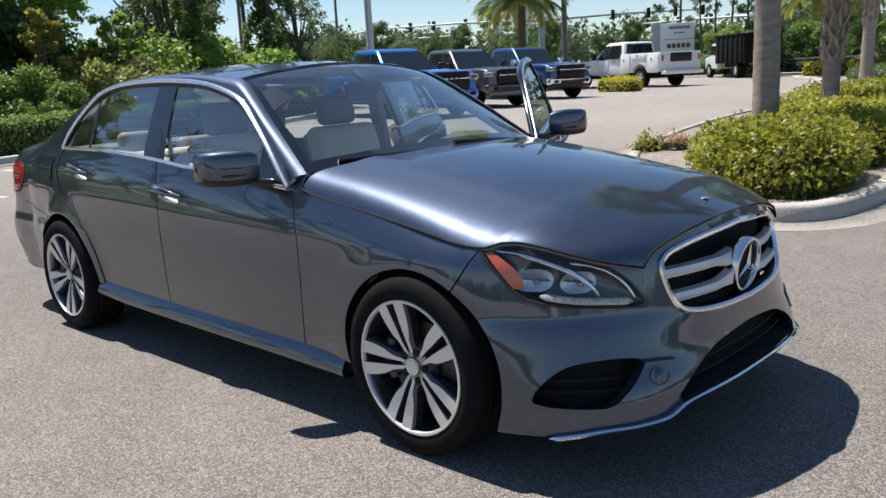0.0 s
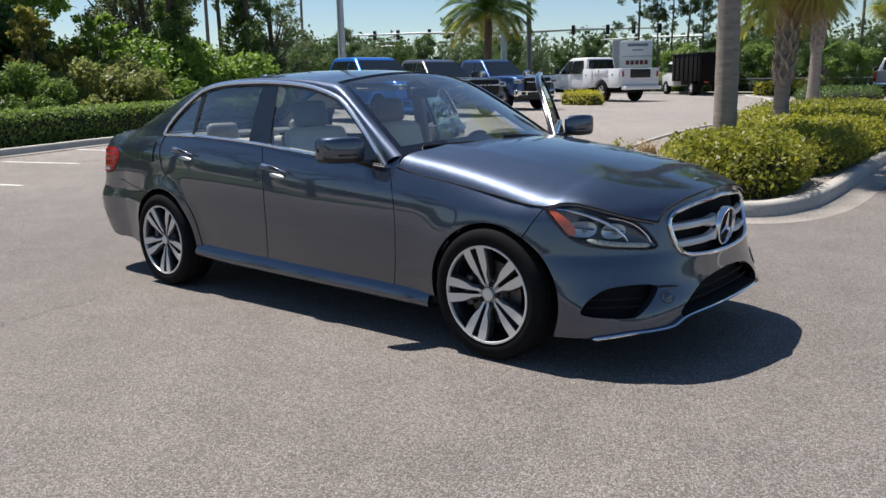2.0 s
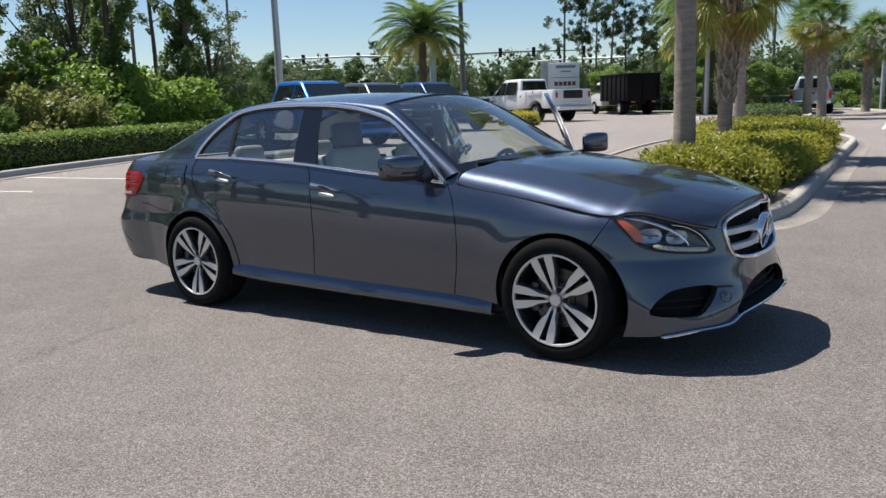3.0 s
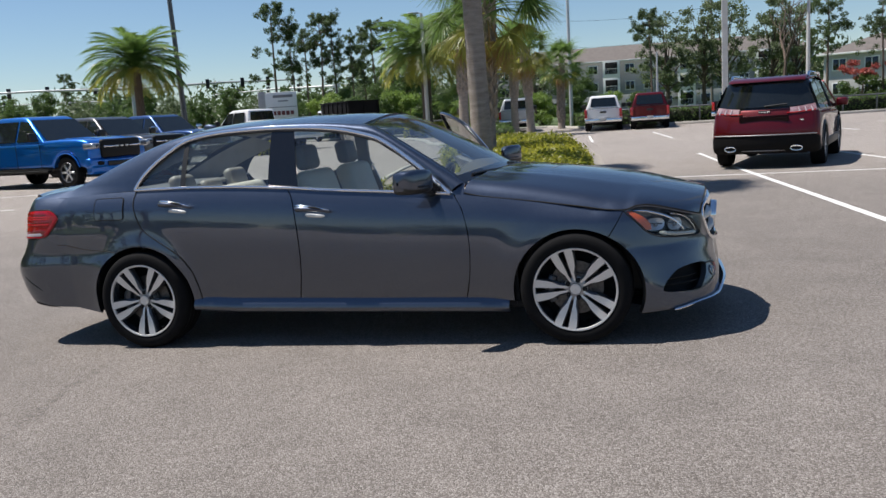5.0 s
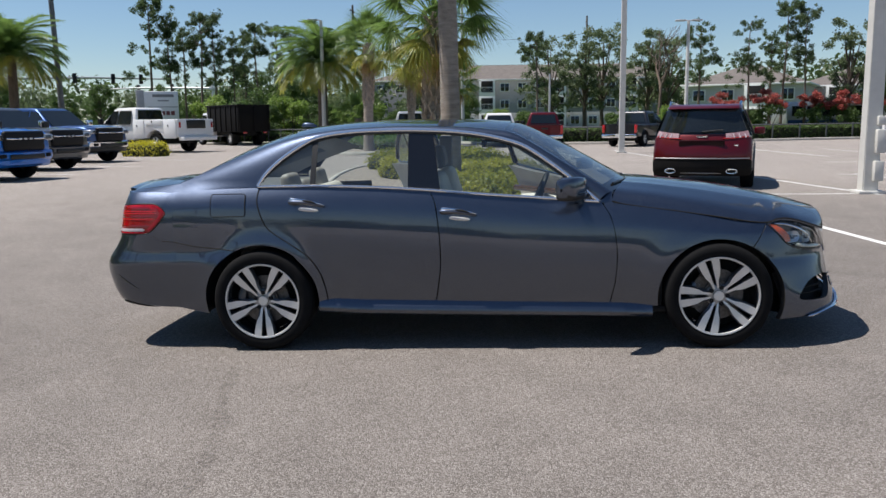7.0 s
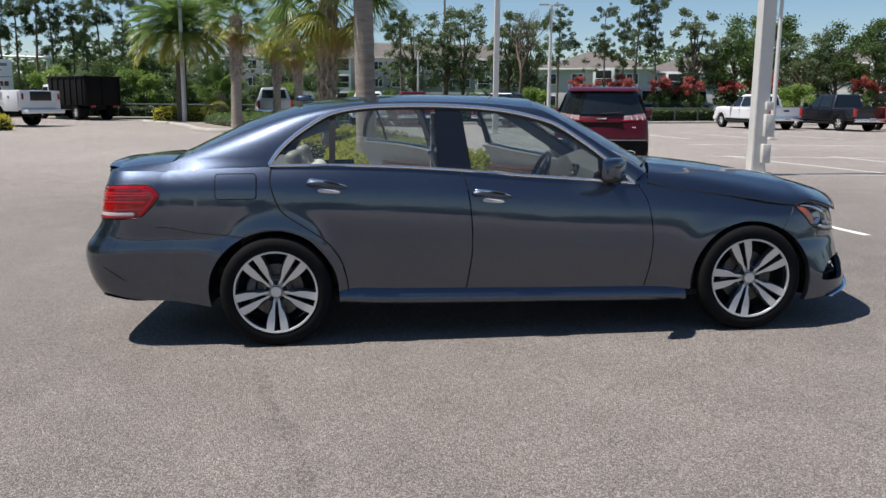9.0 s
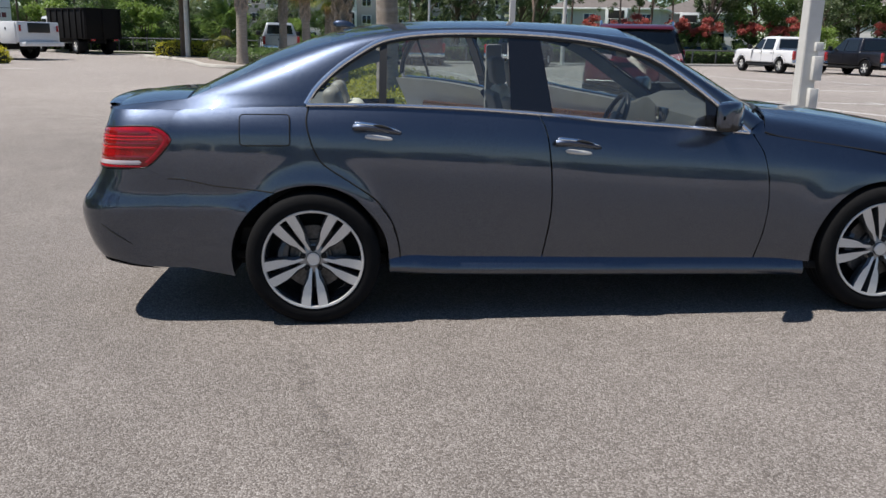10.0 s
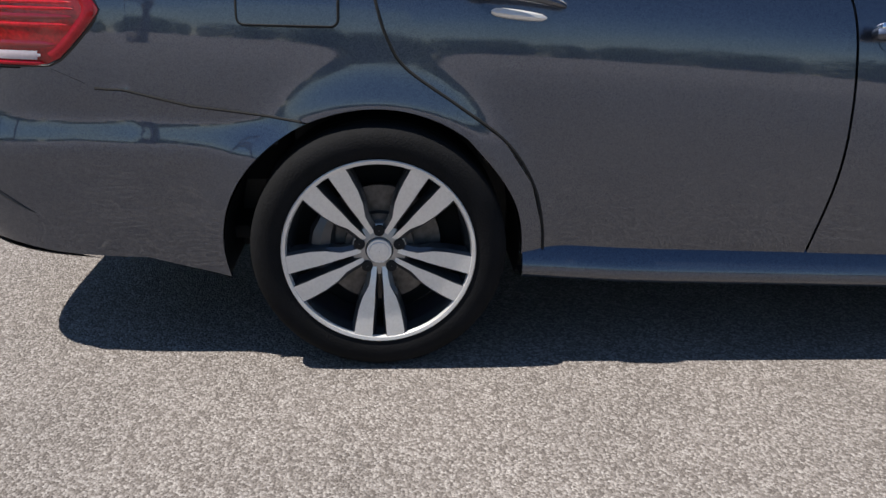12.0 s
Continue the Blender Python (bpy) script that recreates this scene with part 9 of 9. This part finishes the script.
def vine_tree(seed, height, spread, n):
    """A tree overgrown with vines from the ground up: a ragged column of leaf clumps that hang."""
    rnd = random.Random(seed)
    own = thing("tree", Matrix.Identity(4), "", "tree")
    bm = tube_bm([(0, 0, 0), (0.1, 0.05, height * 0.4), (0.0, 0.15, height * 0.8), (0.1, 0, height)], [0.18, 0.14, 0.08, 0.03], 8)
    blobs = []
    for k in range(64):
        t = (k + rnd.random()) / 64
        a, r = 2.4 * k + rnd.uniform(-0.5, 0.5), spread * (0.45 + 0.5 * math.sin(math.pi * (0.12 + 0.8 * t))) * rnd.uniform(0.15, 0.9)
        z = height * (0.03 + 0.97 * t)
        q = spread * rnd.uniform(0.16, 0.34)
        blobs.append((r * math.cos(a), r * math.sin(a), z, q, q, q * rnd.uniform(1.0, 1.9)))
        if k % 3 == 0:
            tube_bm([(0.05, 0.05, z * 0.9), (r * 0.6 * math.cos(a), r * 0.6 * math.sin(a), z), (r * math.cos(a), r * math.sin(a), z + 0.2)], [0.05, 0.03, 0.01], 5, bm)
    part("trunk", bm, M_BARK, own)
    c, d = blob_points(blobs, n, 0.35)
    c[:, 2] = np.abs(c[:, 2])
    tagged(leaves("crown", c, 0.095, M_LEAF_VINE, own, normals=d * 0.6), kind="stuff")
    return own


def pine_tree(seed, height, n):
    """A tall thin pine: bare trunk and needle clumps near the top."""
    rnd = random.Random(seed)
    own = thing("pine_tree", Matrix.Identity(4), "", "tree")
    bend = rnd.uniform(-0.4, 0.4)
    bm = tube_bm([(0, 0, 0), (bend * 0.3, 0, height * 0.4), (bend, 0.1, height * 0.75), (bend * 0.8, 0, height)], [0.17, 0.13, 0.09, 0.03], 8)
    blobs = []
    for k in range(13):
        t = rnd.uniform(0.62, 1.0) if k > 1 else rnd.uniform(0.45, 0.62)
        a = rnd.uniform(0, 6.28)
        r = (1.0 - (t - 0.5) * 1.1) * rnd.uniform(0.7, 1.9)
        tip = Vector((bend + math.cos(a) * r, math.sin(a) * r, height * t + 0.25))
        tube_bm([(bend * t, 0, height * t - 0.3), tuple(tip)], [0.05, 0.015], 5, bm)
        for j in range(5):
            s = rnd.uniform(0.26, 0.58)
            blobs.append((tip.x + rnd.uniform(-1.2, 1.2), tip.y + rnd.uniform(-1.2, 1.2), tip.z + rnd.uniform(-0.9, 1.0), s * 1.1, s * 1.1, s * 0.95))
    part("trunk", bm, M_PINEBARK, own)
    c, d = blob_points(blobs, n, 0.3)
    tagged(leaves("crown", c, 0.10, M_NEEDLE, own, 0.2, 3.0), kind="stuff")
    return own


def bare_tree(seed, height):
    """A leafless tree: limbs that fork four times into twigs."""
    rnd = random.Random(seed)
    own = thing("bare_tree", Matrix.Identity(4), "", "tree")
    bm = bmesh.new()

    def grow(a, d, length, r, level):
        b = a + d * length
        mid_ = a.lerp(b, 0.5) + Vector((rnd.uniform(-1, 1), rnd.uniform(-1, 1), 0)) * length * 0.06
        tube_bm([a, mid_, b], [r, r * 0.85, r * 0.65], 6 if level < 2 else 4, bm)
        if level == 4:
            return
        for k in range(3):
            e = (d + Vector((rnd.uniform(-0.8, 0.8), rnd.uniform(-0.8, 0.8), rnd.uniform(-0.1, 0.5)))).normalized()
            grow(a.lerp(b, 0.65 + 0.35 * k / 2), e, length * rnd.uniform(0.55, 0.75), r * 0.55, level + 1)
    grow(Vector((0, 0, 0)), Vector((0, 0, 1)), height * 0.38, 0.17, 0)
    part("trunk", bm, M_PINEBARK, own)
    return own


def bush(seed, height, spread, n, size, material, name="bush"):
    rnd = random.Random(seed)
    own = thing(name, Matrix.Identity(4), "", "bush")
    blobs = []
    bm = bmesh.new()
    for k in range(16):
        a, r = rnd.uniform(0, 6.28), spread * rnd.uniform(0.0, 0.7) ** 0.7
        z = height * rnd.uniform(0.2, 0.82) * (1 - 0.35 * (r / spread) ** 2)
        s = spread * rnd.uniform(0.22, 0.36)
        blobs.append((r * math.cos(a), r * math.sin(a), z, s, s, s * 0.85))
        tube_bm([(0.1 * math.cos(a), 0.1 * math.sin(a), 0), (r * math.cos(a) * 0.7, r * math.sin(a) * 0.7, z * 0.7), (r * math.cos(a), r * math.sin(a), z)], [0.04, 0.025, 0.01], 5, bm)
    part("stem", bm, M_BARK, own)
    c, d = blob_points(blobs, n)
    c[:, 2] = np.abs(c[:, 2])
    tagged(leaves("foliage", c, size, material, own, normals=d * 0.8), kind="stuff")
    return own


def myrtle(seed):
    own = bush(seed, 3.0, 1.35, 2600, 0.09, M_LEAF_DEEP, "flowering_tree")
    rnd = random.Random(seed + 50)
    blobs = [(rnd.uniform(-1.1, 1.1), rnd.uniform(-1.1, 1.1), rnd.uniform(2.2, 3.3), 0.36, 0.36, 0.24) for _ in range(15)]
    c, d = blob_points(blobs, 2000, 0.2)
    tagged(leaves("blossom", c, 0.10, M_FLOWER, own, normals=d, label="red blossom"), kind="stuff")
    return own


OAKS = [broad_tree(11, 10.0, 4.2, 9000, 0.17, M_LEAF_DEEP), broad_tree(12, 11.0, 3.6, 8500, 0.17, M_LEAF_DEEP, 0.35), broad_tree(13, 9.0, 3.8, 7000, 0.16, M_LEAF_GREY, 0.3, True)]
AIRY = [broad_tree(15, 9.0, 2.3, 7500, 0.11, M_LEAF_GREY, 0.2, True), broad_tree(16, 8.6, 1.9, 6000, 0.11, M_LEAF_GREY, 0.25, True)]
COLUMNS = [broad_tree(25, 7.0, 1.6, 9000, 0.15, M_LEAF_BRIGHT, 0.04, True), broad_tree(26, 6.5, 1.4, 5500, 0.10, M_LEAF_OLIVE, 0.08, True)]
VINES = [vine_tree(27, 9.0, 1.0, 11000), vine_tree(28, 9.5, 1.35, 15000)]
BARE = bare_tree(17, 10.0)
WOODS = [broad_tree(21, 11.0, 3.4, 11000, 0.13, M_LEAF_HEDGE, 0.12, True), broad_tree(22, 12.0, 3.0, 9500, 0.13, M_LEAF_BRIGHT, 0.10, True), broad_tree(23, 7.2, 1.35, 9000, 0.14, M_LEAF_RUST, 0.04, True)]
PINES = [pine_tree(31, 15.0, 5200), pine_tree(32, 16.5, 5000), pine_tree(33, 13.5, 5200)]
BUSHES = [bush(41, 2.6, 1.9, 7000, 0.085, M_LEAF_BRIGHT), bush(42, 3.2, 1.8, 7000, 0.085, M_LEAF_DEEP), bush(43, 2.2, 1.6, 6000, 0.08, M_LEAF_OLIVE), bush(44, 3.4, 2.0, 8000, 0.085, M_LEAF_HEDGE)]
MYRTLES = [myrtle(51), myrtle(52)]


def spot(az, far):
    """A place by its bearing and distance from the middle of the walk."""
    return (1.0 + far * math.cos(radians(az)), -5.5 + far * math.sin(radians(az)))


PLANTED = set()


def plant(model, az, far, scale, label, group, seed):
    rnd = random.Random(seed)
    x, y = spot(az, far)
    m = Matrix.Translation((x, y, 0.0)) @ pose(0, 0, 0, 0, 0, rnd.uniform(0, 360)) @ Matrix.Diagonal((scale * rnd.uniform(0.92, 1.08), scale * rnd.uniform(0.92, 1.08), scale, 1))
    if model.name not in PLANTED:
        PLANTED.add(model.name)
        model.matrix_basis = m
        ob = model
    else:
        ob = copy_thing(model, Matrix.Identity(4))
        ob.matrix_basis = m
    return tagged(ob, label, group=group)


def rows_of(models, spots, label, group):
    for i, (az, far, sc) in enumerate(spots):
        plant(models[i % len(models)], az, far, sc, label, group, 100 + i + len(label))


# the wood behind the hedge
rows_of(WOODS[:2], [(166, 27, 1.0), (162, 31, 1.15), (158.5, 30, 1.0), (154.6, 30, 1.0), (170, 30, 1.1), (174, 26, 1.1), (179, 27, 1.1), (164, 40, 1.3), (160, 42, 1.35), (156, 44, 1.3), (185, 28, 1.1), (190, 45, 0.7), (195.5, 48, 0.6), (201, 46, 0.65), (206.5, 50, 0.6), (213, 52, 0.6)],
        "tall leafy dark green tree in the wood behind the hedge", "wood trees")
rows_of(WOODS[2:], [(150.3, 24.8, 0.50), (148.9, 26.0, 0.36)], "slender tree with olive brown leaves behind the hedge", "wood trees")
rows_of(COLUMNS, [(147.0, 27.5, 0.52), (157.8, 25.5, 0.95)], "upright bright leafy tree at the edge of the wood", "wood trees")
rows_of(VINES, [(142.4, 29.5, 0.85), (138.2, 32.5, 0.95)], "dark tree hung with vines behind the hedge", "wood trees")
rows_of(AIRY, [(145.5, 38.5, 0.95), (144.6, 43, 0.95), (137.0, 36.5, 0.62), (153.5, 42, 1.0), (147.6, 44, 1.0)], "thin open tree in the wood behind the hedge", "wood trees")
rows_of(PINES, [(140.6, 38.7, 0.73)], "tall thin pine with a bare trunk behind the hedge", "pines")
rows_of(BUSHES, [(168, 20.5, 1.0), (164.8, 21.5, 1.05), (172, 20, 1.1), (177, 20, 1.1), (183, 19, 1.1)], "leafy shrub growing behind the clipped hedge", "wood shrubs")
rows_of([BUSHES[0]], [(140.9, 29.0, 1.45), (140.2, 31.0, 0.95), (141.8, 28.5, 0.70), (143.2, 26.8, 0.68), (137.4, 34.5, 0.85), (136.2, 36.0, 0.85), (135.2, 37.0, 0.8), (138.6, 32.5, 0.9)], "bright leafy shrub growing behind the clipped hedge", "wood shrubs")
rows_of([BUSHES[2]], [(145.2, 25.6, 1.05), (146.9, 24.4, 1.0), (144.2, 27.0, 0.92), (156.5, 22.5, 1.0), (160.5, 22.5, 1.0)], "olive brown leafy shrub behind the clipped hedge", "wood shrubs")
rows_of([BUSHES[3]], [(142.6, 30.0, 0.7), (147.8, 26.0, 0.68), (139.2, 34.5, 0.7), (149.0, 22.6, 0.52), (151.2, 22.5, 0.66), (154, 22.6, 0.68)], "green leafy shrub behind the clipped hedge", "wood shrubs")
# Dark shrubs added to stand in for the shaded void under the trees.
rows_of([BUSHES[1]], [(154.3, 29, 1.6), (157.0, 29, 1.7)], "tall dark leafy shrub in the shade of the wood", "wood shrubs")
# on the side away from the islands
for az_, far_, sc_ in ((196, 21, 1.0), (204, 17, 0.9), (211, 22, 1.0), (219, 19, 0.95)):
    plant(BARE, az_, far_, sc_, "leafless grey tree at the near edge of the car park", "near trees", int(az_))
# beyond the road and round the junction
rows_of(OAKS, [(137.5, 88, 0.52), (135.2, 105, 0.66), (133.4, 92, 0.52), (131.4, 110, 0.6), (129.6, 98, 0.56), (127.7, 108, 0.62), (125.8, 95, 0.52), (124, 110, 0.64), (122.1, 98, 0.56), (120.2, 108, 0.54), (118.3, 96, 0.5), (116.4, 104, 0.56), (114.6, 92, 0.5), (112.6, 98, 0.42),
               (139.5, 95, 0.58), (141.5, 100, 0.62), (110.6, 90, 0.42), (108.7, 96, 0.58), (106.9, 86, 0.70), (105.2, 94, 0.52), (103.2, 84, 0.46), (101.2, 92, 0.5)], "broad leafy tree across the road", "far trees")
rows_of(PINES, [(115.2, 90, 0.91), (113.9, 90, 0.70), (113.1, 92, 0.82), (112.1, 90, 0.83), (111.1, 91, 0.76), (110.0, 90, 0.76), (108.4, 90, 0.76), (107.3, 86, 0.66), (109.2, 95, 0.78), (128.5, 112, 0.6), (106.2, 90, 0.66)], "tall thin pine with a bare trunk across the road", "pines")
# before the apartment buildings
rows_of(AIRY, [(88.7, 70, 0.92), (86.4, 72, 1.02), (85.2, 75, 1.08), (82.2, 70, 1.0), (80.9, 73, 0.95), (70.0, 66, 0.95)], "thin grey-green tree before the apartment buildings", "far trees")
rows_of(OAKS, [(67.4, 68, 0.72), (65.4, 72, 0.74), (63.4, 68, 0.66), (61.3, 70, 0.68), (59, 68, 0.64), (56.6, 70, 0.68), (54, 68, 0.66), (51, 68, 0.7), (97.5, 78, 0.6), (94.8, 82, 0.5)], "leafy tree before the apartment buildings", "far trees")
plant(BARE, 81.4, 66, 1.0, "leafless grey tree with fine bare branches", "far trees", 7)
rows_of(PINES, [(89.6, 66, 0.54), (75.9, 62, 0.485), (74.6, 66, 0.55), (73.9, 64, 0.62), (72.5, 64, 0.53), (79.0, 64, 0.60)], "tall thin pine before the apartment buildings", "pines")
rows_of(MYRTLES, [(74.8, 62, 1.0), (72.0, 64, 1.0), (70.2, 64, 0.95), (67.6, 66, 1.0), (65.6, 67, 1.0), (59.6, 68, 1.05), (57.8, 69, 1.0), (55.4, 70, 1.05), (77.2, 62, 0.95)], "flowering tree with red blossom by the far hedge", "flowering trees")
rows_of([BUSHES[1], BUSHES[3]], [(99.5, 68, 1.0), (97.0, 66, 0.9), (95.0, 70, 0.9), (92.5, 66, 0.8), (90.2, 64, 0.9), (101.5, 64, 1.1), (104, 66, 1.2), (106.5, 68, 1.2), (109, 66, 1.3), (111.5, 68, 1.25), (84, 62, 0.8), (80.4, 60, 0.8), (76, 62, 0.8), (64, 60, 0.9)], "dark leafy shrub beyond the far hedge", "far shrubs")


# far woods all round the horizon
def far_woods():
    blobs = []
    rnd = random.Random(5)
    for i in range(420):
        az = rnd.uniform(0, 360)
        far = rnd.uniform(150, 240)
        x, y = spot(az, far)
        s = rnd.uniform(3.5, 6.5)
        blobs.append((x, y, rnd.uniform(0.8, 1.0) * s, s * 1.5, s * 1.5, s))
    c, d = blob_points(blobs, 210000, 0.6)
    c[:, 2] = np.abs(c[:, 2])
    ob = leaves("far_woods", c, 0.60, M_LEAF_FAR, None, normals=d)
    return tagged(ob, "dense green woods along the horizon", "woods", kind="stuff")


far_woods()


# ---- apartment buildings ----
M_STUCCO = mat("pale_stucco", (0.46, 0.45, 0.44), 0.85, second=(0.38, 0.37, 0.36), scale=0.6, fine=20, bump=0.1)
M_STUCCO2 = mat("grey_siding", (0.27, 0.275, 0.285), 0.8, second=(0.23, 0.235, 0.245), scale=0.6, fine=20, stretch=(0.3, 0.3, 9))
M_SHINGLE = mat("brown_grey_shingles", (0.165, 0.145, 0.13), 0.9, second=(0.105, 0.092, 0.084), scale=1.5, fine=12, bump=0.3)
M_TRIMWHITE = mat("white_trim", (0.75, 0.75, 0.73), 0.6, second=(0.68, 0.68, 0.66))


def apartment(at, heading, width, depth, storeys, label, porch=(), wall=None):
    """A block with rows of windows, balconies and a hipped roof; its front looks along -y before the turn."""
    own = thing("apartment_building", Matrix.Translation((*at, 0)) @ pose(0, 0, 0, 0, 0, heading), label, "building", "apartment buildings")
    h = 3.0 * storeys
    part("wall", box_bm((width, depth, h), (0, 0, h / 2), 0.03), wall or M_STUCCO2, own)
    part("ground_floor_wall", box_bm((width + 0.08, depth + 0.08, 3.0), (0, 0, 1.5), 0.03), M_STUCCO, own, "pale stucco ground floor")
    o, rz = 0.7, min(width, depth) * 0.5 * 0.42
    bm = bmesh.new()
    b = [bm.verts.new((sx * (width / 2 + o), sy * (depth / 2 + o), h - 0.05)) for sx, sy in ((-1, -1), (1, -1), (1, 1), (-1, 1))]
    r = [bm.verts.new((sx * (width - depth) / 2, 0, h + rz)) for sx in (-1, 1)]
    bm.faces.new((b[0], b[1], r[1], r[0]))
    bm.faces.new((b[2], b[3], r[0], r[1]))
    bm.faces.new((b[1], b[2], r[1]))
    bm.faces.new((b[3], b[0], r[0]))
    bm.faces.new((b[3], b[2], b[1], b[0]))
    part("roof", bm, M_SHINGLE, own, "brown-grey shingle hip roof", smooth=False)
    part("fascia", box_bm((width + 1.44, depth + 1.44, 0.22), (0, 0, h - 0.1), 0.02), M_TRIMWHITE, own)
    bays = int(width / 3.1)
    for f in range(storeys):
        z = 3.0 * f + 1.55
        for k in range(bays):
            x = -width / 2 + width * (k + 0.5) / bays
            y = -depth / 2 - 0.06
            if k in porch:
                part("porch_wall", box_bm((2.9, 1.3, 3.0), (x, -depth / 2 - 0.6, 3.0 * f + 1.5), 0.02), M_TRIMWHITE, own)
                # Flat dark panel on the solid porch stands in for a shaded recess.
                bl = part("balcony_opening", box_bm((2.1, 0.06, 2.0), (x, -depth / 2 - 1.26, z + 0.1), 0.01), M_DARK, own, "dark panel for the shaded balcony opening")
                part("balcony_rail", box_bm((2.1, 0.05, 0.06), (x, -depth / 2 - 1.32, z + 0.02), 0.01), M_TRIMWHITE, bl)
                for j in range(9):
                    part("baluster", box_bm((0.03, 0.03, 0.85), (x - 0.95 + 1.9 * j / 8, -depth / 2 - 1.32, z - 0.42), 0.0), M_TRIMWHITE, bl)
                continue
            wf = part("window", box_bm((1.7, 0.10, 1.55), (x, y, z), 0.02), M_TRIMWHITE, own)
            for s in (-1, 1):
                part("pane", box_bm((0.68, 0.04, 1.32), (x + s * 0.39, y - 0.05, z), 0.005), M_TINT, wf)
    return own


apartment((0.0, 153.0), 2, 54, 14, 3, "three-storey apartment building with balconies and hip roof", (2, 6, 10, 14))
apartment((31.98, 114.24), -24, 15, 13, 2, "two-storey pale apartment building with hip roof", (2,), M_STUCCO)
apartment((49.2, 123.0), -24, 14, 13, 2, "two-storey pale apartment building with brown hip roof", (1,), M_STUCCO)
apartment((62.0, 86.0), -34, 24, 13, 2, "two-storey pale apartment building among trees", (2, 5), M_STUCCO)
